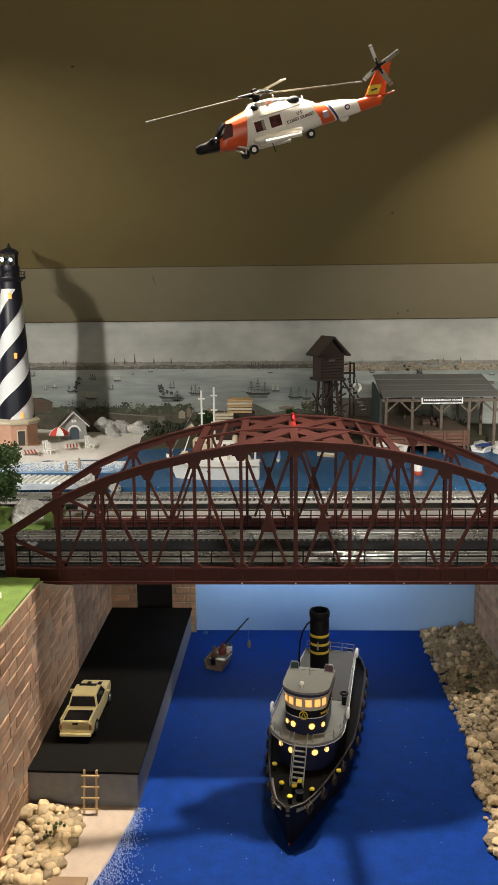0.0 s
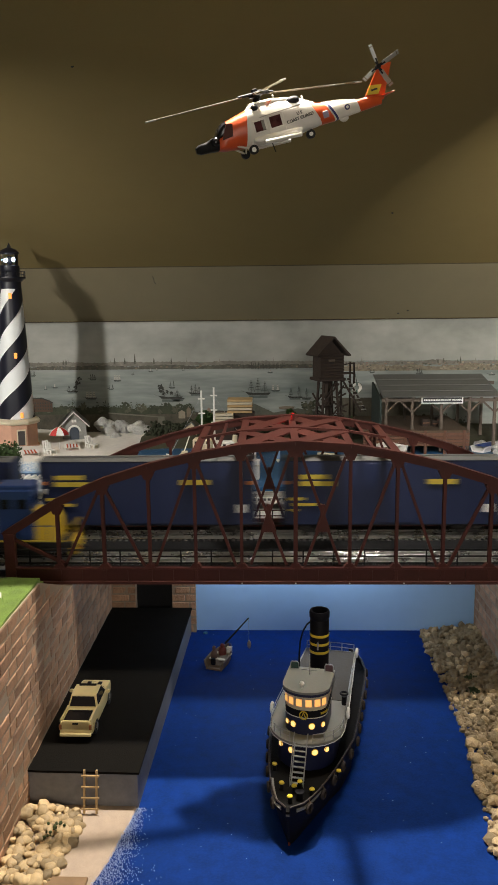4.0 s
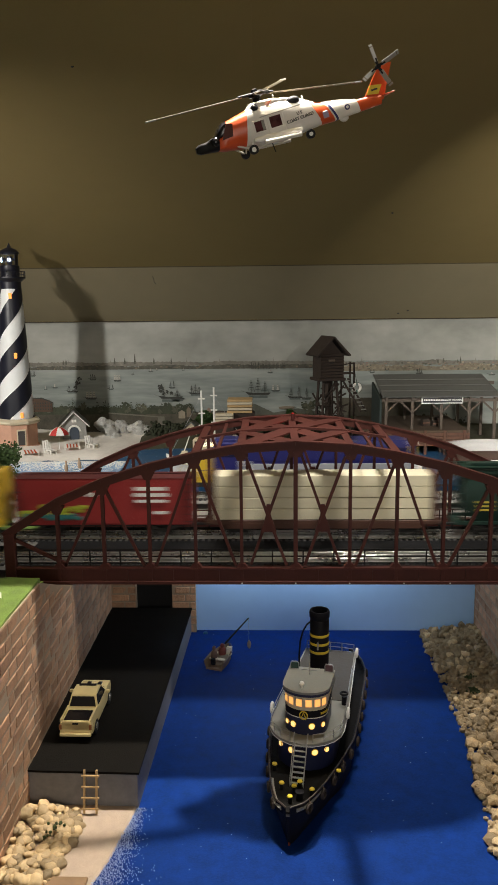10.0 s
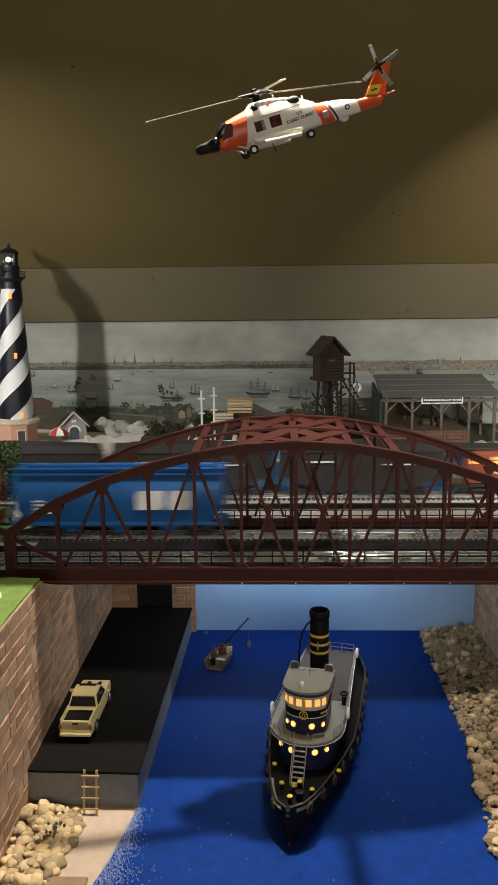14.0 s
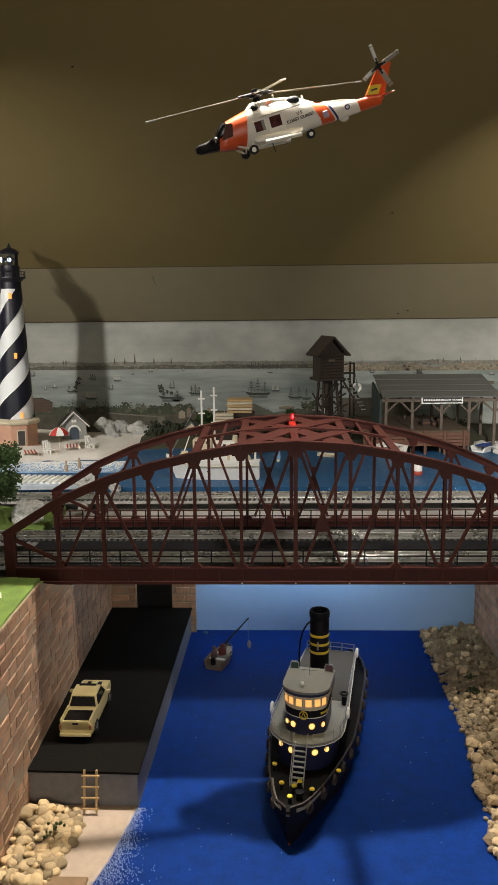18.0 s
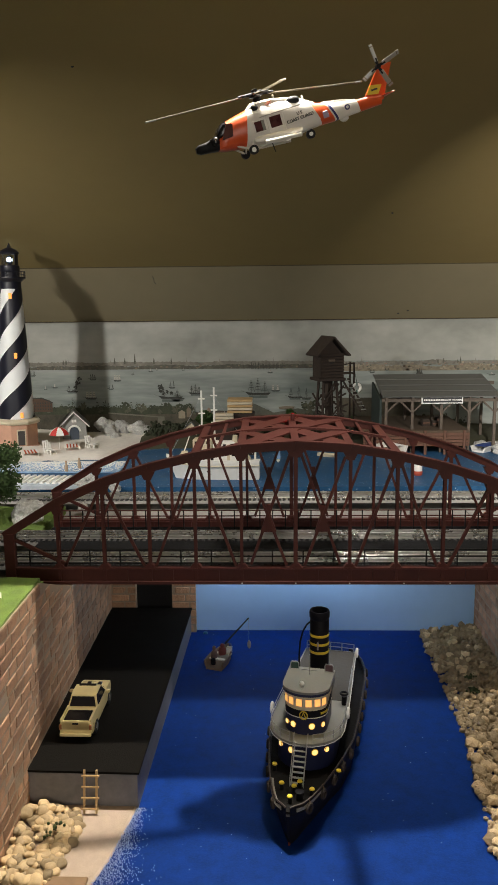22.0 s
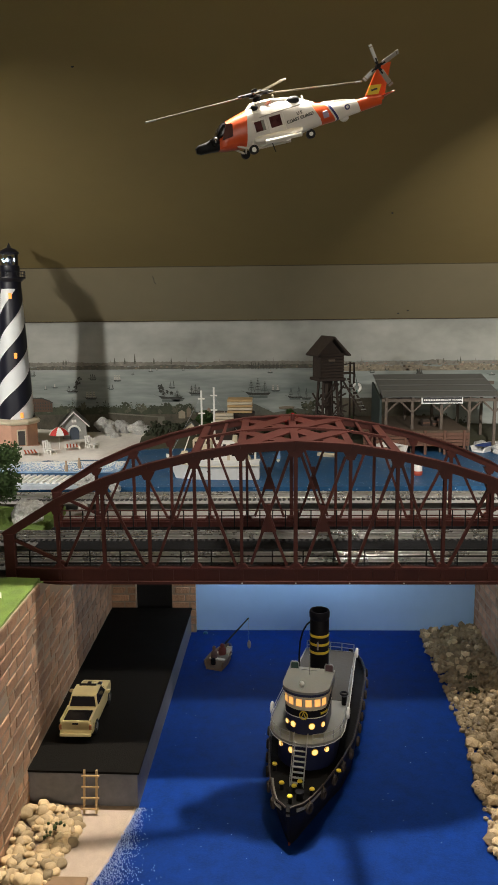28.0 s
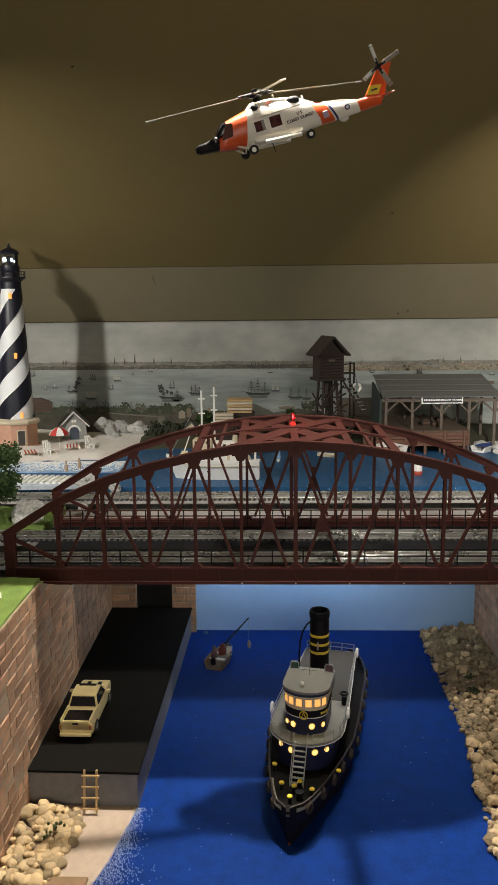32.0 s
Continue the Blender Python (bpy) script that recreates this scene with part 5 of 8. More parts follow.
MU = WALL_Y - 0.0045
mural = thing("mural", pose(0, MU, 0), "printed harbour panorama with sailing ships under a grey sky", "mural", kind="structure")
part("sky", Geo().box(0, 0.002, 1.385, 4.4, 0.004, 0.362), streaked("mural_sky", (0.285, 0.295, 0.265), (0.48, 0.485, 0.445), (2.8, 1.0, 4.6), 0.48, 0.80), mural, "cloudy grey sky")
part("river", Geo().box(0, -0.0004, 1.318, 4.4, 0.0012, 0.226), streaked("mural_river", (0.150, 0.190, 0.180), (0.40, 0.43, 0.405), (2.2, 1.0, 13.0), 0.46, 0.80), mural, "pale grey river")


def skyline(x0, x1, z, h, seed, step=0.006, spire=0.02, d=0.002):
    r = random.Random(seed)
    top, x = [], x0
    while x <= x1:
        v = h * (0.6 + 0.5 * noise.noise(Vector((x * 9, seed, 0))) + 0.3 * r.random())
        if r.random() < spire:
            top += [(x, z + v), (x + 0.001, z + v + h * r.uniform(0.6, 1.4)), (x + 0.002, z + v)]
        else:
            top.append((x, z + max(0.001, v)))
        x += step
    n = len(top)
    vs = [(x, -d, z - h * 0.4) for x, _ in top] + [(x, -d, v) for x, v in top] + [(x, -d + 0.0005, v) for x, v in top]
    fs = [(i, i + 1, n + i + 1, n + i) for i in range(n - 1)] + [(n + i, n + i + 1, 2 * n + i + 1, 2 * n + i) for i in range(n - 1)]
    return Geo().add(vs, fs)


HAZE = mpaint("mural_haze", (0.155, 0.155, 0.13), 50, 0.6, (0.24, 0.225, 0.19))
SHORE = mpaint("mural_shore", (0.060, 0.066, 0.052), 60, 0.7, (0.125, 0.12, 0.095))
PALESHORE = mpaint("mural_shore_pale", (0.14, 0.135, 0.10), 90, 0.7, (0.27, 0.23, 0.165))
part("far_shore", skyline(-2.2, 0.16, 1.424, 0.011, 2, 0.004, 0.03), HAZE, mural, "hazy distant town shore")
part("far_shore", skyline(-2.2, 0.20, 1.4125, 0.0105, 3, 0.005, 0.0, 0.0026), SHORE, mural, "dark distant waterfront")
part("far_shore", skyline(0.14, 2.2, 1.421, 0.011, 5, 0.004, 0.03), HAZE, mural)
part("far_shore", skyline(0.18, 2.2, 1.404, 0.016, 6, 0.006, 0.0, 0.0024), PALESHORE, mural, "pale hillside town across the river")
town = random.Random(31)
TOWN = [mpaint("mural_town" + n, c, 60, 0.4) for n, c in (("_cream", (0.36, 0.31, 0.23)), ("_tan", (0.22, 0.18, 0.13)), ("_dark", (0.125, 0.125, 0.10)), ("_pink", (0.30, 0.21, 0.16)))]
for k in range(230):
    far = k % 3 == 0
    x = town.uniform(-0.95, 0.1) if far else town.uniform(0.19, 0.80)
    w, h = town.uniform(0.003, 0.010), town.uniform(0.0015, 0.0055)
    z = 1.4115 + town.uniform(0, 0.007) if far else 1.3985 + town.random() ** 0.8 * 0.026
    part("painted_house", Geo().box(x, -0.0030, z, w, 0.0008, h), TOWN[k % 4 if not far else 1 + k % 2], mural)
for x, z, h in ((-0.723, 1.430, 0.010), (-0.714, 1.430, 0.012), (-0.553, 1.430, 0.016), (-0.519, 1.430, 0.016), (-0.486, 1.430, 0.030), (-0.423, 1.430, 0.016), (-0.366, 1.428, 0.018), (0.504, 1.426, 0.010), (0.522, 1.426, 0.012), (0.577, 1.424, 0.018), (0.568, 1.426, 0.007)):
    part("painted_spire", Geo().prism([(x - 0.0028, z - 0.004), (x + 0.0028, z - 0.004), (x + 0.0022, z + h * 0.35), (x + 0.0004, z + h), (x - 0.0004, z + h), (x - 0.0022, z + h * 0.35)], -0.0030, -0.0022), SHORE, mural)
MASTS = mpaint("mural_masts", (0.085, 0.085, 0.072), 60, 0.3)
for k in range(34):
    x, h = -0.107 + 0.118 * (k + town.random()) / 34, town.uniform(0.010, 0.026)
    g = Geo().box(x, -0.0034, 1.406 + h / 2, 0.0013, 0.0005, h)
    for j in range(2):
        g.box(x, -0.0034, 1.406 + h * (0.5 + 0.25 * j), 0.0046 - 0.001 * j, 0.0005, 0.0007)
    part("painted_mast", g, MASTS, mural)
SHIP = mpaint("mural_ship", (0.050, 0.052, 0.046), 60, 0.4)
SAIL = mpaint("mural_sail", (0.46, 0.45, 0.40), 60, 0.3)


def painted_ship(x, z, s, masts, sails, tall, k):
    d = -0.0036 - 0.00006 * k
    g = Geo().prism([(x - s * 0.5, z + s * 0.10), (x - s * 0.36, z - s * 0.02), (x + s * 0.4, z - s * 0.02), (x + s * 0.46, z + s * 0.07), (x + s * 0.2, z + s * 0.055), (x - s * 0.2, z + s * 0.055)], d, -0.0020)
    g.bar((x - s * 0.46, d, z + s * 0.09), (x - s * 0.66, d, z + s * 0.15), 0.0005, s * 0.014 + 0.0003, (0, 1, 0))
    top = 0.66 * tall
    at = [x + s * (-0.27 + 0.52 * i / (masts - 1)) if masts > 1 else x for i in range(masts)]
    for i, mx in enumerate(at):
        hh = top * (0.86, 1.0, 0.78)[i % 3]
        g.box(mx, d, z + s * hh / 2, s * 0.014 + 0.0005, 0.0006, s * hh)
        for j in range(4):
            g.box(mx, d, z + s * hh * (0.32 + 0.17 * j), s * (0.20 - 0.035 * j), 0.0006, s * 0.010 + 0.0004)
        for e in (-1, 1):
            g.bar((mx, d, z + s * hh * 0.92), (mx + e * s * 0.15, d, z + s * 0.07), 0.0004, s * 0.006 + 0.0003, (0, 1, 0))
    o = part("painted_ship", g, SHIP, mural)
    if sails:
        for i, mx in enumerate(at):
            for j in range(3):
                z0, z1, w = z + s * top * (0.16 + 0.26 * j), z + s * top * (0.38 + 0.26 * j), s * (0.15 - 0.03 * j)
                part("painted_sail", Geo().prism([(mx - w, z0), (mx + w * 0.8, z0), (mx + w * 0.65, z1), (mx - w * 0.7, z1)], d - 0.0004, d - 0.0002), SAIL, o)
    # mirrored smear on the water
    part("painted_reflection", Geo().box(x, -0.0027, z - s * 0.09, s * 0.7, 0.0004, s * 0.10), MIRRORED, o)


MIRRORED = mpaint("mural_reflection", (0.125, 0.15, 0.14), 90, 0.5)
WEST = ((-0.827, 1.390, 0.021, 2, 0, 1.2), (-0.755, 1.350, 0.019, 1, 1, 1.2), (-0.786, 1.345, 0.014, 1, 1, 1.4), (-0.697, 1.336, 0.041, 2, 0, 0.9), (-0.627, 1.377, 0.026, 3, 0, 1.1), (-0.636, 1.313, 0.043, 3, 1, 0.9), (-0.546, 1.372, 0.029, 3, 1, 1.1), (-0.568, 1.344, 0.021, 2, 0, 1.1), (-0.493, 1.391, 0.009, 1, 0, 1.8), (-0.434, 1.401, 0.016, 1, 1, 1.0), (-0.414, 1.406, 0.011, 1, 1, 1.0), (-0.327, 1.405, 0.011, 1, 1, 1.0), (-0.365, 1.347, 0.022, 2, 0, 1.7), (-0.370, 1.312, 0.084, 2, 0, 0.5))
EAST = ((-0.288, 1.327, 0.048, 3, 0, 1.0), (-0.348, 1.309, 0.052, 1, 0, 0.6), (-0.081, 1.323, 0.087, 3, 0, 0.95), (-0.024, 1.334, 0.029, 2, 1, 1.2), (-0.041, 1.395, 0.019, 1, 1, 0.8), (0.040, 1.312, 0.050, 2, 0, 1.1), (0.077, 1.309, 0.037, 1, 0, 1.6), (0.292, 1.393, 0.020, 2, 0, 0.9), (0.339, 1.400, 0.016, 2, 0, 0.8), (0.445, 1.387, 0.025, 3, 0, 1.1), (0.679, 1.383, 0.025, 1, 1, 0.5))
for k, row_ in enumerate(WEST + EAST):
    painted_ship(*row_, k)


def clump(x, z, r, tall, seed, d, m, name="painted_tree"):
    """A ragged printed tree of overlapping flat leaves."""
    q = random.Random(seed)
    g = Geo()
    for k in range(26):
        a, u = q.uniform(0, math.tau), q.random() ** 0.6
        c = r * q.uniform(0.16, 0.34)
        g.ball(x + u * r * math.cos(a), d - 0.00002 * k, z + tall * u * r * math.sin(a), c, 0.0002, c * q.uniform(0.7, 1.3), 6)
    return part(name, g, m, mural)


for k, (x, z, r) in enumerate(((-0.6930, 1.340, 0.004), (-0.686, 1.352, 0.006), (-0.678, 1.366, 0.009), (-0.672, 1.378, 0.007), (-0.395, 1.326, 0.004), (-0.400, 1.338, 0.008), (-0.403, 1.350, 0.010), (-0.381, 1.334, 0.006), (-0.368, 1.330, 0.006))):
    clump(x, z, r, 0.9, 300 + k, -0.0056, SHIP, "painted_smoke")
TREES = mpaint("mural_trees", (0.024, 0.032, 0.020), 60, 0.7, (0.060, 0.070, 0.042))
PALETREE = mpaint("mural_trees_pale", (0.055, 0.065, 0.04), 60, 0.7, (0.12, 0.12, 0.08))
MGROUND = mpaint("mural_ground", (0.040, 0.040, 0.030), 22, 0.7, (0.095, 0.085, 0.06))
part("near_trees", skyline(-2.2, -0.30, 1.268, 0.020, 7, 0.004, 0.0, 0.0050), TREES, mural, "painted dark tree line")
part("near_ground", Geo().box(-1.235, -0.0040, 1.2275, 1.93, 0.0012, 0.075), MGROUND, mural)
part("near_ground", Geo().box(-0.11, -0.0042, 1.2225, 0.34, 0.0012, 0.062), MGROUND, mural)
part("near_ground", Geo().prism([(-0.29, 1.25), (0.13, 1.25), (0.13, 1.262), (0.05, 1.276), (-0.03, 1.262), (-0.095, 1.293), (-0.16, 1.268), (-0.24, 1.272)], -0.0046, -0.0040), mpaint("mural_bank", (0.12, 0.125, 0.10), 20, 0.5), mural)
# taller dark block also paints in the shed's shadow on the mural
part("near_ground", Geo().box(0.31, -0.0042, 1.25, 0.25, 0.0012, 0.12), MGROUND, mural)
part("near_ground", Geo().box(0.56, -0.0040, 1.200, 0.30, 0.0012, 0.035), MGROUND, mural)
for k, (x, z, h) in enumerate(((-0.696, 1.272, 0.046), (-0.712, 1.272, 0.028), (-0.616, 1.270, 0.037), (-0.591, 1.270, 0.042), (-0.578, 1.270, 0.028), (-0.503, 1.266, 0.037), (-0.484, 1.266, 0.035), (-0.401, 1.264, 0.035), (-0.736, 1.274, 0.022), (0.532, 1.205, 0.056), (0.594, 1.205, 0.054), (0.491, 1.208, 0.050), (0.523, 1.208, 0.036))):
    clump(x, z + h / 2, h * 0.15, 3.2, 500 + k, -0.0060, TREES, "painted_cypress")
for k, (x, z, r) in enumerate(((-0.663, 1.287, 0.0136), (-0.524, 1.289, 0.0149), (-0.553, 1.281, 0.0105), (-0.468, 1.280, 0.0149), (-0.430, 1.277, 0.0149), (-0.383, 1.278, 0.0205), (-0.355, 1.275, 0.0136), (-0.339, 1.281, 0.0161), (-0.314, 1.282, 0.0130), (0.430, 1.232, 0.0186), (0.455, 1.229, 0.0223), (0.486, 1.223, 0.0198), (0.547, 1.222, 0.0161), (0.572, 1.224, 0.0186), (0.612, 1.220, 0.0136), (0.085, 1.278, 0.0186), (0.104, 1.288, 0.0149), (0.069, 1.288, 0.0124))):
    clump(x, z, r, 0.95, 600 + k, -0.0064, TREES if k % 3 else PALETREE)
for k in range(60):
    x = town.uniform(-1.0, -0.30)
    clump(x, 1.266 + town.uniform(0, 0.012), town.uniform(0.005, 0.010), 0.9, 700 + k, -0.0058, TREES if k % 4 else PALETREE, "painted_bush")
for k in range(22):
    clump(town.uniform(-0.30, 0.12), 1.246 + town.uniform(0, 0.016), town.uniform(0.005, 0.010), 0.7, 800 + k, -0.0058, TREES if k % 2 else PALETREE, "painted_bush")
HOUSEM = mpaint("mural_house", (0.105, 0.062, 0.040), 60, 0.4)
ho = part("painted_house", Geo().prism([(-0.838, 1.270), (-0.766, 1.270), (-0.766, 1.300), (-0.775, 1.309), (-0.800, 1.316), (-0.838, 1.318)], -0.0072, -0.0062), HOUSEM, mural)
part("painted_roof", Geo().prism([(-0.842, 1.316), (-0.800, 1.318), (-0.762, 1.301), (-0.765, 1.299), (-0.800, 1.3135), (-0.842, 1.312)], -0.0076, -0.0070), SHIP, ho)
for k in range(8):
    for j in range(3):
        part("painted_window", Geo().box(-0.831 + 0.0085 * k, -0.0074, 1.279 + 0.010 * j, 0.0034, 0.0006, 0.0050), SHIP, ho)
STONEP = mpaint("mural_stonewall", (0.17, 0.16, 0.125), 30, 0.4)
part("painted_wall", Geo().prism([(-0.580, 1.2665), (-0.394, 1.2515), (-0.394, 1.2475), (-0.580, 1.2625)], -0.0072, -0.0062), STONEP, mural, "pale coping of a painted wall")
part("painted_wall", Geo().prism([(-0.580, 1.2625), (-0.416, 1.2475), (-0.416, 1.215), (-0.580, 1.215)], -0.0070, -0.0060), MGROUND, mural)
part("painted_wall", Geo().box(-0.404, -0.0066, 1.232, 0.022, 0.0010, 0.034), STONEP, mural)
for k, (x, z, w, h) in enumerate(((-0.335, 1.255, 0.022, 0.020), (-0.312, 1.262, 0.014, 0.024), (-0.268, 1.258, 0.020, 0.016), (-0.245, 1.262, 0.012, 0.022), (-0.225, 1.256, 0.018, 0.014), (0.012, 1.278, 0.050, 0.007), (-0.060, 1.268, 0.026, 0.006))):
    part("painted_house", Geo().box(x, -0.0068, z, w, 0.0008, h).prism([(x - w * 0.6, z + h / 2), (x + w * 0.6, z + h / 2), (x, z + h * 0.9)], -0.0072, -0.0064), TOWN[k % 4], mural)
part("picture_trim", Geo().box(0, -0.006, 1.5650, 4.4, 0.010, 0.002), OLDWOOD, mural, "thin dark edge along the mural's top")

# a few nail heads and a scratch on the slopes above the mural
for x, y, z in ((0.3701, 2.5843, 1.5827), (0.3991, 2.5755, 1.5915), (0.2839, 2.1653, 1.8515), (-0.4231, 1.645, 2.0832)):
    o = new("nail_head", Geo().ball(0, 0, 0, 0.0034, 0.002, 0.0026, 8).mesh("nail_head", INK))
    o.location = (x, y, z)
    tagged(o, "small dark nail head in the painted slope", "nail", "nail heads in the slopes")
o = new("crack", Geo().tube([(-0.3999, 2.4637, 1.7033), (-0.3970, 2.474, 1.693), (-0.3980, 2.480, 1.687), (-0.3933, 2.4854, 1.6816)], 0.0009, 4).mesh("crack", INK))
tagged(o, "short dark crack in the painted strip", "crack")

# ---------- lighthouse ----------
LX, LY, LS = -0.7730, 2.24, 0.960
lh = thing("lighthouse", pose(LX, LY, 1.2195, 0, 0.8, 0), "black and white spiral-striped lighthouse on a pink octagonal base", "lighthouse")
PINK = mat("pink_brick_base", (0.52, 0.30, 0.21), 0.8, vary=0.2, scale=60, bump=0.3)
LBLACK = mat("lighthouse_black", (0.010, 0.011, 0.020), 0.4, vary=0.3, scale=40, bump=0.05)
LWHITE = mat("lighthouse_white", (0.80, 0.82, 0.82), 0.45, vary=0.08, scale=40, bump=0.05)
part("base", Geo().lathe([(0.066, -0.020), (0.066, 0.006), (0.061, 0.007), (0.060, 0.072), (0.058, 0.073)], 8), PINK, lh, "pink brick octagonal base")
part("base_cornice", Geo().lathe([(0.060, 0.070), (0.069, 0.075), (0.070, 0.081), (0.060, 0.085), (0.050, 0.088)], 8), CREAM, lh)
for a in (28, -62):
    d = part("base_door", Geo().box(0, 0, 0.030, 0.020, 0.003, 0.042, c=0.0006), mat("dark_door" + str(a), (0.06, 0.055, 0.055), 0.5), lh, "dark framed base door")
    d.matrix_basis = pose(0.0575 * math.sin(radians(a)), -0.0575 * math.cos(radians(a)), 0.002, 0, 0, a)
    part("door_frame", Geo().box(0, 0.0002, 0.0535, 0.026, 0.004, 0.004).box(-0.0115, 0.0002, 0.03, 0.003, 0.004, 0.046).box(0.0115, 0.0002, 0.03, 0.003, 0.004, 0.046), CREAM, d)
Z0, Z1, R0, R1 = 0.087, 0.468, 0.0510, 0.0295


def lr(z):
    return R0 + (R1 - R0) * (z - Z0) / (Z1 - Z0)


part("tower", Geo().lathe([(lr(z), z) for z in [Z0 + (Z1 - Z0) * k / 20 for k in range(21)]], 40), LWHITE, lh, "white tapering tower", True)
RISE = 0.27
LANTERNGLASS = glass("lantern_glass", (0.92, 0.96, 1.0))
for start in (0, 1):
    g = Geo()
    vs, fs = [], []
    nph, turns = 190, 3.4
    for k in range(nph + 1):
        ph = -1.7 * math.tau + turns * math.tau * k / nph
        zc = 0.263 + start * RISE / 2 + RISE * ph / math.tau
        for j in range(5):
            z = min(max(zc + (j / 4 - 0.5) * RISE * 0.26, Z0 + 0.0005), Z1 - 0.0005)
            r = lr(z) + 0.0008
            vs.append((r * math.sin(ph), -r * math.cos(ph), z))
            vs.append(((r - 0.002) * math.sin(ph), -(r - 0.002) * math.cos(ph), z))
    for k in range(nph):
        a, b = k * 10, (k + 1) * 10
        for j in range(4):
            fs.append((a + 2 * j, b + 2 * j, b + 2 * j + 2, a + 2 * j + 2))
            fs.append((a + 2 * j + 1, a + 2 * j + 3, b + 2 * j + 3, b + 2 * j + 1))
        fs.append((a, a + 1, b + 1, b))
        fs.append((a + 8, b + 8, b + 9, a + 9))
    part("spiral_stripe", g.add(vs, fs), LBLACK, lh, "black spiral stripe", True)
ORANGEGLOW = mat("orange_lit_window", (0.9, 0.4, 0.1), 0.5, vary=0.12, scale=150, bump=0, glow=1.0, glow_color=(1.0, 0.30, 0.05))
for z, a in ((0.099, 34), (0.274, 24), (0.446, 12)):
    w = part("tower_window", Geo().box(0, 0, 0, 0.0085, 0.003, 0.016, c=0.0006), ORANGEGLOW, lh, "lit orange tower window")
    w.matrix_basis = pose((lr(z) + 0.0005) * math.sin(radians(a)), -(lr(z) + 0.0005) * math.cos(radians(a)), z, 0, 0, a)
part("neck", Geo().lathe([(0.0298, 0.466), (0.0300, 0.486), (0.036, 0.492), (0.043, 0.496), (0.043, 0.500), (0.026, 0.5005), (0.026, 0.515)], 24), LBLACK, lh, "black gallery", True)
for k in range(16):
    a = k * math.tau / 16
    part("gallery_post", Geo().cyl((0.042 * math.cos(a), 0.042 * math.sin(a), 0.5), (0.042 * math.cos(a), 0.042 * math.sin(a), 0.516), 0.0008, 0.0008, 5), LBLACK, lh)
for z in (0.508, 0.516):
    part("gallery_rail", Geo().torus((0, 0, z), 0.042, 0.0008, None, 28, 5), LBLACK, lh)
part("lantern_floor", Geo().lathe([(0.026, 0.514), (0.028, 0.518), (0.027, 0.532), (0.024, 0.534)], 20), LBLACK, lh, "", True)
for k in range(8):
    a = k * math.tau / 8 + 0.2
    part("lantern_bar", Geo().cyl((0.0235 * math.cos(a), 0.0235 * math.sin(a), 0.532), (0.0235 * math.cos(a), 0.0235 * math.sin(a), 0.566), 0.0008, 0.0008, 5), LBLACK, lh)
# made-up panel that keeps the beam from streaking along the ceiling
part("lantern_door", Geo().loft([[(r * math.cos(radians(a)), r * math.sin(radians(a)), z) for r, z in ((0.0243, 0.532), (0.0228, 0.532), (0.0228, 0.566), (0.0243, 0.566))] for a in range(-32, 16, 6)]), LBLACK, lh, "black panel added to block the beam to the right")
for k in range(8):
    a0 = k * 45 + 11.5
    if not -40 < a0 - 360 * (a0 > 180) < 12:
        part("lantern_pane", Geo().loft([[(r * math.cos(radians(a0 + d)), r * math.sin(radians(a0 + d)), z) for r, z in ((0.0236, 0.533), (0.0230, 0.533), (0.0230, 0.565), (0.0236, 0.565))] for d in (3, 22, 42)]), LANTERNGLASS, lh).visible_shadow = False
part("lantern_roof", Geo().lathe([(0.027, 0.565), (0.028, 0.569), (0.020, 0.578), (0.008, 0.583), (0.005, 0.585), (0.0058, 0.588), (0.003, 0.591), (0.0008, 0.597)], 20), LBLACK, lh, "black lantern roof", True)
lh.scale = (LS, LS, LS)
OZ = 1.2195 + 0.549 * LS
OX = LX + 0.549 * LS * math.sin(radians(0.8))
optic = thing("lamp_optic", pose(OX, LY, OZ), "rotating two-sided lighthouse lamp", "lamp")
part("optic_body", Geo().lathe([(0.003, -0.015), (0.006, -0.012), (0.0072, -0.0075), (0.0072, 0.0075), (0.005, 0.010)], 14), LBLACK, optic, "", True)
BEAM = mat("white_beam_lamp", (0.9, 0.95, 1.0), 0.4, vary=0.02, bump=0, glow=360000, glow_color=(0.55, 0.76, 1.0))
RINGGLOW = mat("bright_glare_ring", (0.8, 0.9, 1.0), 0.3, vary=0.02, bump=0, glow=22, glow_color=(0.55, 0.74, 1.0))
GLIM = mat("lit_lens", (0.8, 0.85, 0.9), 0.2, vary=0.05, bump=0, glow=1.0, glow_color=(0.85, 0.92, 1.0))
for s in (-1, 1):
    part("beam_lamp", Geo().cyl((0, s * 0.0068, 0), (0, s * 0.0078, 0), 0.0010, 0.0010, 14), BEAM, optic, "bright white lens").rotation_euler.x = s * radians(4.2)
    part("hood", Geo().loft([[(r * math.cos(a * math.tau / 14), s * y, r * math.sin(a * math.tau / 14)) for a in range(14)] for r, y in ((0.0019, 0.006), (0.0019, 0.0218), (0.0040, 0.0218), (0.0036, 0.006))]), LBLACK, optic).rotation_euler.x = s * radians(4.2)
    # glowing ring added round the lamp to imitate its glare
    part("lens_ring", Geo().loft([[(r * math.cos(a * math.tau / 18), s * y, r * math.sin(a * math.tau / 18)) for a in range(18)] for r, y in ((0.0024, 0.0219), (0.0024, 0.0226), (0.0058, 0.0226), (0.0058, 0.0205))]), RINGGLOW, optic, "bright bluish ring added for the lamp's glare")
    part("side_lens", Geo().cyl((s * 0.0066, 0, 0), (s * 0.0085, 0, 0), 0.0055, 0.005, 14), GLIM, optic, "faintly lit side lens")

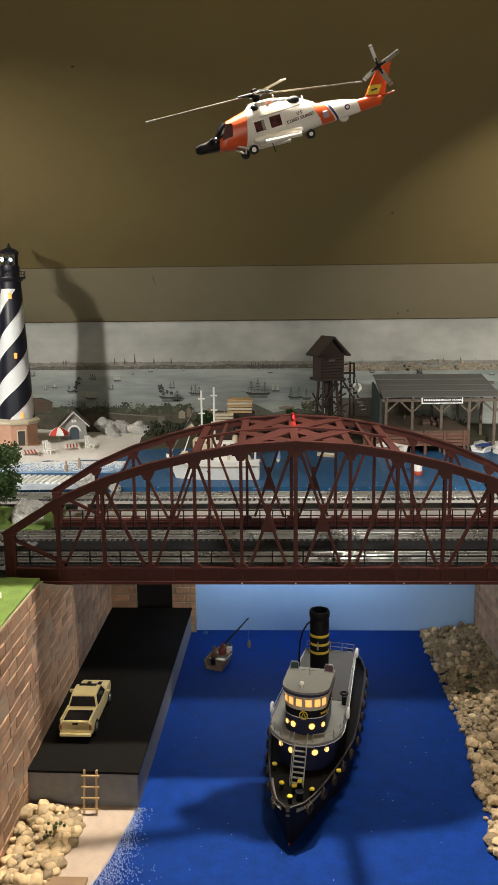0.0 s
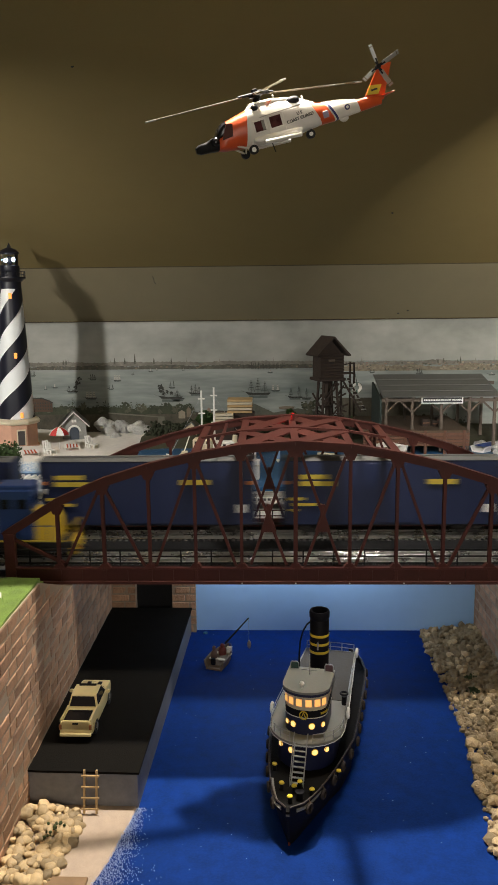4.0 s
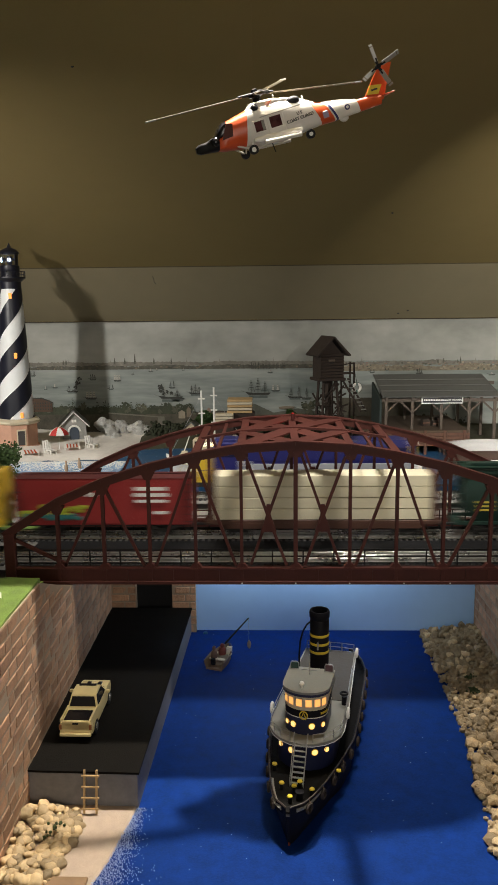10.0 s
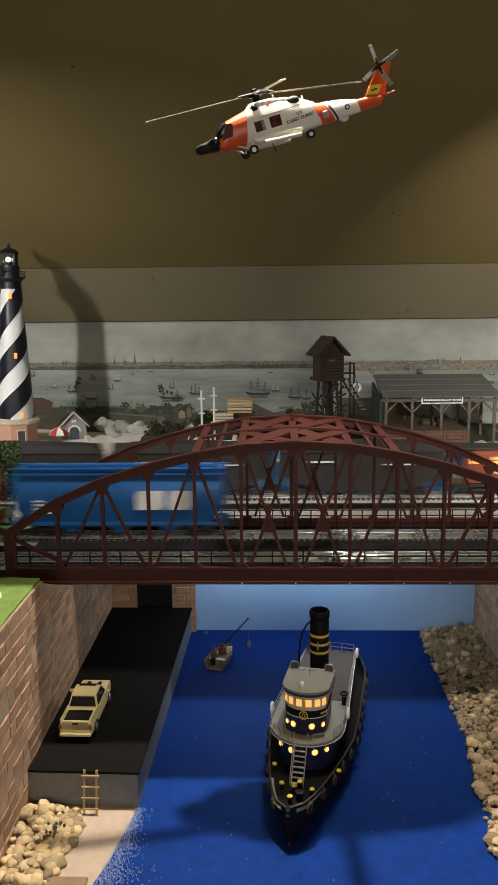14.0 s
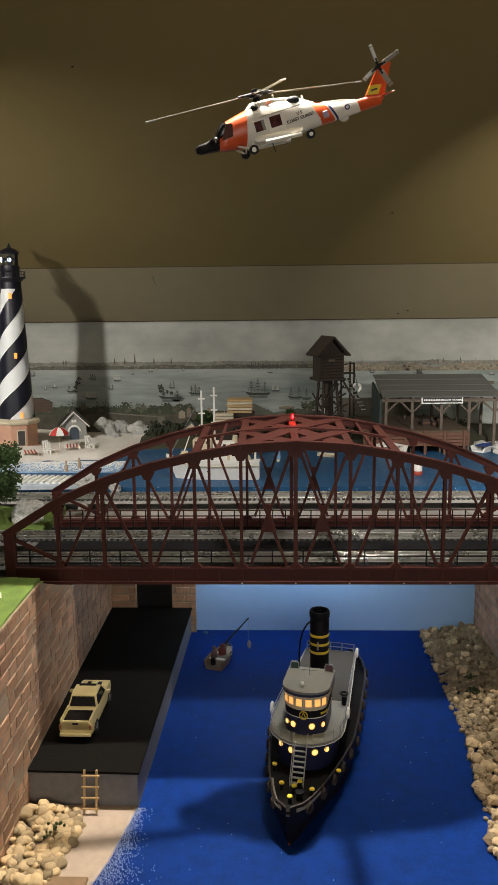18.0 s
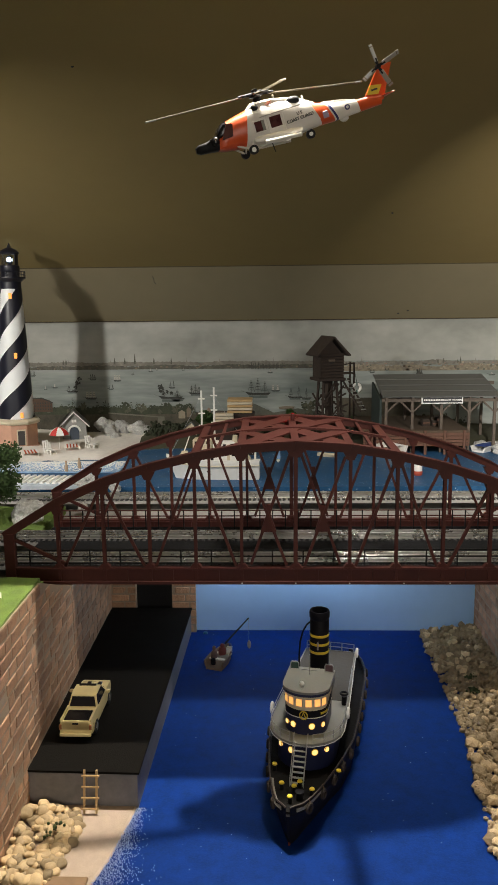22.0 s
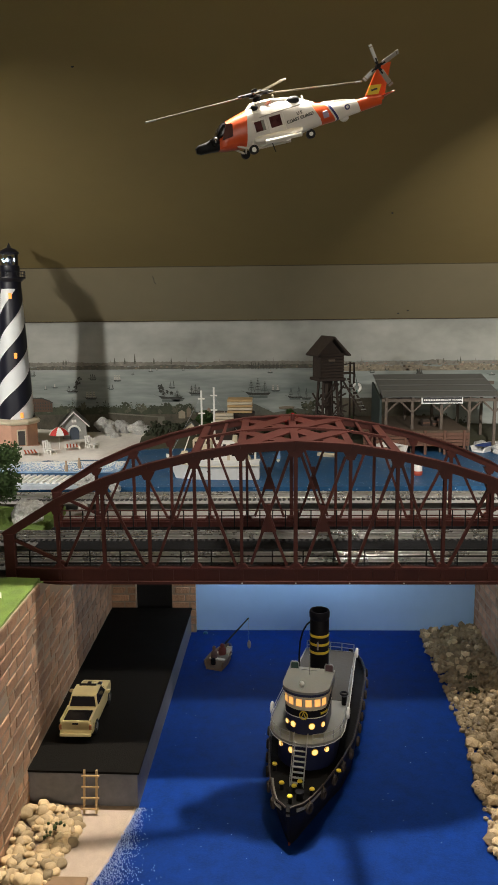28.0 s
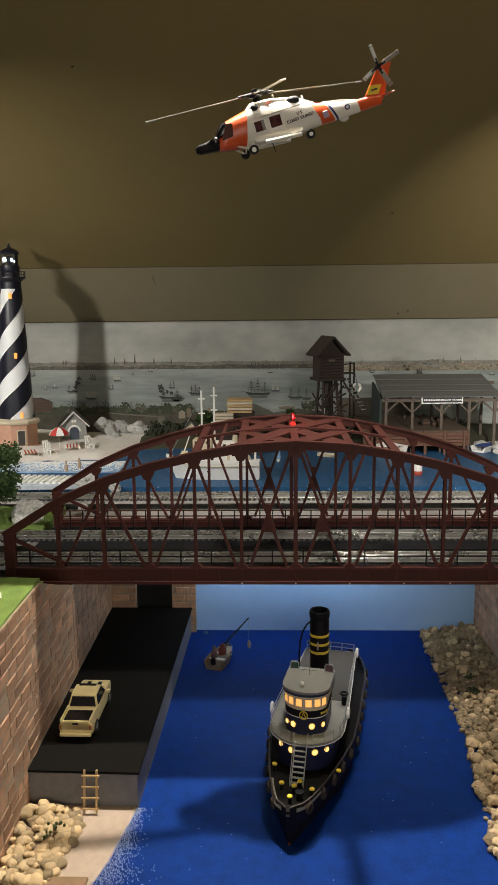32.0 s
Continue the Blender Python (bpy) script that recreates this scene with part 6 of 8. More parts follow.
# ---------- beach, hut, umbrella, deck chairs ----------
setting("beach_sand", lump_sheet(-1.5, -0.43, 2.02, 2.50, 60, 28, lambda x, y: 1.2145 + 0.012 * max(0, min(1, (-0.68 - x) / 0.05)) - 0.020 * max(0, (2.12 - y) / 0.10) - 0.03 * max(0, (x + 0.50 - (y - 2.1) * 0.25) / 0.07), 0.006, 14, 7.0), mat("white_beach_sand", (0.80, 0.76, 0.70), 0.95, vary=0.15, scale=60, bump=0.5, bscale=900), "pale sandy beach beside the lake", "sand", True)
setting("shallow_surf", lump_sheet(-1.3, -0.42, 1.93, 2.06, 40, 10, lambda x, y: 1.2085, 0.002, 40, 2.0), mat("surf_blue_white", (0.035, 0.13, 0.40), 0.5, vary=0.3, scale=38, bump=0.5, stain=(0.42, 0.60, 0.86)), "white and blue surf at the beach", "water", True)
surf = Geo()
for k in range(3200):
    t = rnd.random() ** 1.9
    x, y = rnd.uniform(-1.0, -0.425), 2.052 - 0.118 * t
    c = rnd.uniform(0.0004, 0.0015) * (1.25 - 0.6 * t)
    surf.box(x, y, 1.2096 + 0.002 * noise.noise(Vector((x * 40, y * 40, 2.0))), c * rnd.uniform(1, 2.6), c, 0.0022)
part("foam_flecks", surf, WHITE, bpy.data.objects["shallow_surf"])["kind"] = "stuff"
hut = thing("stone_hut", pose(-0.648, 2.40, 1.206, 0, 0, 14), "small grey stone boathouse with a dark arched door", "house")
STONEW = mat("hut_stone", (0.30, 0.30, 0.28), 0.9, vary=0.5, scale=70, bump=0.6)
part("wall", Geo().prism([(-0.036, 0), (0.036, 0), (0.036, 0.052), (0, 0.088), (-0.036, 0.052)], -0.035, 0.035), STONEW, hut)
for s in (-1, 1):
    part("roof", Geo().bar((s * 0.001, 0, 0.094), (s * 0.046, 0, 0.048), 0.084, 0.004, (1, 0, 1) if s < 0 else (-1, 0, 1)), mat("slate_roof" + ("a" if s > 0 else "b"), (0.16, 0.165, 0.16), 0.8, scale=90, vary=0.4), hut)
    part("gable_board", Geo().bar((0, -0.042, 0.094), (s * 0.046, -0.042, 0.048), 0.003, 0.005, (0, 1, 0)), WHITE, hut)
part("door", Geo().prism([(-0.014, 0), (0.014, 0), (0.014, 0.036), (0.009, 0.045), (0, 0.048), (-0.009, 0.045), (-0.014, 0.036)], -0.0375, -0.034), mat("blue_grey_door", (0.05, 0.065, 0.09), 0.6), hut, "dark blue arched door")
part("door_arch", Geo().torus((0, 0, 0), 0.017, 0.003, pose(0, -0.0365, 0.034, 90, 0, 0), 14, 6, math.pi), WHITE, hut)
for x in (-0.004, 0.004):
    part("gable_window", Geo().box(x, -0.036, 0.066, 0.006, 0.002, 0.008), WHITE, hut)
um = thing("beach_umbrella", pose(-0.646, 2.215, 1.214), "red and white beach umbrella", "umbrella")
part("pole", Geo().cyl((0, 0, -0.004), (0, 0, 0.062), 0.0012, 0.0012, 6), WHITE, um)
RED = mat("umbrella_red", (0.50, 0.035, 0.03), 0.7, vary=0.15, scale=60)
for k in range(8):
    a, b = k * math.tau / 8, (k + 1) * math.tau / 8
    g = Geo()
    rows = [(0.0295, 0.043), (0.022, 0.0535), (0.011, 0.061), (0.0008, 0.064)]
    vs = [(r * math.cos(t), r * math.sin(t), z - d) for d in (0, 0.001) for r, z in rows for t in (a, b)]
    fs = []
    for o in (0, 8):
        fs += [(o + 2 * j, o + 2 * j + 1, o + 2 * j + 3, o + 2 * j + 2) for j in range(3)]
    fs += [(0, 1, 9, 8)]
    part("panel", g.add(vs, fs), RED if k % 2 else WHITE, um)


STRIPE = mat("orange_canvas", (0.50, 0.10, 0.04), 0.8, vary=0.2, scale=90)


def deck_chair(m, label):
    t = thing("deck_chair", m, label, "chair", "deck chairs on the beach")
    for k in range(9):
        part("canvas_strip", Geo().box(-0.0140 + 0.0035 * k, 0.004, 0.008, 0.0031, 0.036, 0.0012, pose(0, 0, 0, 14, 0, 0)), STRIPE if k % 2 else WHITE, t)
    for s in (-1, 1):
        part("frame_rail", Geo().box(s * 0.016, 0.004, 0.0075, 0.002, 0.042, 0.002, pose(0, 0, 0, 14, 0, 0)), WHITE, t)
        part("leg", Geo().box(s * 0.016, -0.010, 0.002, 0.002, 0.002, 0.010), WHITE, t)
        part("leg", Geo().box(s * 0.016, 0.018, 0.005, 0.002, 0.002, 0.016), WHITE, t)
    return t


for x, y, turn in ((-0.700, 2.115, 24), (-0.607, 2.205, 16)):
    deck_chair(pose(x, y, 1.2165, -9, 0, turn), "orange and white striped deck chair on sand").scale = (1.25, 1.1, 1.0)


def white_chair(m):
    t = thing("garden_chair", m, "white slatted garden chair on sand", "chair", "white chairs on the beach")
    part("seat", Geo().box(0, 0, 0.012, 0.02, 0.02, 0.002), WHITE, t)
    for k in range(3):
        part("back_slat", Geo().box(-0.006 + 0.006 * k, 0.011, 0.023, 0.004, 0.0015, 0.022, pose(0, 0, 0, -12, 0, 0)), WHITE, t)
    for x in (-0.009, 0.009):
        for y in (-0.008, 0.008):
            part("leg", Geo().box(x, y, 0.004, 0.002, 0.002, 0.016), WHITE, t)


white_chair(pose(-0.668, 2.165, 1.214, 0, 0, 30))
white_chair(pose(-0.648, 2.140, 1.213, 0, 0, 50))
white_chair(pose(-0.566, 2.245, 1.214, 0, 0, 35))
white_chair(pose(-0.548, 2.225, 1.213, 0, 0, 55))
bather = Geo().loft([[(0.004 * k * math.cos(a * math.tau / 8), 0.0035 * k * math.sin(a * math.tau / 8), z) for a in range(8)] for z, k in ((0, 1.1), (0.01, 1.2), (0.017, 1.0), (0.019, 0.5), (0.022, 0.75), (0.026, 0.7), (0.028, 0.2))])
for x, y in ((-0.5545, 1.935), (-0.5303, 1.972)):
    f = new("figurine", bather.mesh("figurine", mat("pale_figure_paint", (0.42, 0.30, 0.20), 0.6, vary=0.3, scale=200), True))
    f.matrix_world = pose(x, y, 1.2085)
    tagged(f, "tiny plain toy bather figure in the surf", "figurine")
# slipway of pale ribbed boards
ramp = thing("slipway", pose(-0.575, 1.805, 1.2075, 0, 0, 3), "pale ribbed slipway beside the track", "slipway")
part("base", Geo().box(0, 0, 0.002, 0.24, 0.095, 0.012, c=0.001), mat("pale_blue_concrete", (0.46, 0.52, 0.58), 0.8, scale=40), ramp)
for k in range(16):
    part("rib", Geo().box(-0.112 + 0.0149 * k, 0.005, 0.0095, 0.0088, 0.078, 0.005, pose(0, 0, 0, 0, 0, -8), c=0.001), WHITE, ramp)
for k, (x, y, z, s) in enumerate(((-0.462, 1.775, 1.218, 0.070), (-0.395, 1.745, 1.211, 0.036), (-0.520, 1.500, 1.216, 0.095), (-0.43, 1.585, 1.209, 0.03), (-0.575, 2.50, 1.238, 0.085), (-0.545, 2.46, 1.222, 0.062), (-0.512, 2.49, 1.232, 0.070), (-0.455, 2.47, 1.230, 0.078), (-0.405, 2.46, 1.216, 0.046), (-0.525, 2.42, 1.212, 0.045), (-0.37, 2.47, 1.22, 0.05), (0.600, 2.16, 1.218, 0.080), (0.565, 2.25, 1.212, 0.05), (-0.70, 2.44, 1.22, 0.045), (-0.72, 2.42, 1.22, 0.035))):
    rock_thing(x, y, z, s, k, k + 30)

# ---------- boats on the lake ----------
def trawler():
    t = thing("fishing_trawler", pose(-0.172, 1.865, 1.2055, 0, 0, -3), "white fishing trawler with two masts on the lake", "boat")
    ss = []
    for u in (0, 0.05, 0.15, 0.35, 0.6, 0.85, 0.97, 1.0):
        w = 0.030 * min(1, (u / 0.28)) ** 0.6 * (1 - 0.25 * max(0, u - 0.7) / 0.3)
        w = max(w, 0.002)
        z = 0.040 + 0.014 * max(0, 1 - u / 0.5) ** 2 + 0.004 * u
        x = -0.112 + 0.218 * u
        ss.append([(x - 0.008 * (1 - u) ** 3, -w, z), (x + 0.016 * (1 - u) ** 2, -w * 0.7, -0.003), (x + 0.016 * (1 - u) ** 2, w * 0.7, -0.003), (x - 0.008 * (1 - u) ** 3, w, z)])
    part("hull", Geo().loft(ss), WHITE, t, "white hull", True)
    part("boot_stripe", Geo().loft([[(p[0], p[1] * 1.02 if i in (0, 3) else p[1] * 1.03, -0.003 if i in (1, 2) else 0.0025) for i, p in enumerate([(q[1][0], q[1][1], 0), q[1], q[2], (q[2][0], q[2][1], 0)])] for q in ss]), BLACK, t)
    part("deckhouse", Geo().box(0.005, 0, 0.058, 0.10, 0.040, 0.030, c=0.002), WHITE, t)
    part("wheelhouse", Geo().box(-0.03, 0, 0.085, 0.045, 0.034, 0.026, c=0.002), CREAM, t)
    for k in range(5):
        part("window", Geo().box(-0.035 + 0.02 * k, -0.0202, 0.062, 0.008, 0.0014, 0.006), DARKGLASS, t)
    part("hawse", Geo().box(-0.014, -0.0262, 0.022, 0.008, 0.004, 0.004, c=0.001), DARKGLASS, t)
    for x, h in ((-0.033, 0.212), (-0.003, 0.220)):
        m = part("mast", Geo().cyl((x, 0.01, 0.05), (x, 0.01, h), 0.0028, 0.0022, 8), WHITE, t, "white mast")
        for dz in (0.02, 0.055, 0.085):
            part("crosstree", Geo().box(x, 0.01, h - dz, 0.016, 0.004, 0.0032, c=0.0006), WHITE, m)
    part("rub_rail", Geo().tube([(q[0][0], q[0][1] * 1.01, q[0][2] - 0.008) for q in ss], 0.0011, 5), CREAM, t)
    part("bulwark", Geo().loft([[(q[0][0], q[0][1], q[0][2]), (q[0][0], q[0][1], q[0][2] + 0.007), (q[0][0], q[0][1] * 0.9, q[0][2] + 0.007), (q[0][0], q[0][1] * 0.9, q[0][2])] for q in ss]), WHITE, t, "", True)
    part("bridge_deck", Geo().box(0.010, 0, 0.0745, 0.088, 0.044, 0.003, c=0.0008), CREAM, t)
    part("chart_room", Geo().box(0.022, 0, 0.083, 0.052, 0.030, 0.016, c=0.0015), WHITE, t)
    for x, z in ((-0.044, 0.090), (-0.030, 0.090), (-0.016, 0.090), (0.008, 0.084), (0.024, 0.084), (0.040, 0.084)):
        part("window", Geo().box(x, -0.0172 if x < 0 else -0.0152, z, 0.0068, 0.0014, 0.0062), DARKGLASS, t)
    part("door", Geo().box(-0.006, -0.0204, 0.056, 0.007, 0.0014, 0.017, c=0.0004), DARKGLASS, t)
    part("door", Geo().box(0.034, -0.0204, 0.056, 0.007, 0.0014, 0.017, c=0.0004), CREAM, t)
    for k in range(9):
        part("rail_post", Geo().cyl((-0.030 + 0.010 * k, -0.0215, 0.076), (-0.030 + 0.010 * k, -0.0215, 0.086), 0.0005, 0.0005, 5), WHITE, t)
    part("rail_wire", Geo().cyl((-0.030, -0.0215, 0.086), (0.050, -0.0215, 0.086), 0.0005, 0.0005, 5), WHITE, t)
    part("funnel", Geo().cyl((0.046, 0, 0.075), (0.048, 0, 0.106), 0.0065, 0.0058, 12), CREAM, t)
    part("winch", Geo().cyl((-0.082, -0.010, 0.056), (-0.082, 0.010, 0.056), 0.006, 0.006, 10).box(-0.082, 0, 0.051, 0.016, 0.026, 0.004), CREAM, t)
    part("stern_gantry", Geo().bar((0.096, -0.016, 0.045), (0.096, -0.013, 0.084), 0.0022).bar((0.096, 0.016, 0.045), (0.096, 0.013, 0.084), 0.0022).bar((0.096, -0.014, 0.083), (0.096, 0.014, 0.083), 0.0022), WHITE, t)
    part("stay", Geo().cyl((-0.003, 0.01, 0.20), (0.09, 0.0, 0.06), 0.0004, 0.0004, 4).cyl((-0.033, 0.01, 0.20), (-0.11, 0.0, 0.058), 0.0004, 0.0004, 4), RAILING, t)
    part("boom", Geo().cyl((0.05, 0, 0.07), (0.085, 0, 0.115), 0.0012, 0.001, 5), WHITE, t)
    part("boom", Geo().cyl((-0.08, 0, 0.055), (-0.06, 0, 0.11), 0.0015, 0.0012, 5), WHITE, t)
    part("net_pile", Geo().ball(0.07, 0, 0.05, 0.016, 0.012, 0.010, 10), CREAM, t)
    part("crate", Geo().box(-0.075, 0.0, 0.060, 0.014, 0.012, 0.014, c=0.001), CREAM, t)


trawler()
st = thing("lumber_stack", pose(-0.124, 2.17, 1.193), "stack of pale sawn planks on the shore", "lumber")
part("base_block", Geo().box(-0.015, 0, 0.065, 0.11, 0.05, 0.13), OLDWOOD, st)
for k in range(5):
    for j in range(2):
        part("plank", Geo().box(0.0, -0.014 + 0.028 * j, 0.1345 + 0.0078 * k, 0.068, 0.026, 0.0062, c=0.0006), CREAM if k % 2 else WOOD, st)
st2 = thing("lumber_stack", pose(-0.166, 2.17, 1.196), "low stack of pale sawn planks", "lumber")
for k in range(3):
    part("plank", Geo().box(0.0, -0.03, 0.110 + 0.0078 * k, 0.05, 0.03, 0.0066, c=0.0006), CREAM, st2)
part("block", Geo().box(0, -0.03, 0.0535, 0.05, 0.03, 0.107), OLDWOOD, st2)


def small_boat(m, l, w, color, label, cover=None):
    t = thing("small_boat", m, label, "boat", "small boats")
    ss = []
    for u in (0, 0.12, 0.35, 0.7, 0.92, 1.0):
        ww = w / 2 * (1 - max(0, u - 0.3) ** 2 * 1.9)
        ss.append([(-ww, u * l, 0.3 * w + 0.1 * w * u), (-ww * 0.7, u * l, -0.002), (ww * 0.7, u * l, -0.002), (ww, u * l, 0.3 * w + 0.1 * w * u), (ww * 0.82, u * l, 0.3 * w + 0.1 * w * u), (ww * 0.6, u * l, 0.1 * w), (-ww * 0.6, u * l, 0.1 * w), (-ww * 0.82, u * l, 0.3 * w + 0.1 * w * u)])
    part("hull", Geo().loft(ss), color, t, "", True)
    part("seat", Geo().box(0, l * 0.45, 0.22 * w, w * 0.75, l * 0.12, 0.0015), CREAM, t)
    if cover:
        part("cover", Geo().loft([[(-w * 0.42 * k, u * l, 0.33 * w), (w * 0.42 * k, u * l, 0.33 * w), (0, u * l, 0.33 * w + 0.12 * w * k)] for u, k in ((0.05, 0.8), (0.4, 1), (0.75, 0.6))]), cover, t)
    return t


small_boat(pose(0.535, 2.175, 1.2065, 0, 0, -48), 0.095, 0.050, WHITE, "white boat with a blue cover at the pier", mat("blue_tarpaulin", (0.03, 0.06, 0.22), 0.6, scale=60))
small_boat(pose(0.302, 2.115, 1.2065, 0, 0, 35), 0.085, 0.085, WHITE, "upturned pale dinghy beside the pier", WHITE)
small_boat(pose(0.135, 2.12, 1.2065, 0, 0, 70), 0.05, 0.022, CREAM, "small cream boat with a tiny motor")
sail = thing("sailboat", pose(-0.02, 2.06, 1.2065), "tiny sailboat with a pale blue sail", "boat")
part("hull", Geo().loft([[(-0.006 * k, y, 0.004), (0, y, -0.001), (0.006 * k, y, 0.004)] for y, k in ((-0.012, 0.6), (0, 1), (0.012, 0.15))]), WHITE, sail)
part("sail", Geo().prism([(-0.008, 0.007), (0.006, 0.007), (0.004, 0.046)], -0.0006, 0.0006), mat("sail_blue", (0.22, 0.36, 0.62), 0.7, scale=90), sail)
part("mast", Geo().cyl((0.0045, 0, 0), (0.0045, 0, 0.048), 0.0006, 0.0006, 5), WOOD, sail)
buoy = thing("channel_buoy", pose(0.318, 1.890, 1.2055), "white channel marker with a red foot", "buoy")
buoy.scale = (1.35, 1.35, 1.25)
part("float_foot", Geo().lathe([(0.007, -0.001), (0.0085, 0.004), (0.0085, 0.008), (0.008, 0.009)], 14), mat("buoy_red", (0.42, 0.07, 0.04), 0.6), buoy)
part("marker", Geo().lathe([(0.008, 0.009), (0.0078, 0.033), (0.005, 0.037), (0.001, 0.038)], 14), WHITE, buoy, "", True)

GREYWOOD = mat("grey_timber", (0.12, 0.095, 0.075), 0.85, vary=0.4, scale=60, bump=0.4)
# ---------- lookout tower, freight shed, pier ----------
look_t = thing("lookout_tower", pose(0.128, 2.33, 1.206, 0, 0, 20), "dark weathered wooden lookout cabin on stilts with a stair", "tower")
look_t.scale = (0.90, 0.90, 1.0)
for x in (-0.022, 0.022):
    for y in (-0.02, 0.02):
        part("stilt", Geo().bar((x * 1.5, y * 1.5, 0), (x, y, 0.195), 0.007, 0.007), OLDWOOD, look_t)
for z in (0.05, 0.12):
    for s in (-1, 1):
        part("brace", Geo().bar((-0.03, s * 0.026, z), (0.03, s * 0.026, z + 0.06), 0.004, 0.004, (0, 1, 0)), OLDWOOD, look_t)
part("platform", Geo().box(0, 0, 0.193, 0.092, 0.085, 0.008, c=0.001), OLDWOOD, look_t)
for k in range(8):
    part("wall_log", Geo().cyl((-0.041, -0.034, 0.2015 + 0.0088 * k), (0.041, -0.034, 0.2015 + 0.0088 * k), 0.0043, 0.0040, 7), OLDWOOD, look_t)
for k in range(9):
    part("wall_board", Geo().box(0.039, -0.032 + 0.008 * k, 0.232, 0.004, 0.0074, 0.072, c=0.0005), OLDWOOD, look_t)
part("cabin", Geo().prism([(-0.038, 0.197), (0.038, 0.197), (0.038, 0.266), (0, 0.305), (-0.038, 0.266)], -0.032, 0.034), OLDWOOD, look_t)
# near-black box stands for the shade inside the window slot
part("lit_slot", Geo().box(-0.002, -0.0364, 0.240, 0.016, 0.0014, 0.008), mat("slot_shade", (0.012, 0.010, 0.008), 0.6), look_t)
part("shutter", Geo().box(-0.002, -0.038, 0.2485, 0.022, 0.003, 0.006, c=0.0006), GREYWOOD, look_t)
for s in (-1, 1):
    part("roof", Geo().bar((0, 0, 0.316), (s * 0.056, 0, 0.262), 0.098, 0.005, (-s, 0, 1)), OLDWOOD, look_t)
    part("fascia_board", Geo().bar((0, -0.05, 0.316), (s * 0.058, -0.05, 0.262), 0.004, 0.008, (0, 1, 0)), OLDWOOD, look_t)
part("stair_stringer", Geo().bar((0.052, 0.0, 0.19), (0.085, -0.075, 0.10), 0.003, 0.006), OLDWOOD, look_t)
part("stair_stringer", Geo().bar((0.076, 0.008, 0.19), (0.107, -0.067, 0.10), 0.003, 0.006), OLDWOOD, look_t)
for k in range(9):
    f = (k + 0.5) / 9
    part("stair_tread", Geo().box(0.064 + 0.032 * f, 0.004 - 0.075 * f, 0.19 - 0.09 * f, 0.026, 0.006, 0.002), GREYDECK, look_t)
lr2 = random.Random(21)
for k in range(44):
    a, z = lr2.uniform(0, 6.28), lr2.uniform(0.02, 0.17)
    p = Vector((0.034 * math.cos(a) + 0.012, 0.028 * math.sin(a), z))
    q = p + Vector((lr2.uniform(-0.035, 0.035), lr2.uniform(-0.012, 0.012), lr2.uniform(-0.02, 0.05)))
    part("cross_timber", Geo().bar(p, q, 0.0045, 0.0045, (0, 1, 0)), OLDWOOD, look_t)
part("centre_post", Geo().bar((0.006, 0.004, 0), (0.002, 0.002, 0.19), 0.014, 0.014), OLDWOOD, look_t)
for k in range(7):
    part("ground_log", Geo().cyl((-0.06 + 0.02 * k, -0.045 + lr2.uniform(-0.01, 0.01), 0.008), (-0.03 + 0.02 * k, -0.04 + lr2.uniform(-0.02, 0.02), 0.02 + lr2.uniform(0, 0.05)), 0.0042, 0.0032, 7), OLDWOOD, look_t)
part("stair_landing", Geo().box(0.075, 0.02, 0.205, 0.05, 0.035, 0.004), OLDWOOD, look_t)
for x, y in ((0.052, 0.005), (0.098, 0.005), (0.098, 0.036)):
    part("stair_post", Geo().box(x, y, 0.10, 0.0045, 0.0045, 0.275), OLDWOOD, look_t)
part("davit", Geo().bar((0.098, 0.005, 0.236), (0.080, -0.006, 0.236), 0.003, 0.003), OLDWOOD, look_t)
part("handrail", Geo().bar((0.052, 0.002, 0.232), (0.098, 0.002, 0.236), 0.003, 0.003), OLDWOOD, look_t)
ring = thing("life_ring", pose(0.217, 2.355, 1.369, 90, 0, 0), "white life ring hanging from the tower stair", "life ring")
part("ring", Geo().torus((0, 0, 0), 0.0115, 0.0042, None, 20, 8), WHITE, ring, "", True)
part("rope", Geo().torus((0, 0, 0), 0.0155, 0.0008, None, 20, 4).cyl((0.0, 0.015, 0), (-0.012, 0.072, 0.0), 0.0007, 0.0007, 4), BLACK, ring)
part("band", Geo().box(0, 0.0115, 0, 0.004, 0.009, 0.009).box(0, -0.0115, 0, 0.004, 0.009, 0.009), mat("green_band", (0.03, 0.12, 0.10), 0.6), ring)

shed = thing("freight_shed", pose(0.0, 0.0, 0.0), "open timber freight shed with a grey corrugated roof", "shed")
ROOFM = mat("grey_sheet_roof", (0.13, 0.135, 0.13), 0.6, vary=0.2, scale=40, bump=0.2)
FY, BY = 2.18, 2.36
for k in range(4):
    a, b = FY - 0.015 + 0.055 * k, FY - 0.015 + 0.055 * (k + 1)
    z0, z1 = 1.362 + 0.0092 * k, 1.362 + 0.0092 * (k + 1)
    o = part("roof_sheet", Geo().prism([(0.268, 0), (0.592, 0), (0.592, 0.0022), (0.268, 0.0022)], 0, 0.0585, pose(0, a, z0 + 0.0012 * k, math.degrees(math.atan2(z1 - z0, b - a)), 0, 0)), ROOFM, shed)
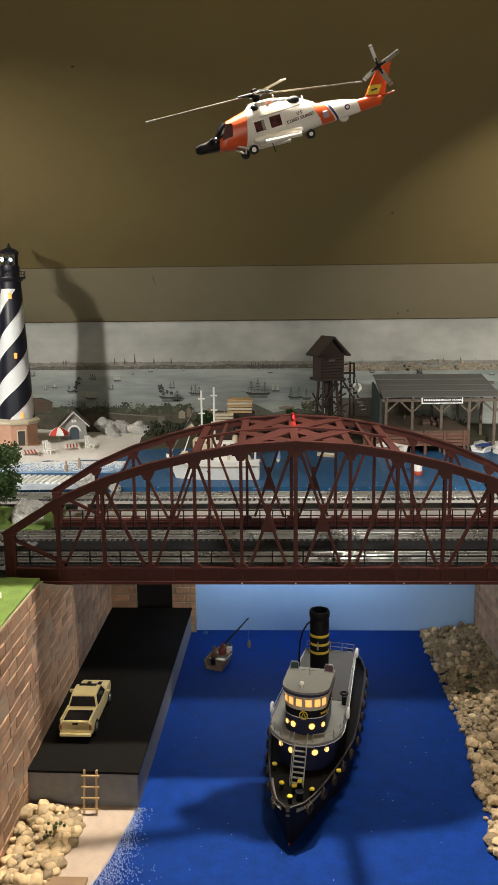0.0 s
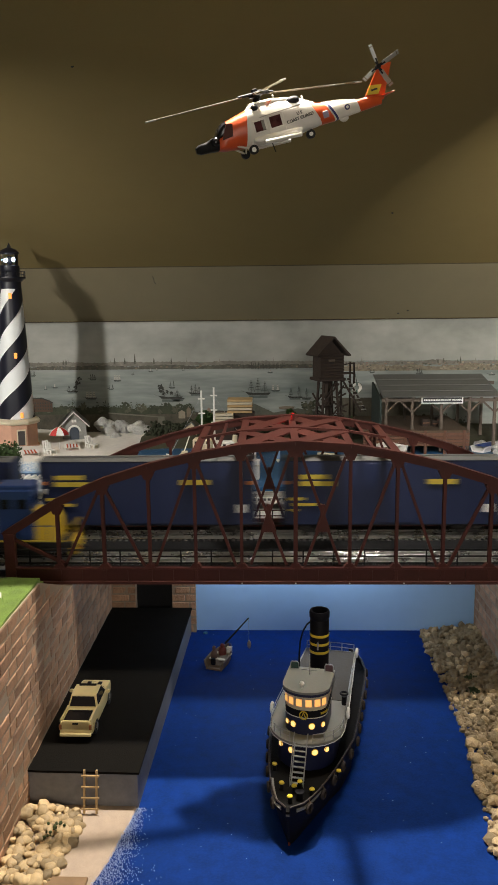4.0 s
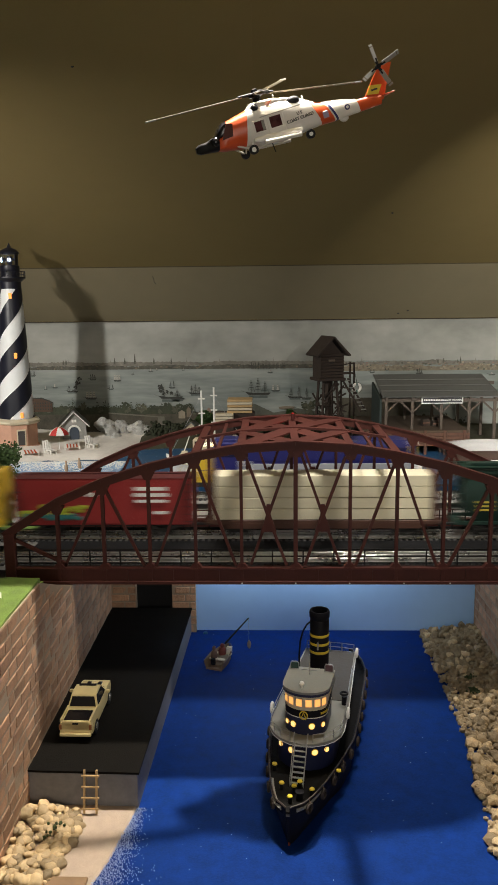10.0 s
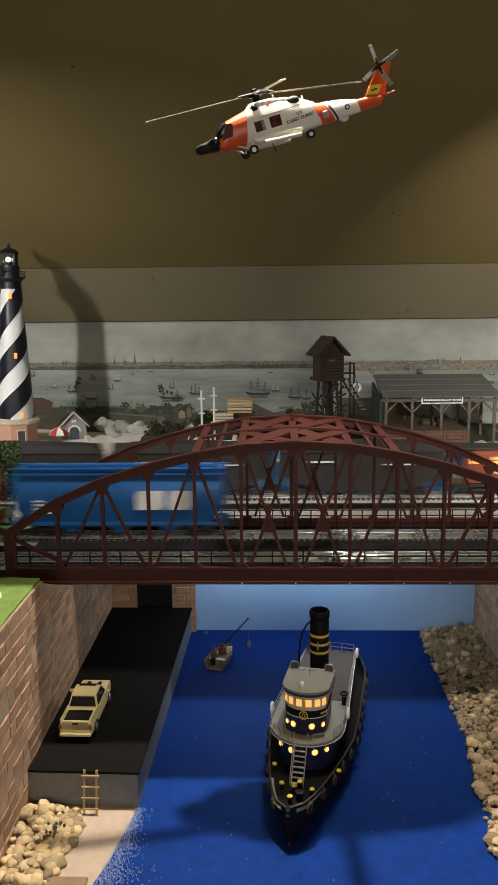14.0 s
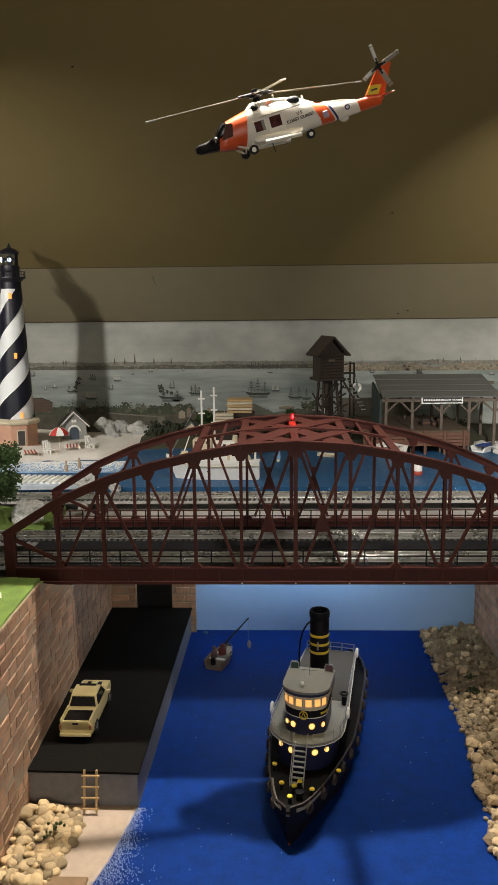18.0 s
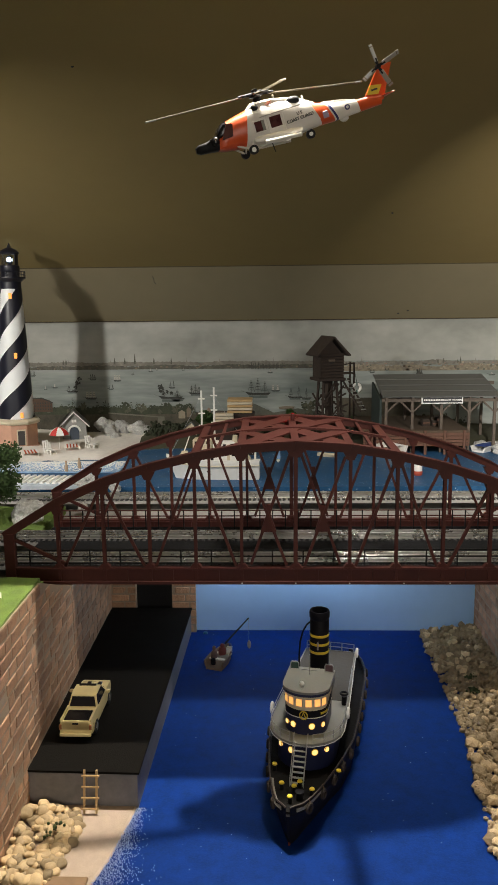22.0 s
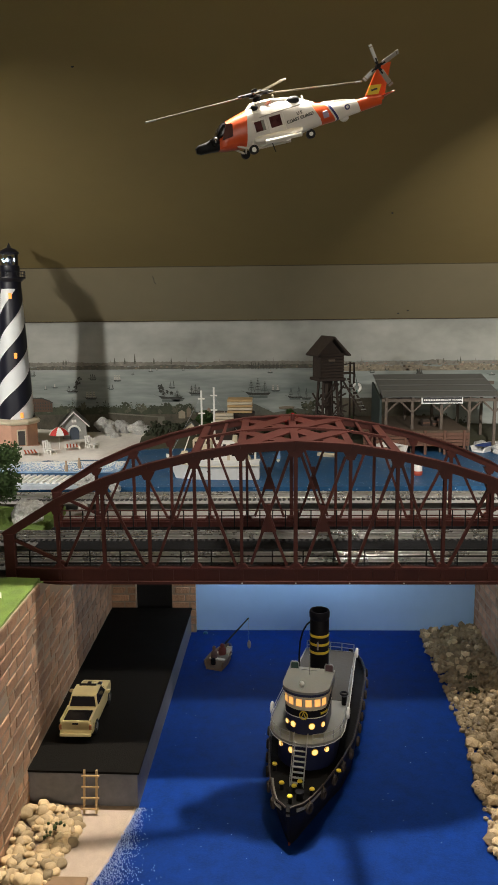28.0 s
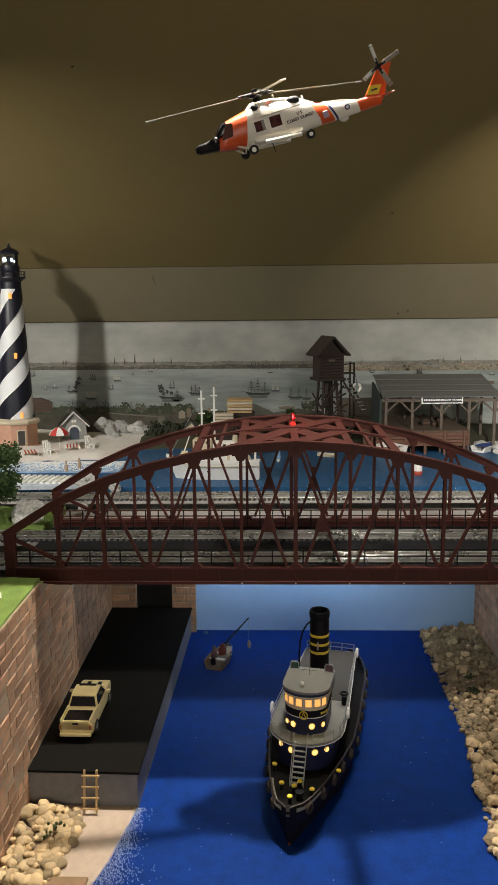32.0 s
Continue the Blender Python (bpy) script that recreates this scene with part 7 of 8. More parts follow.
for k, x in enumerate((0.280, 0.352, 0.432, 0.508, 0.578)):
    part("post", Geo().box(x, FY, 1.281, 0.0075, 0.0075, 0.155), GREYWOOD, shed)
    part("post", Geo().box(x + 0.01, BY, 1.288, 0.0075, 0.0075, 0.18), GREYWOOD, shed)
    part("rafter", Geo().bar((x, FY - 0.012, 1.3575), (x, BY + 0.02, 1.392), 0.006, 0.007), GREYWOOD, shed)
    for s in (-1, 1):
        if 0.27 < x + s * 0.03 < 0.61:
            part("knee_brace", Geo().bar((x, FY, 1.318), (x + s * 0.032, FY, 1.348), 0.0045, 0.0055, (0, 1, 0)), GREYWOOD, shed)
part("beam", Geo().box(0.44, FY, 1.3525, 0.345, 0.008, 0.009), GREYWOOD, shed)
part("beam", Geo().box(0.45, BY, 1.381, 0.345, 0.008, 0.009), GREYWOOD, shed)
part("end_wall", Geo().add([(0.262, FY, 1.21), (0.262, BY, 1.21), (0.262, BY, 1.385), (0.262, FY, 1.355), (0.268, FY, 1.21), (0.268, BY, 1.21), (0.268, BY, 1.385), (0.268, FY, 1.355)], rings(2, 4)), mat("dark_green_board", (0.035, 0.05, 0.045), 0.8, scale=40), shed)
sign = part("sign", Geo().box(0.4315, FY - 0.0095, 1.354, 0.114, 0.004, 0.021, c=0.0006), WHITE, shed, "white-framed freight terminal sign")
part("sign_panel", Geo().box(0.4315, FY - 0.0122, 1.354, 0.106, 0.002, 0.0135), INK, sign, "dark sign panel")
sx = Matrix.Translation((0.458, FY - 0.0134, 1.354)) @ up
lettering("lettering", "FREIGHT TERMINAL", 0.0062, sx, WHITE, sign)
for k in range(11):
    part("letter_bar", Geo().box(0.383 + 0.0045 * k, FY - 0.0134, 1.354, 0.0030, 0.0006, 0.0045), WHITE, sign)
pier = thing("pier", pose(0, 0, 0), "brown timber pier below the freight shed", "pier")
PIERW = mat("reddish_pier_timber", (0.15, 0.075, 0.05), 0.85, vary=0.35, scale=60, bump=0.4)
part("pier_deck", Geo().box(0.36, 2.30, 1.268, 0.29, 0.29, 0.006), mat("tan_pier_deck", (0.10, 0.068, 0.045), 0.85, vary=0.3, scale=50), pier)
for k in range(4):
    part("pier_board", Geo().box(0.36, 2.152, 1.2615 - 0.0095 * k, 0.29, 0.005, 0.0082, c=0.0006), PIERW, pier)
for k in range(6):
    part("pile", Geo().cyl((0.225 + 0.053 * k, 2.146, 1.196), (0.225 + 0.053 * k, 2.146, 1.273), 0.0042, 0.0042, 8), PIERW, pier)
for x, y, s in ((0.40, 2.24, 0.020), (0.425, 2.235, 0.016), (0.45, 2.30, 0.018)):
    o = thing("cargo_crate", pose(x, y, 1.271, 0, 0, 10), "dark wooden cargo crate on the pier", "crate", "crates on the pier")
    part("box", Geo().box(0, 0, s / 2, s, s, s, c=0.0006), OLDWOOD, o)
    part("batten", Geo().box(0, -s / 2 - 0.0006, s / 2, s, 0.0012, 0.003), PIERW, o)
setting("far_bank", lump_sheet(-0.43, 1.8, 2.24, 2.58, 60, 14, lambda x, y: 1.204 + 0.02 * min(1, (y - 2.24) / 0.1), 0.006, 16, 9.0), mat("dark_scrub_ground", (0.06, 0.06, 0.035), 0.95, vary=0.5, scale=40, bump=0.8), "dark scrubby far bank of the lake", "ground", True)
scrub = Geo()
r = random.Random(77)
for k in range(260):
    x = r.uniform(-0.42, 0.25)
    y = r.uniform(2.36, 2.52)
    h = r.uniform(0.01, 0.035)
    for j in range(5):
        scrub.ball(x + r.gauss(0, 0.008), y + r.gauss(0, 0.006), 1.222 + h * r.random(), r.uniform(0.003, 0.007), n=6)
o = new("scrub_bushes", scrub.mesh("scrub_bushes", mat("dark_scrub", (0.035, 0.042, 0.022), 0.95, vary=0.6, scale=90, bump=0.5)))
tagged(o, "low dark scrub along the far bank", "bushes", kind="stuff")
for x, y, h in ((-0.245, 2.45, 0.07), (-0.16, 2.46, 0.06), (0.02, 2.47, 0.07), (0.22, 2.46, 0.05)):
    tree(pose(x, y, 1.215), h, h * 0.4, int(h * 1000 + x * 100), "small dark model tree on the far bank")
barn = thing("shore_cottage", pose(-0.28, 2.40, 1.213, 0, 0, -10), "small cream shore cottage behind the trawler", "house")
part("wall", Geo().prism([(-0.022, 0), (0.022, 0), (0.022, 0.03), (0, 0.048), (-0.022, 0.03)], -0.02, 0.02), CREAM, barn)
for s in (-1, 1):
    part("roof", Geo().bar((0, 0, 0.051), (s * 0.027, 0, 0.028), 0.046, 0.003, (-s, 0, 1)), ROOFM, barn)
part("window", Geo().box(0, -0.0205, 0.02, 0.008, 0.001, 0.01), DARKGLASS, barn)
# ---------- warning beacon on the bridge ----------
BX, BY2, BZ = 0.001, 1.375, BASE + 0.2200
beacon = thing("warning_beacon", pose(BX, BY2, BZ), "small red warning beacon on the bridge top", "beacon")
part("socket", Geo().lathe([(0.0045, -0.003), (0.0045, 0.001), (0.0030, 0.002), (0.0030, 0.004)], 12), BRIDGE, beacon)
part("cap", Geo().lathe([(0.0030, 0.0132), (0.0028, 0.0146), (0.0006, 0.0154)], 12), mat("red_lens", (0.35, 0.02, 0.02), 0.25), beacon, "", True)
part("spindle", Geo().cyl((0, 0.0052, 0.001), (0, 0.0052, 0.0135), 0.0006, 0.0006, 6), BRIDGE, beacon)
# drum and shade are made up; their turning makes the lamp blink
drum = thing("beacon_drum", pose(BX, BY2, BZ + 0.0042), "turning drum added to make the red beacon lamp blink", "lamp")
g, arc = Geo(), [radians(-90 + 52 + 256 * k / 16) for k in range(17)]
for a, b in zip(arc[:-1], arc[1:]):
    g.add([(r * math.cos(q), r * math.sin(q), z) for z in (0, 0.0080) for r, q in ((0.0040, a), (0.0040, b), (0.0034, b), (0.0034, a))], rings(2, 4))
g.cyl((0, 0, -0.0006), (0, 0, 0), 0.0041, 0.0041, 16).cyl((0, 0, 0.0080), (0, 0, 0.0086), 0.0041, 0.0041, 16)
part("shade", g, mat("dark_red_shade", (0.06, 0.010, 0.008), 0.5), drum, "dark red added shade hiding the lamp between flashes")
part("red_lamp", Geo().cyl((0, 0, 0.0012), (0, 0, 0.0068), 0.0017, 0.0015, 10), mat("glowing_red_lamp", (1.0, 0.05, 0.05), 0.4, vary=0.02, bump=0, glow=170, glow_color=(1.0, 0.0016, 0.0020)), drum, "glowing red lamp")

# ---------- rolling stock ----------
CSTEEL = mat("dark_wheel_steel", (0.10, 0.095, 0.09), 0.4, 0.8, vary=0.3, scale=80)
FRAME = mat("black_truck_frame", (0.018, 0.017, 0.016), 0.6, vary=0.4, scale=90)
TBLUE = mat("railroad_dark_blue", (0.012, 0.022, 0.075), 0.45, vary=0.2, scale=14, bump=0.05)
LBLUE = mat("locomotive_blue", (0.012, 0.045, 0.135), 0.4, vary=0.2, scale=14, bump=0.05)
ROOFG = mat("galvanised_roof", (0.13, 0.13, 0.125), 0.55, vary=0.25, scale=20)
TYEL = mat("railroad_yellow", (0.66, 0.44, 0.03), 0.5, vary=0.15, scale=20, bump=0.05)
LIGHTGREY = mat("railroad_grey", (0.36, 0.36, 0.36), 0.5, vary=0.2, scale=16)
LABELY = mat("yellow_lettering", (0.62, 0.47, 0.06), 0.6)
LABELW = mat("white_lettering", (0.80, 0.80, 0.78), 0.6)
HEAD = mat("lit_headlight", (1, 0.85, 0.5), 0.3, vary=0.02, bump=0, glow=9, glow_color=(1.0, 0.78, 0.42))
CHW = 0.0275


def bogie(t, x, axles=2):
    b = part("truck_frame", Geo().box(x, -0.0225, 0.0105, 0.040 if axles == 2 else 0.058, 0.004, 0.006, c=0.001).box(x, 0.0225, 0.0105, 0.040 if axles == 2 else 0.058, 0.004, 0.006, c=0.001).box(x, 0, 0.0125, 0.010, 0.046, 0.005), FRAME, t)
    pos = (-0.0145, 0.0145) if axles == 2 else (-0.022, 0, 0.022)
    for d in pos:
        w = part("wheelset", Geo().cyl((x + d, -0.0195, 0.0095), (x + d, -0.0155, 0.0095), 0.0095, 0.0102, 16).cyl((x + d, 0.0155, 0.0095), (x + d, 0.0195, 0.0095), 0.0102, 0.0095, 16).cyl((x + d, -0.0235, 0.0095), (x + d, 0.0235, 0.0095), 0.0018, 0.0018, 6), CSTEEL, b)
    return b


def couplers(t, L):
    for s in (-1, 1):
        part("coupler", Geo().box(s * (L / 2 + 0.004), 0, 0.0165, 0.016, 0.005, 0.005, c=0.001), FRAME, t)


def ladder_part(t, x, y, z0, z1, m):
    g = Geo().box(x - 0.0045, y, (z0 + z1) / 2, 0.001, 0.001, z1 - z0).box(x + 0.0045, y, (z0 + z1) / 2, 0.001, 0.001, z1 - z0)
    for k in range(6):
        g.box(x, y, z0 + (z1 - z0) * (k + 0.5) / 6, 0.009, 0.001, 0.001)
    part("ladder", g, m, t)


def car(name, L, label):
    t = thing(name, pose(0, 0, RAIL_Z), label, "train car")
    bogie(t, -L / 2 + 0.055)
    bogie(t, L / 2 - 0.055)
    couplers(t, L)
    return t


def boxcar(L, H, body, roof, label, ribs=14, yellow_marks=False, lower=None, door=None, ends=None):
    t = car("boxcar", L, label)
    z0 = 0.022
    zl = z0 + (H - z0) * 0.36 if lower else z0
    part("underframe", Geo().box(0, 0, z0 - 0.002, L - 0.02, 0.030, 0.006), FRAME, t)
    part("body", Geo().box(0, 0, (zl + H) / 2, L, 2 * CHW, H - zl, c=0.0012), body, t)
    if lower:
        part("lower_body", Geo().box(0, 0, (z0 + zl) / 2, L, 2 * CHW, zl - z0, c=0.0006), lower, t)
    g = Geo().prism([(-CHW - 0.0008, 0), (CHW + 0.0008, 0), (CHW * 0.5, 0.0028), (-CHW * 0.5, 0.0028)], -L / 2 + 0.001, L / 2 - 0.001, pose(0, 0, H, 0, 0, 90))
    part("roof", g, roof, t)
    part("roof_walk", Geo().box(0, 0, H + 0.0042, L - 0.03, 0.008, 0.0012), roof, t)
    for k in range(ribs):
        x = -L / 2 + L * (k + 0.5) / ribs
        if abs(x) < 0.045:
            continue
        for s in (-1, 1):
            part("side_rib", Geo().box(x, s * (CHW + 0.0004), (z0 + H) / 2, 0.0016, 0.0014, H - z0 - 0.006), lower if False else body, t)
    for s in (-1, 1):
        d = part("sliding_door", Geo().box(0, s * (CHW + 0.0008), (z0 + H) / 2, 0.078, 0.0016, H - z0 - 0.008, c=0.0005), door or body, t)
        pieces("door_rod", [(e * 0.02, s * (CHW + 0.002), (z0 + H) / 2, 0.0012, 0.0012, H - z0 - 0.012) for e in (-1, 1)], body, d)
        ladder_part(t, s * (L / 2 - 0.008), -CHW - 0.0012, z0, H - 0.004, FRAME)
        if ends:
            part("end_panel", Geo().box(s * (L / 2 - 0.006), 0, (z0 + H) / 2 + 0.003, 0.013, 2 * CHW + 0.003, H - z0 + 0.006, c=0.001), ends, t)
    return t


def marks(t, rows, y=-CHW - 0.0014):
    for x, z, w, h, m in rows:
        part("lettering_bar", Geo().box(x, y, z, w, 0.0008, h), m, t)


def blue_boxcar(L, body, label):
    t = boxcar(L, 0.136, body, ROOFG, label)
    marks(t, ((-0.135, 0.108, 0.05, 0.008, LABELY), (-0.130, 0.096, 0.062, 0.008, LABELY), (0.085, 0.099, 0.05, 0.009, LABELY), (-0.165, 0.069, 0.028, 0.005, LABELY), (-0.15, 0.059, 0.045, 0.005, LABELY), (-0.17, 0.049, 0.014, 0.004, LABELY), (0.165, 0.052, 0.016, 0.014, LABELW), (-0.182, 0.098, 0.012, 0.006, mat("orange_mark", (0.6, 0.2, 0.03), 0.6)), (0.182, 0.098, 0.012, 0.006, bpy.data.materials["orange_mark"])), -CHW - 0.0022)
    return t


def diesel(L, upper, lower, nose, label, cab_white, lit, face=-1):
    """Road diesel; face is the way along x in which the cab looks."""
    t = thing("diesel_locomotive", pose(0, 0, RAIL_Z), label, "locomotive")
    bogie(t, -L / 2 + 0.085, 3)
    bogie(t, L / 2 - 0.085, 3)
    couplers(t, L)
    f = face
    part("frame", Geo().box(0, 0, 0.026, L, 2 * CHW + 0.002, 0.010, c=0.001), FRAME, t)
    part("sill_stripe", Geo().box(0, -CHW - 0.0014, 0.0325, L - 0.03, 0.001, 0.0028), LABELW if cab_white else LABELY, t)
    part("fuel_tank", Geo().box(0, 0, 0.014, 0.11, 0.040, 0.016, c=0.004), FRAME, t)
    hood_w = 0.021
    part("long_hood", Geo().box(-f * 0.055, 0, 0.072, L - 0.175, 2 * hood_w + 0.008, 0.078, c=0.003), upper, t)
    if lower is not upper:
        part("hood_panel", Geo().box(-f * 0.055, 0, 0.052, L - 0.173, 2 * hood_w + 0.0096, 0.036, c=0.001), lower, t)
    part("radiator_flare", Geo().prism([(-0.030, 0), (0.030, 0), (0.026, 0.016), (-0.026, 0.016)], -0.055, 0.055, pose(-f * (L / 2 - 0.10), 0, 0.104, 0, 0, 90)), upper, t)
    for k in range(4):
        part("roof_fan", Geo().cyl((-f * (0.03 + 0.042 * k), 0, 0.111), (-f * (0.03 + 0.042 * k), 0, 0.1145), 0.014, 0.014, 16), ROOFG, t)
    part("dynamic_brake", Geo().box(f * 0.03, 0, 0.113, 0.06, 0.036, 0.008, c=0.002), upper, t)
    cx = f * (L / 2 - 0.095)
    part("cab", Geo().box(cx, 0, 0.074, 0.062, 2 * CHW - 0.001, 0.084, c=0.003), upper, t)
    part("cab_roof", Geo().box(cx, 0, 0.1185, 0.064, 2 * CHW - 0.008, 0.008, c=0.003), WHITE if cab_white else upper, t, "pale cab roof" if cab_white else "")
    if cab_white:
        part("cab_upper", Geo().box(cx + f * -0.012, -0.001, 0.104, 0.085, 2 * CHW + 0.001, 0.022, c=0.002), WHITE, t, "white band behind the cab")
    for k in (-1, 1):
        part("cab_window", Geo().box(cx + k * 0.014, -CHW - 0.0002, 0.093, 0.018, 0.002, 0.016, c=0.0006), DARKGLASS, t)
    part("windscreen", Geo().box(cx + f * 0.0308, 0, 0.097, 0.002, 0.042, 0.014, c=0.0006), DARKGLASS, t)
    part("short_hood", Geo().loft([[(cx + f * x, -w, 0.031), (cx + f * x, w, 0.031), (cx + f * x, w * 0.9, z), (cx + f * x, -w * 0.9, z)] for x, w, z in ((0.030, 0.020, 0.082), (0.060, 0.019, 0.078), (0.068, 0.017, 0.068))]), nose, t, "yellow nose")
    for s in (-1, 1):
        part("pilot", Geo().box(s * (L / 2 - 0.004), 0, 0.020, 0.010, 0.048, 0.024, c=0.002), nose, t)
        part("end_rail", Geo().box(s * (L / 2 - 0.003), -0.024, 0.045, 0.0014, 0.0014, 0.028).box(s * (L / 2 - 0.003), 0.024, 0.045, 0.0014, 0.0014, 0.028).box(s * (L / 2 - 0.003), 0, 0.058, 0.0014, 0.048, 0.0014), nose, t)
        part("headlight", Geo().cyl((s * (L / 2 - 0.055 if s == f else L / 2 - 0.031), 0, 0.107), (s * (L / 2 - 0.052 if s == f else L / 2 - 0.028), 0, 0.107), 0.0045, 0.0045, 10), HEAD if (s in lit) else WHITE, t)
    part("rear_hood_end", Geo().box(-f * (L / 2 - 0.034), 0, 0.070, 0.006, 2 * hood_w + 0.006, 0.074, c=0.002), nose, t)
    for s in (-1, 1):
        for k in range(9):
            part("handrail_stanchion", Geo().box(-L / 2 + 0.04 + k * (L - 0.08) / 8, s * 0.0268, 0.044, 0.0012, 0.0012, 0.026), upper, t)
        part("handrail", Geo().box(0, s * 0.0268, 0.057, L - 0.06, 0.0012, 0.0012), upper, t)
    for k in range(7):
        part("hood_door", Geo().box(-f * (0.14 - 0.045 * k), -hood_w - 0.0048, 0.070 if lower is upper else 0.09, 0.030, 0.0014, 0.050 if lower is upper else 0.028, c=0.0004), upper, t)
    return t


def hopper(L, body, label, logo=None, roof=None):
    """Rounded covered hopper with sloping ends and bottom chutes."""
    t = car("covered_hopper", L, label)
    def ring(x, k, z0):
        pts = []
        for i in range(9):
            a = -0.25 + (math.pi + 0.5) * i / 8
            yy, zz = math.cos(a), math.sin(a)
            pts.append((x, (CHW + 0.001) * math.copysign(abs(yy) ** 0.55, yy), 0.072 + 0.044 * zz if zz > 0 else 0.072 + 0.06 * zz))
        pts += [(x, -0.024, z0), (x, 0.024, z0)]
        return pts
    h = L / 2
    part("body", Geo().loft([ring(-h + 0.012, 1, 0.050), ring(-h + 0.035, 1, 0.026), ring(h - 0.035, 1, 0.026), ring(h - 0.012, 1, 0.050)]), body, t, "", True)
    pieces("side_sill", [(0, e * (CHW + 0.001), 0.025, L - 0.004, 0.003, 0.006) for e in (-1, 1)], body, t)
    pieces("top_sill", [(0, e * (CHW - 0.001), 0.1135, L - 0.012, 0.003, 0.004) for e in (-1, 1)], body, t)
    part("roof", Geo().box(0, 0, 0.1185, L - 0.02, 2 * CHW - 0.008, 0.006, c=0.002), roof or body, t)
    part("hatch_trough", Geo().box(0, 0, 0.1245, L - 0.05, 0.014, 0.006, c=0.001), roof or body, t)
    for s in (-1, 1):
        part("end_platform", Geo().box(s * (h - 0.010), 0, 0.022, 0.022, 2 * CHW, 0.003), body, t)
        pieces("end_post", [(s * (h - 0.003), e * 0.024, 0.066, 0.002, 0.002, 0.086) for e in (-1, 1)], body, t)
        ladder_part(t, s * (h - 0.008), -CHW - 0.001, 0.028, 0.112, body)
        part("running_board", Geo().box(0, s * (CHW - 0.004), 0.1225, L - 0.01, 0.008, 0.0012), roof or body, t)
    for k in (-1, 0, 1):
        part("discharge_chute", Geo().loft([[(k * 0.088 - w, -0.020, z), (k * 0.088 + w, -0.020, z), (k * 0.088 + w, 0.020, z), (k * 0.088 - w, 0.020, z)] for z, w in ((0.0075, 0.010), (0.012, 0.012), (0.028, 0.036))]), body, t)
    return t


def tank_car(L, label):
    t = car("tank_car", L, label)
    part("underframe", Geo().box(0, 0, 0.020, L, 0.024, 0.006), FRAME, t)
    g = Geo()
    n = 20
    secs = []
    for x, r in ((-0.5, 0.35), (-0.495, 0.7), (-0.48, 0.92), (-0.455, 1.0), (0.455, 1.0), (0.48, 0.92), (0.495, 0.7), (0.5, 0.35)):
        secs.append([(x * (L - 0.02), 0.0265 * r * math.cos(a * math.tau / n), 0.066 + 0.036 * r * math.sin(a * math.tau / n)) for a in range(n)])
    part("tank", g.loft(secs), BLACK, t, "black cylindrical tank", True)
    part("dome", Geo().lathe([(0.012, 0), (0.012, 0.009), (0.010, 0.011), (0.001, 0.012)], 14, (0, 0, 0.1)), BLACK, t, "", True)
    part("walkway", Geo().box(0, 0, 0.103, 0.06, 0.05, 0.0015), FRAME, t)
    marks(t, ((-0.11, 0.070, 0.03, 0.010, LABELW), (0.09, 0.075, 0.04, 0.008, LABELW)), -0.0272)
    return t


def lumber_car(L, label):
    t = car("bulkhead_flat_car", L, label)
    BROWN = mat("flatcar_brown", (0.085, 0.035, 0.022), 0.6, vary=0.25, scale=30)
    part("deck", Geo().box(0, 0, 0.026, L, 2 * CHW, 0.008, c=0.001), BROWN, t)
    part("side_sill", Geo().box(0, -CHW, 0.0205, L - 0.06, 0.003, 0.010), BROWN, t)
    for s in (-1, 1):
        part("bulkhead", Geo().box(s * (L / 2 - 0.012), 0, 0.070, 0.012, 2 * CHW, 0.086, c=0.001), BROWN, t)
    W2b = L - 0.032
    for k in range(4):
        for j in range(5):
            part("lumber_pack", Geo().box(-W2b / 2 + W2b * (j + 0.5) / 5, 0, 0.0405 + 0.0198 * k, W2b / 5 - 0.0012, 2 * CHW - 0.002, 0.0186, c=0.0005), CREAMPACK, t, "cream wrapped lumber pack")
    return t


CREAMPACK = mat("cream_lumber_wrap", (0.80, 0.74, 0.54), 0.55, vary=0.15, scale=50, bump=0.1)


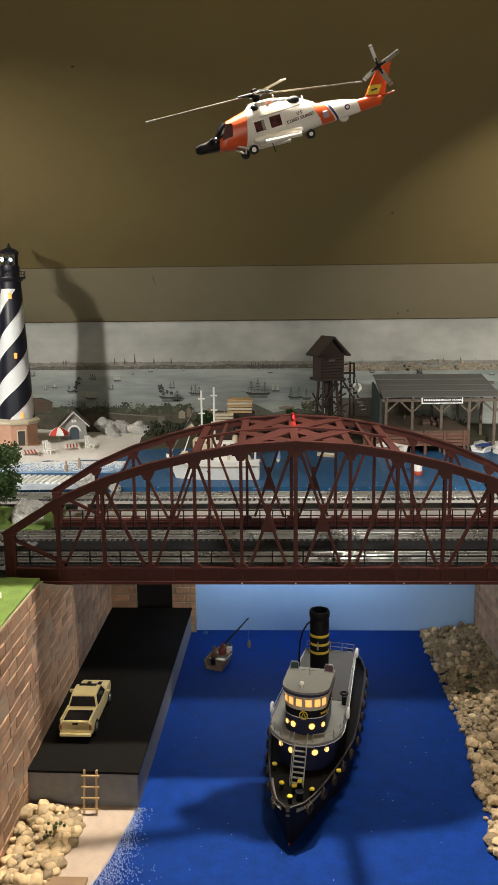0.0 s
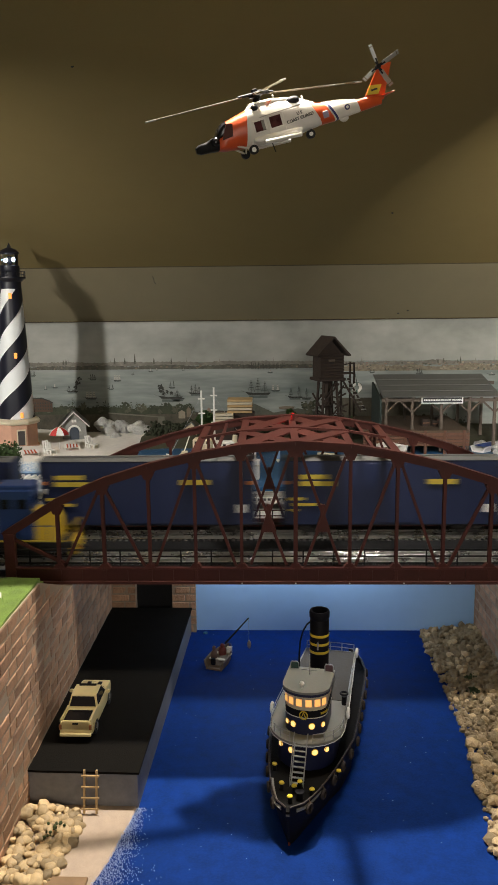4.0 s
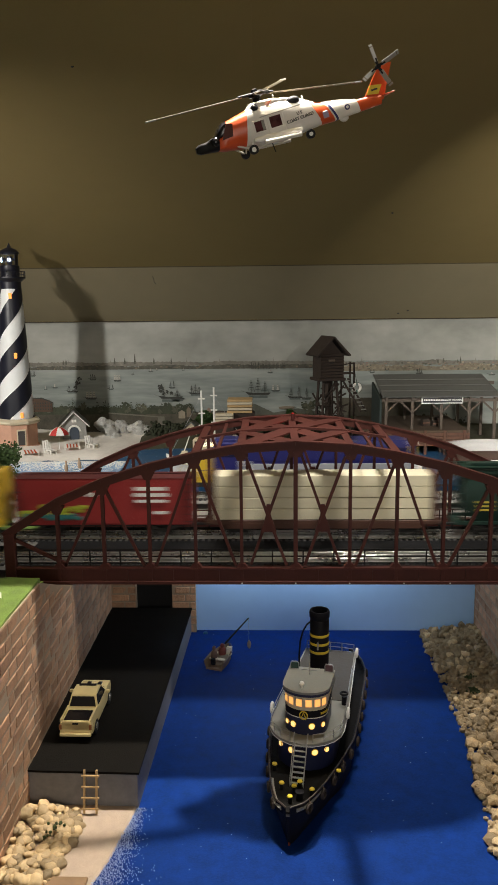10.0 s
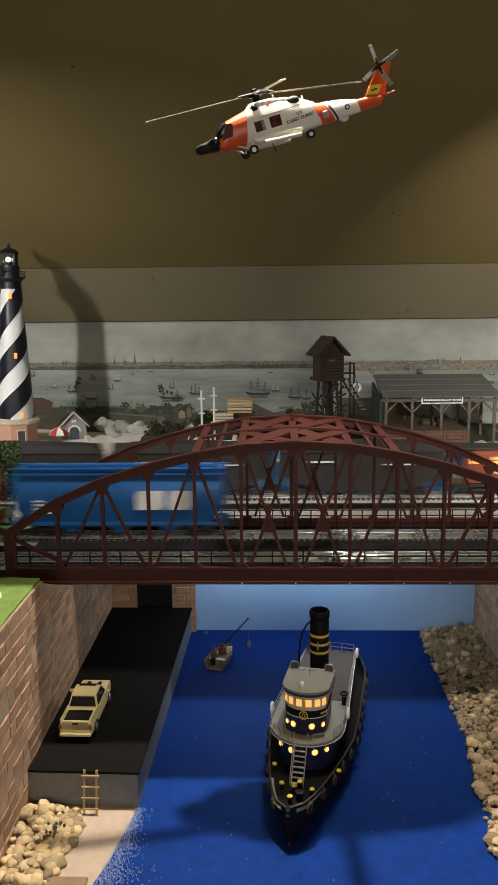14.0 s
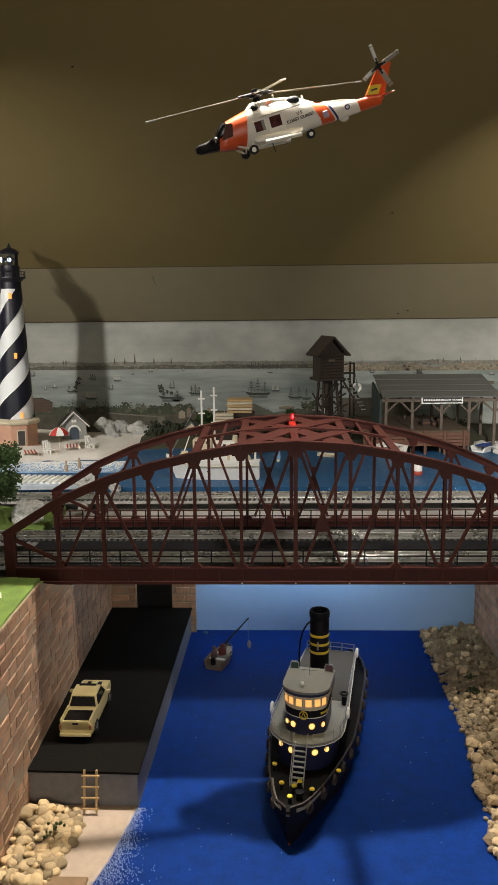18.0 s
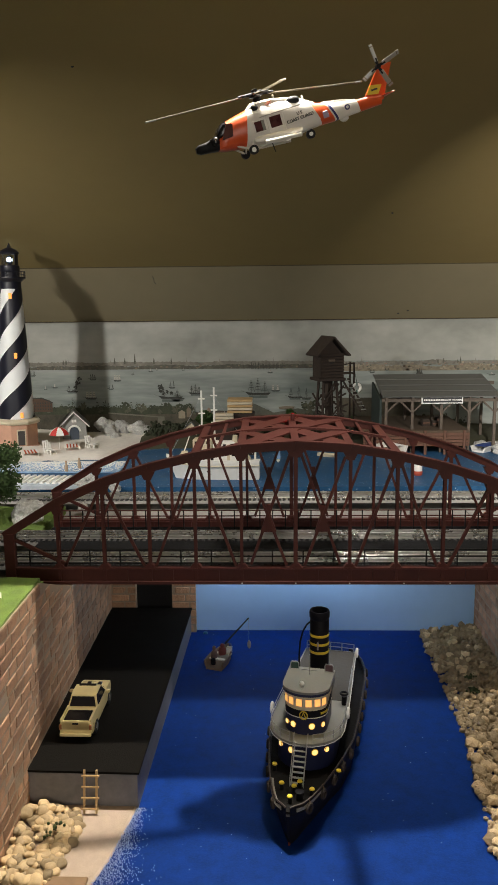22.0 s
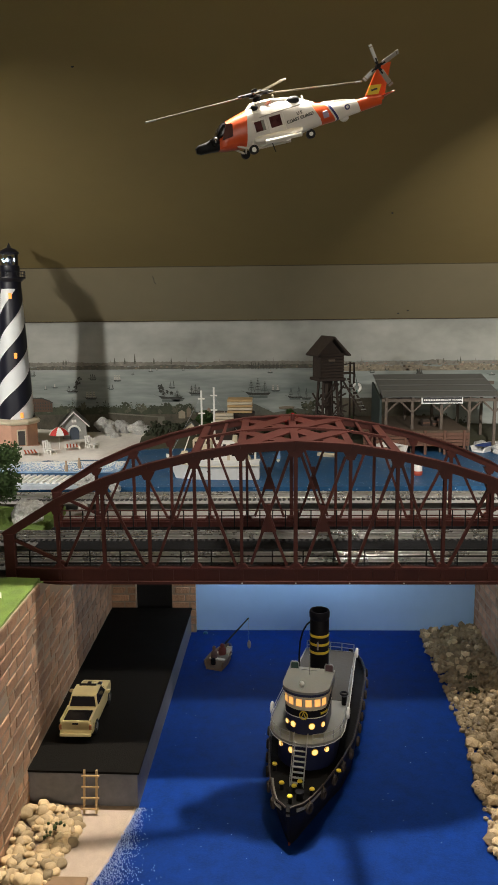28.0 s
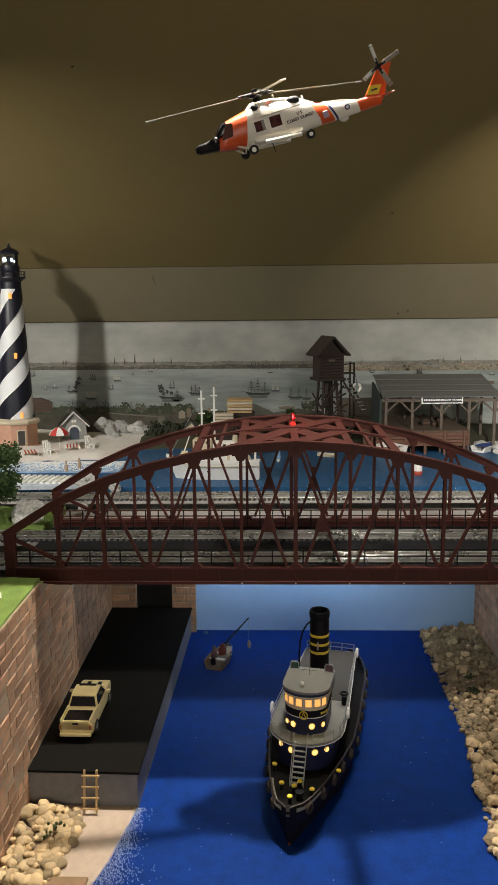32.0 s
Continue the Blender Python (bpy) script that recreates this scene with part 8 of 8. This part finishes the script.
def coal_gondola(L, label):
    """Black rotary gondola with a yellow top band and heaped sides."""
    t = car("coal_gondola", L, label)
    part("body", Geo().loft([[(s * L / 2 * k, -w, z) for s, w in ((-1, CHW), (1, CHW))] + [(s * L / 2 * k, w, z) for s, w in ((1, CHW), (-1, CHW))] for k, z in ((0.80, 0.010), (0.86, 0.018), (0.97, 0.030), (1.0, 0.111))]), BLACK, t)
    part("top_band", Geo().box(0, -CHW, 0.1178, L, 0.003, 0.0145, c=0.0006).box(0, CHW, 0.1178, L, 0.003, 0.0145, c=0.0006).box(-L / 2 + 0.0015, 0, 0.1178, 0.003, 2 * CHW, 0.0145).box(L / 2 - 0.0015, 0, 0.1178, 0.003, 2 * CHW, 0.0145), GOLD, t, "dull yellow top band")
    part("coal_load", Geo().loft([[(x, -0.025 * k, 0.112), (x, 0.025 * k, 0.112), (x, 0.012 * k, 0.112 + 0.013 * k), (x, -0.012 * k, 0.112 + 0.013 * k)] for x, k in ((-L / 2 + 0.004, 0.9), (-L / 4, 1.0), (0, 0.9), (L / 4, 1.0), (L / 2 - 0.004, 0.9))]), BLACK, t)
    for s in (-1, 1):
        marks(t, ((s * (L / 2 - 0.085), 0.0325, 0.0135, 0.018, GOLD), (s * (L / 2 - 0.022), 0.0325, 0.0125, 0.020, GOLD)), -CHW - 0.0012)
        ladder_part(t, s * (L / 2 - 0.006), -CHW - 0.001, 0.03, 0.108, FRAME)
    x = -L / 2 + 0.055
    marks(t, ((x, 0.078, 0.072, 0.0055, LABELW), (x + 0.003, 0.0695, 0.070, 0.003, LABELW), (x + 0.002, 0.063, 0.06, 0.002, LABELW), (x - 0.018, 0.052, 0.022, 0.003, LABELW), (x - 0.018, 0.043, 0.022, 0.003, LABELW), (x - 0.018, 0.034, 0.022, 0.003, LABELW), (L / 2 - 0.08, 0.0725, 0.062, 0.0028, LABELW), (L / 2 - 0.08, 0.067, 0.055, 0.002, LABELW), (L / 2 - 0.075, 0.100, 0.03, 0.0022, LABELW), (L / 2 - 0.06, 0.042, 0.022, 0.006, LABELW)), -CHW - 0.0012)
    return t


GOLD = mat("dull_gold_band", (0.38, 0.26, 0.06), 0.55, vary=0.2, scale=30)
COAL = mat("coal", (0.014, 0.013, 0.013), 0.7, vary=0.7, scale=200, bump=1.0, bscale=500)


def coal_hopper(L, body, load, label):
    t = car("open_hopper", L, label)
    part("body", Geo().loft([[(-L / 2 * k, -CHW, z), (L / 2 * k, -CHW, z), (L / 2 * k, CHW, z), (-L / 2 * k, CHW, z)] for k, z in ((0.62, 0.014), (0.8, 0.030), (1.0, 0.046), (1.0, 0.094))]), body, t)
    for k in range(9):
        part("side_rib", Geo().box(-L / 2 + L * (k + 0.5) / 9, -CHW - 0.0008, 0.069, 0.0022, 0.002, 0.050), body, t)
    part("top_chord", Geo().box(0, -CHW - 0.0006, 0.0945, L, 0.0022, 0.003), body, t)
    g = Geo()
    rr = random.Random(int(L * 1e5))
    secs = []
    for i in range(13):
        x = -L / 2 + 0.004 + (L - 0.008) * i / 12
        k = 0.6 + 0.5 * abs(math.sin(math.pi * (0.15 + 0.7 * i / 12))) + rr.uniform(-0.08, 0.08)
        secs.append([(x, -0.026, 0.092), (x, 0.026, 0.092), (x, 0.016, 0.094 + 0.015 * k), (x, 0, 0.094 + 0.021 * k), (x, -0.016, 0.094 + 0.015 * k)])
    part("load", g.loft(secs), load, t, "", True)
    for s in (-1, 1):
        pieces("end_post", [(s * (L / 2 - 0.002), e * 0.024, 0.045, 0.003, 0.003, 0.05) for e in (-1, 1)], body, t)
    marks(t, ((-L * 0.25, 0.074, 0.05, 0.004, LABELW), (L * 0.22, 0.068, 0.06, 0.003, LABELW)), -CHW - 0.0022)
    return t


def caboose(L, label):
    t = car("caboose", L, label)
    CR = mat("caboose_red_brown", (0.20, 0.045, 0.02), 0.5, vary=0.2, scale=30)
    part("frame", Geo().box(0, 0, 0.022, L, 2 * CHW, 0.006), FRAME, t)
    part("body", Geo().box(0, 0, 0.062, L - 0.05, 2 * CHW, 0.072, c=0.001), CR, t)
    part("roof", Geo().box(0, 0, 0.100, L - 0.006, 2 * CHW + 0.006, 0.005, c=0.002), FRAME, t)
    part("cupola", Geo().box(0.02, 0, 0.115, 0.062, 2 * CHW - 0.004, 0.026, c=0.001), CR, t)
    part("cupola_roof", Geo().box(0.02, 0, 0.130, 0.070, 2 * CHW + 0.004, 0.004, c=0.001), TYEL, t, "yellow cupola roof")
    for x in (0.005, 0.035):
        part("cupola_window", Geo().box(x, -CHW + 0.0022, 0.116, 0.016, 0.002, 0.012), WARMGLOW, t)
    for x in (-0.075, -0.03, 0.03, 0.075):
        w = part("window", Geo().box(x, -CHW - 0.0004, 0.076, 0.018, 0.002, 0.014), WARMGLOW, t, "lit caboose window")
        part("window_bar", Geo().box(x, -CHW - 0.0012, 0.076, 0.0016, 0.0016, 0.015).box(x, -CHW - 0.0012, 0.076, 0.019, 0.0016, 0.0014), CR, w)
    for s in (-1, 1):
        part("end_rail", Geo().box(s * (L / 2 - 0.004), -0.022, 0.045, 0.002, 0.002, 0.04).box(s * (L / 2 - 0.004), 0.022, 0.045, 0.002, 0.002, 0.04).box(s * (L / 2 - 0.004), 0, 0.062, 0.002, 0.046, 0.002), TYEL, t)
        part("step", Geo().box(s * (L / 2 - 0.012), -CHW, 0.016, 0.016, 0.006, 0.010), FRAME, t)
    marks(t, ((0.0, 0.05, 0.07, 0.005, LABELW),), -CHW - 0.0010)
    return t


# the middle train, front to back: s is the place along the train of each end
KA, XA, VA = 5.523e-4, -0.513, 1105.0
KB, XB, VB = 5.019e-4, -0.469, 1178.0
KC, XC = 6.70e-4, -0.615
LOADS = []


def on_a(t, s0, s1):
    LOADS.append((t, "a", (s0 + s1) / 2))


def la(s0, s1):
    return (s1 - s0) * KA


t = diesel(la(1980, 2945), LBLUE, LBLUE, TYEL, "dark blue freight diesel with yellow nose and white cab", True, (), -1)
on_a(t, 1980, 2945)
lg = part("logo_plate", Geo().box(0.105, -0.0275, 0.084, 0.092, 0.0012, 0.030, c=0.002), LABELY, t, "yellow lettering panel")
for k in range(3):
    part("logo_stroke", Geo().box(0.078 + 0.027 * k, -0.0284, 0.084, 0.013, 0.0008, 0.012), LBLUE, lg)
marks(t, ((-0.175, 0.080, 0.026, 0.012, LABELY), (-0.06, 0.075, 0.026, 0.030, LABELW)), -0.0292)
first = blue_boxcar(la(3003, 3690), TBLUE, "dark blue high-cube boxcar with yellow lettering")
tagged(first, group="blue boxcars of the long train")
on_a(first, 3003, 3690)
for k in range(1, 5):
    on_a(copy_thing(first, pose(0, 0, RAIL_Z)), 3003 + 771 * k, 3690 + 771 * k)
t = blue_boxcar(la(6863, 7560), mat("faded_navy", (0.03, 0.042, 0.115), 0.5, vary=0.2, scale=14), "faded navy boxcar with a yellow end mark")
on_a(t, 6863, 7560)
t = boxcar(la(7622, 8335), 0.122, mat("railroad_orange", (0.70, 0.29, 0.012), 0.5, vary=0.12, scale=14), bpy.data.materials["railroad_orange"], "orange boxcar in the long train")
on_a(t, 7622, 8335)
t = coal_hopper(la(8395, 8985), BLACK, COAL, "black open hopper in the long train")
on_a(t, 8395, 8985)
on_a(tank_car(la(9030, 9640), "black tank car with a domed top"), 9030, 9640)
PGREEN = mat("boxcar_green", (0.012, 0.075, 0.045), 0.5, vary=0.2, scale=14)
t = boxcar(la(9685, 10365), 0.117, PGREEN, ROOFG, "green over white boxcar with white lettering", lower=LABELW)
marks(t, ((-0.115, 0.100, 0.085, 0.006, LABELW), (-0.10, 0.090, 0.115, 0.005, LABELW), (-0.11, 0.079, 0.05, 0.005, LABELW), (0.10, 0.092, 0.03, 0.024, mat("gold_crest", (0.35, 0.28, 0.08), 0.6))), -CHW - 0.0022)
on_a(t, 9685, 10365)
t = boxcar(la(10395, 11055), 0.112, LABELW, LABELW, "white ribbed boxcar with yellow ends and sill", ribs=4, ends=TYEL)
part("yellow_sill", Geo().box(0, -CHW - 0.0016, 0.027, la(10395, 11055), 0.003, 0.013), TYEL, t, "yellow side sill")
for k in range(4):
    part("side_line", Geo().box(0, -CHW - 0.0026, 0.045 + 0.0165 * k, la(10395, 11055) - 0.03, 0.0012, 0.0018), LIGHTGREY, t)
on_a(t, 10395, 11055)
RBOX = mat("boxcar_red", (0.30, 0.025, 0.025), 0.5, vary=0.2, scale=14)
t = boxcar(la(11095, 11660), 0.106, RBOX, mat("dark_red_roof", (0.09, 0.02, 0.02), 0.6), "red boxcar with green and yellow graffiti", ribs=24)
r = random.Random(6)
for k in range(34):
    x = -la(11095, 11660) / 2 + 0.012 + 0.112 * r.random()
    part("graffiti_patch", Geo().ball(0, 0, 0, r.uniform(0.006, 0.014), 0.0007, r.uniform(0.003, 0.006), 8), (mat("graffiti_teal", (0.03, 0.16, 0.16), 0.6) if k == 0 else bpy.data.materials["graffiti_teal"]) if k % 2 == 0 else (mat("graffiti_lime", (0.36, 0.40, 0.03), 0.6) if k == 1 else bpy.data.materials["graffiti_lime"]), t).location = (x, -CHW - 0.0019, 0.034 + 0.020 * (k % 2) * r.random() + 0.008 * r.random())
marks(t, ((0.085, 0.088, 0.055, 0.006, LABELW), (0.085, 0.077, 0.06, 0.006, LABELW), (0.085, 0.066, 0.055, 0.005, LABELW), (0.10, 0.045, 0.025, 0.005, LABELW), (-0.02, 0.078, 0.016, 0.007, LABELW)), -CHW - 0.0028)
on_a(t, 11095, 11660)
on_a(lumber_car(la(11705, 12445), "brown bulkhead flat car loaded with cream lumber packs"), 11705, 12445)
t = hopper(la(12490, 13190), mat("hopper_green", (0.010, 0.035, 0.026), 0.4, vary=0.2, scale=14), "dark green covered hopper with a yellow mark")
part("logo_bird", Geo().ball(0, 0, 0, 0.022, 0.0012, 0.008, 10), TYEL, t).location = (0.068, -CHW - 0.0014, 0.062)
marks(t, ((-0.145, 0.062, 0.026, 0.003, LABELY), (-0.145, 0.055, 0.026, 0.003, LABELY), (-0.145, 0.048, 0.026, 0.003, LABELY)), -CHW - 0.0020)
on_a(t, 12490, 13190)
t = hopper(la(13232, 13947), mat("hopper_yellow", (0.88, 0.66, 0.010), 0.4, vary=0.1, scale=14), "bright yellow covered hopper with a grey roof", roof=LIGHTGREY)
marks(t, ((0.115, 0.066, 0.022, 0.016, mat("brown_mark", (0.30, 0.20, 0.02), 0.6)), (0.115, 0.045, 0.026, 0.006, INK)), -CHW - 0.0022)
on_a(t, 13232, 13947)
t = hopper(la(13986, 14706), mat("hopper_white", (0.80, 0.80, 0.77), 0.45, vary=0.12, scale=14), "off-white covered hopper with a small black crest")
marks(t, ((-0.005, 0.066, 0.046, 0.004, INK), (0.0, 0.071, 0.036, 0.003, INK), (0.0, 0.061, 0.036, 0.003, INK), (0.0, 0.077, 0.012, 0.003, INK), (0.0, 0.054, 0.012, 0.003, INK), (0.13, 0.046, 0.024, 0.006, INK)), -CHW - 0.0022)
on_a(t, 13986, 14706)
t = hopper(la(14748, 15452), mat("hopper_red", (0.27, 0.018, 0.020), 0.4, vary=0.15, scale=14), "red covered hopper with a white round mark")
part("round_mark", Geo().cyl((0.125, -CHW - 0.0012, 0.066), (0.125, -CHW - 0.0022, 0.066), 0.0225, 0.0225, 24), LABELW, t, "white round mark")
marks(t, ((-0.13, 0.064, 0.04, 0.007, LABELW), (-0.13, 0.053, 0.04, 0.007, LABELW)), -CHW - 0.0022)
on_a(t, 14748, 15452)
t = hopper(la(15497, 16198), mat("hopper_blue", (0.015, 0.115, 0.36), 0.4, vary=0.12, scale=14), "bright blue covered hopper with white mark")
for x, w in ((0.056, 0.050), (0.108, 0.040)):
    part("logo_block", Geo().prism([(x - w / 2, 0.050), (x + w / 2 - 0.006, 0.050), (x + w / 2, 0.058), (x + w / 2, 0.084), (x - w / 2 + 0.006, 0.084), (x - w / 2, 0.076)], -CHW - 0.0024, -CHW - 0.0012), LABELW, t, "white angular mark")
marks(t, ((-0.14, 0.066, 0.02, 0.003, LABELW), (-0.135, 0.059, 0.026, 0.003, LABELW), (-0.13, 0.052, 0.036, 0.003, LABELW), (-0.13, 0.045, 0.036, 0.003, LABELW)), -CHW - 0.0022)
on_a(t, 15497, 16198)

# the near train runs the other way: one diesel, seven black gondolas
t = diesel(990 * KB, mat("loco_royal_blue", (0.02, 0.05, 0.17), 0.4, vary=0.2, scale=14), LIGHTGREY, TYEL, "blue and grey freight diesel with yellow ends", False, (-1,), 1)
LOADS.append((t, "b", -4975))
marks(t, ((0.02, 0.102, 0.030, 0.006, LABELY),), -0.0268)
g0 = coal_gondola(578 * KB, "black coal gondola with a dull yellow top band")
tagged(g0, group="black gondolas of the near train")
LOADS.append((g0, "b", -6105 + 289))
for k in range(1, 7):
    LOADS.append((copy_thing(g0, pose(0, 0, RAIL_Z)), "b", -6105 - 640 * k + 289))

# the far train behind the bridge
t = diesel(775 * KC, mat("loco_deep_blue", (0.018, 0.020, 0.14), 0.4, vary=0.2, scale=14), mat("loco_silver", (0.34, 0.36, 0.40), 0.4, vary=0.2, scale=14), TYEL, "silver grey and deep blue diesel with lit headlight", False, (-1,), -1)
LOADS.append((t, "c", 387))
h0 = coal_hopper(515 * KC, mat("hopper_brown", (0.06, 0.035, 0.025), 0.6, vary=0.3, scale=20), mat("pale_stone_load", (0.42, 0.42, 0.42), 0.9, scale=200, vary=0.4, bump=0.8), "brown open hopper heaped with pale stone")
LOADS.append((h0, "c", 1095))
h1 = coal_hopper(512 * KC, mat("hopper_dark", (0.028, 0.024, 0.022), 0.6, vary=0.3, scale=20), COAL, "dark open hopper heaped with coal")
tagged(h1, group="coal hoppers of the far train")
LOADS.append((h1, "c", 1410 + 256))
for k in range(1, 9):
    if k == 2:
        o = coal_hopper(511 * KC, bpy.data.materials["hopper_dark"], mat("tan_load", (0.22, 0.15, 0.08), 0.9, scale=120, vary=0.4, bump=0.6), "dark open hopper with a tan load")
    else:
        o = copy_thing(h1, pose(0, 0, RAIL_Z))
    LOADS.append((o, "c", 1410 + 542 * k + 256))
LOADS.append((caboose(355 * KC, "red-brown caboose with lit windows and yellow cupola roof"), "c", 6466))


# ---------- movement ----------
def nose_c(t):
    """Front of the far train: it slows gently while it passes."""
    if t < 9.0:
        return 425 + 1530 * 1.1 - 86 * 0.495 + 1616 * (9.0 - t)
    return 425 - (1530 * (t - 10.1) - 86 * ((t - 10) ** 2 - 0.01) / 2)


def motions():
    ta = [0, 0.15, 0.3] + [1.0 * k for k in range(1, 17)] + [16.5, 16.9, 32.0]
    tb = [0, 2.2, 2.5, 3.0] + [1.0 * k for k in range(4, 13)] + [12.3, 32.0]
    tc = [0, 8.0, 8.3, 8.6] + [9.0 + 0.5 * k for k in range(15)] + [16.3, 32.0]
    for ob, line, s in LOADS:
        if line == "a":
            rows = [(t, pose(XA + KA * (s - VA * min(t, 16.9)), TRACK_A, RAIL_Z)) for t in ta]
        elif line == "b":
            rows = [(t, pose(XB + KB * (s + VB * min(max(t, 2.2), 12.3)), TRACK_B, RAIL_Z)) for t in tb]
        else:
            rows = [(t, pose(XC + KC * (nose_c(min(max(t, 8.0), 16.3)) + s), TRACK_C, RAIL_Z)) for t in tc]
        walk(ob, rows)
    walk(optic, [(0.5 * k, pose(OX, LY, OZ, 0, 0, 18.35 - 21.74 * (0.5 * k - 5.32))) for k in range(65)])
    walk(drum, [(0.2 * k, pose(BX, BY2, BZ + 0.0042, 0, 0, 235.7 * (0.2 * k - 18.09))) for k in range(161)])


motions()
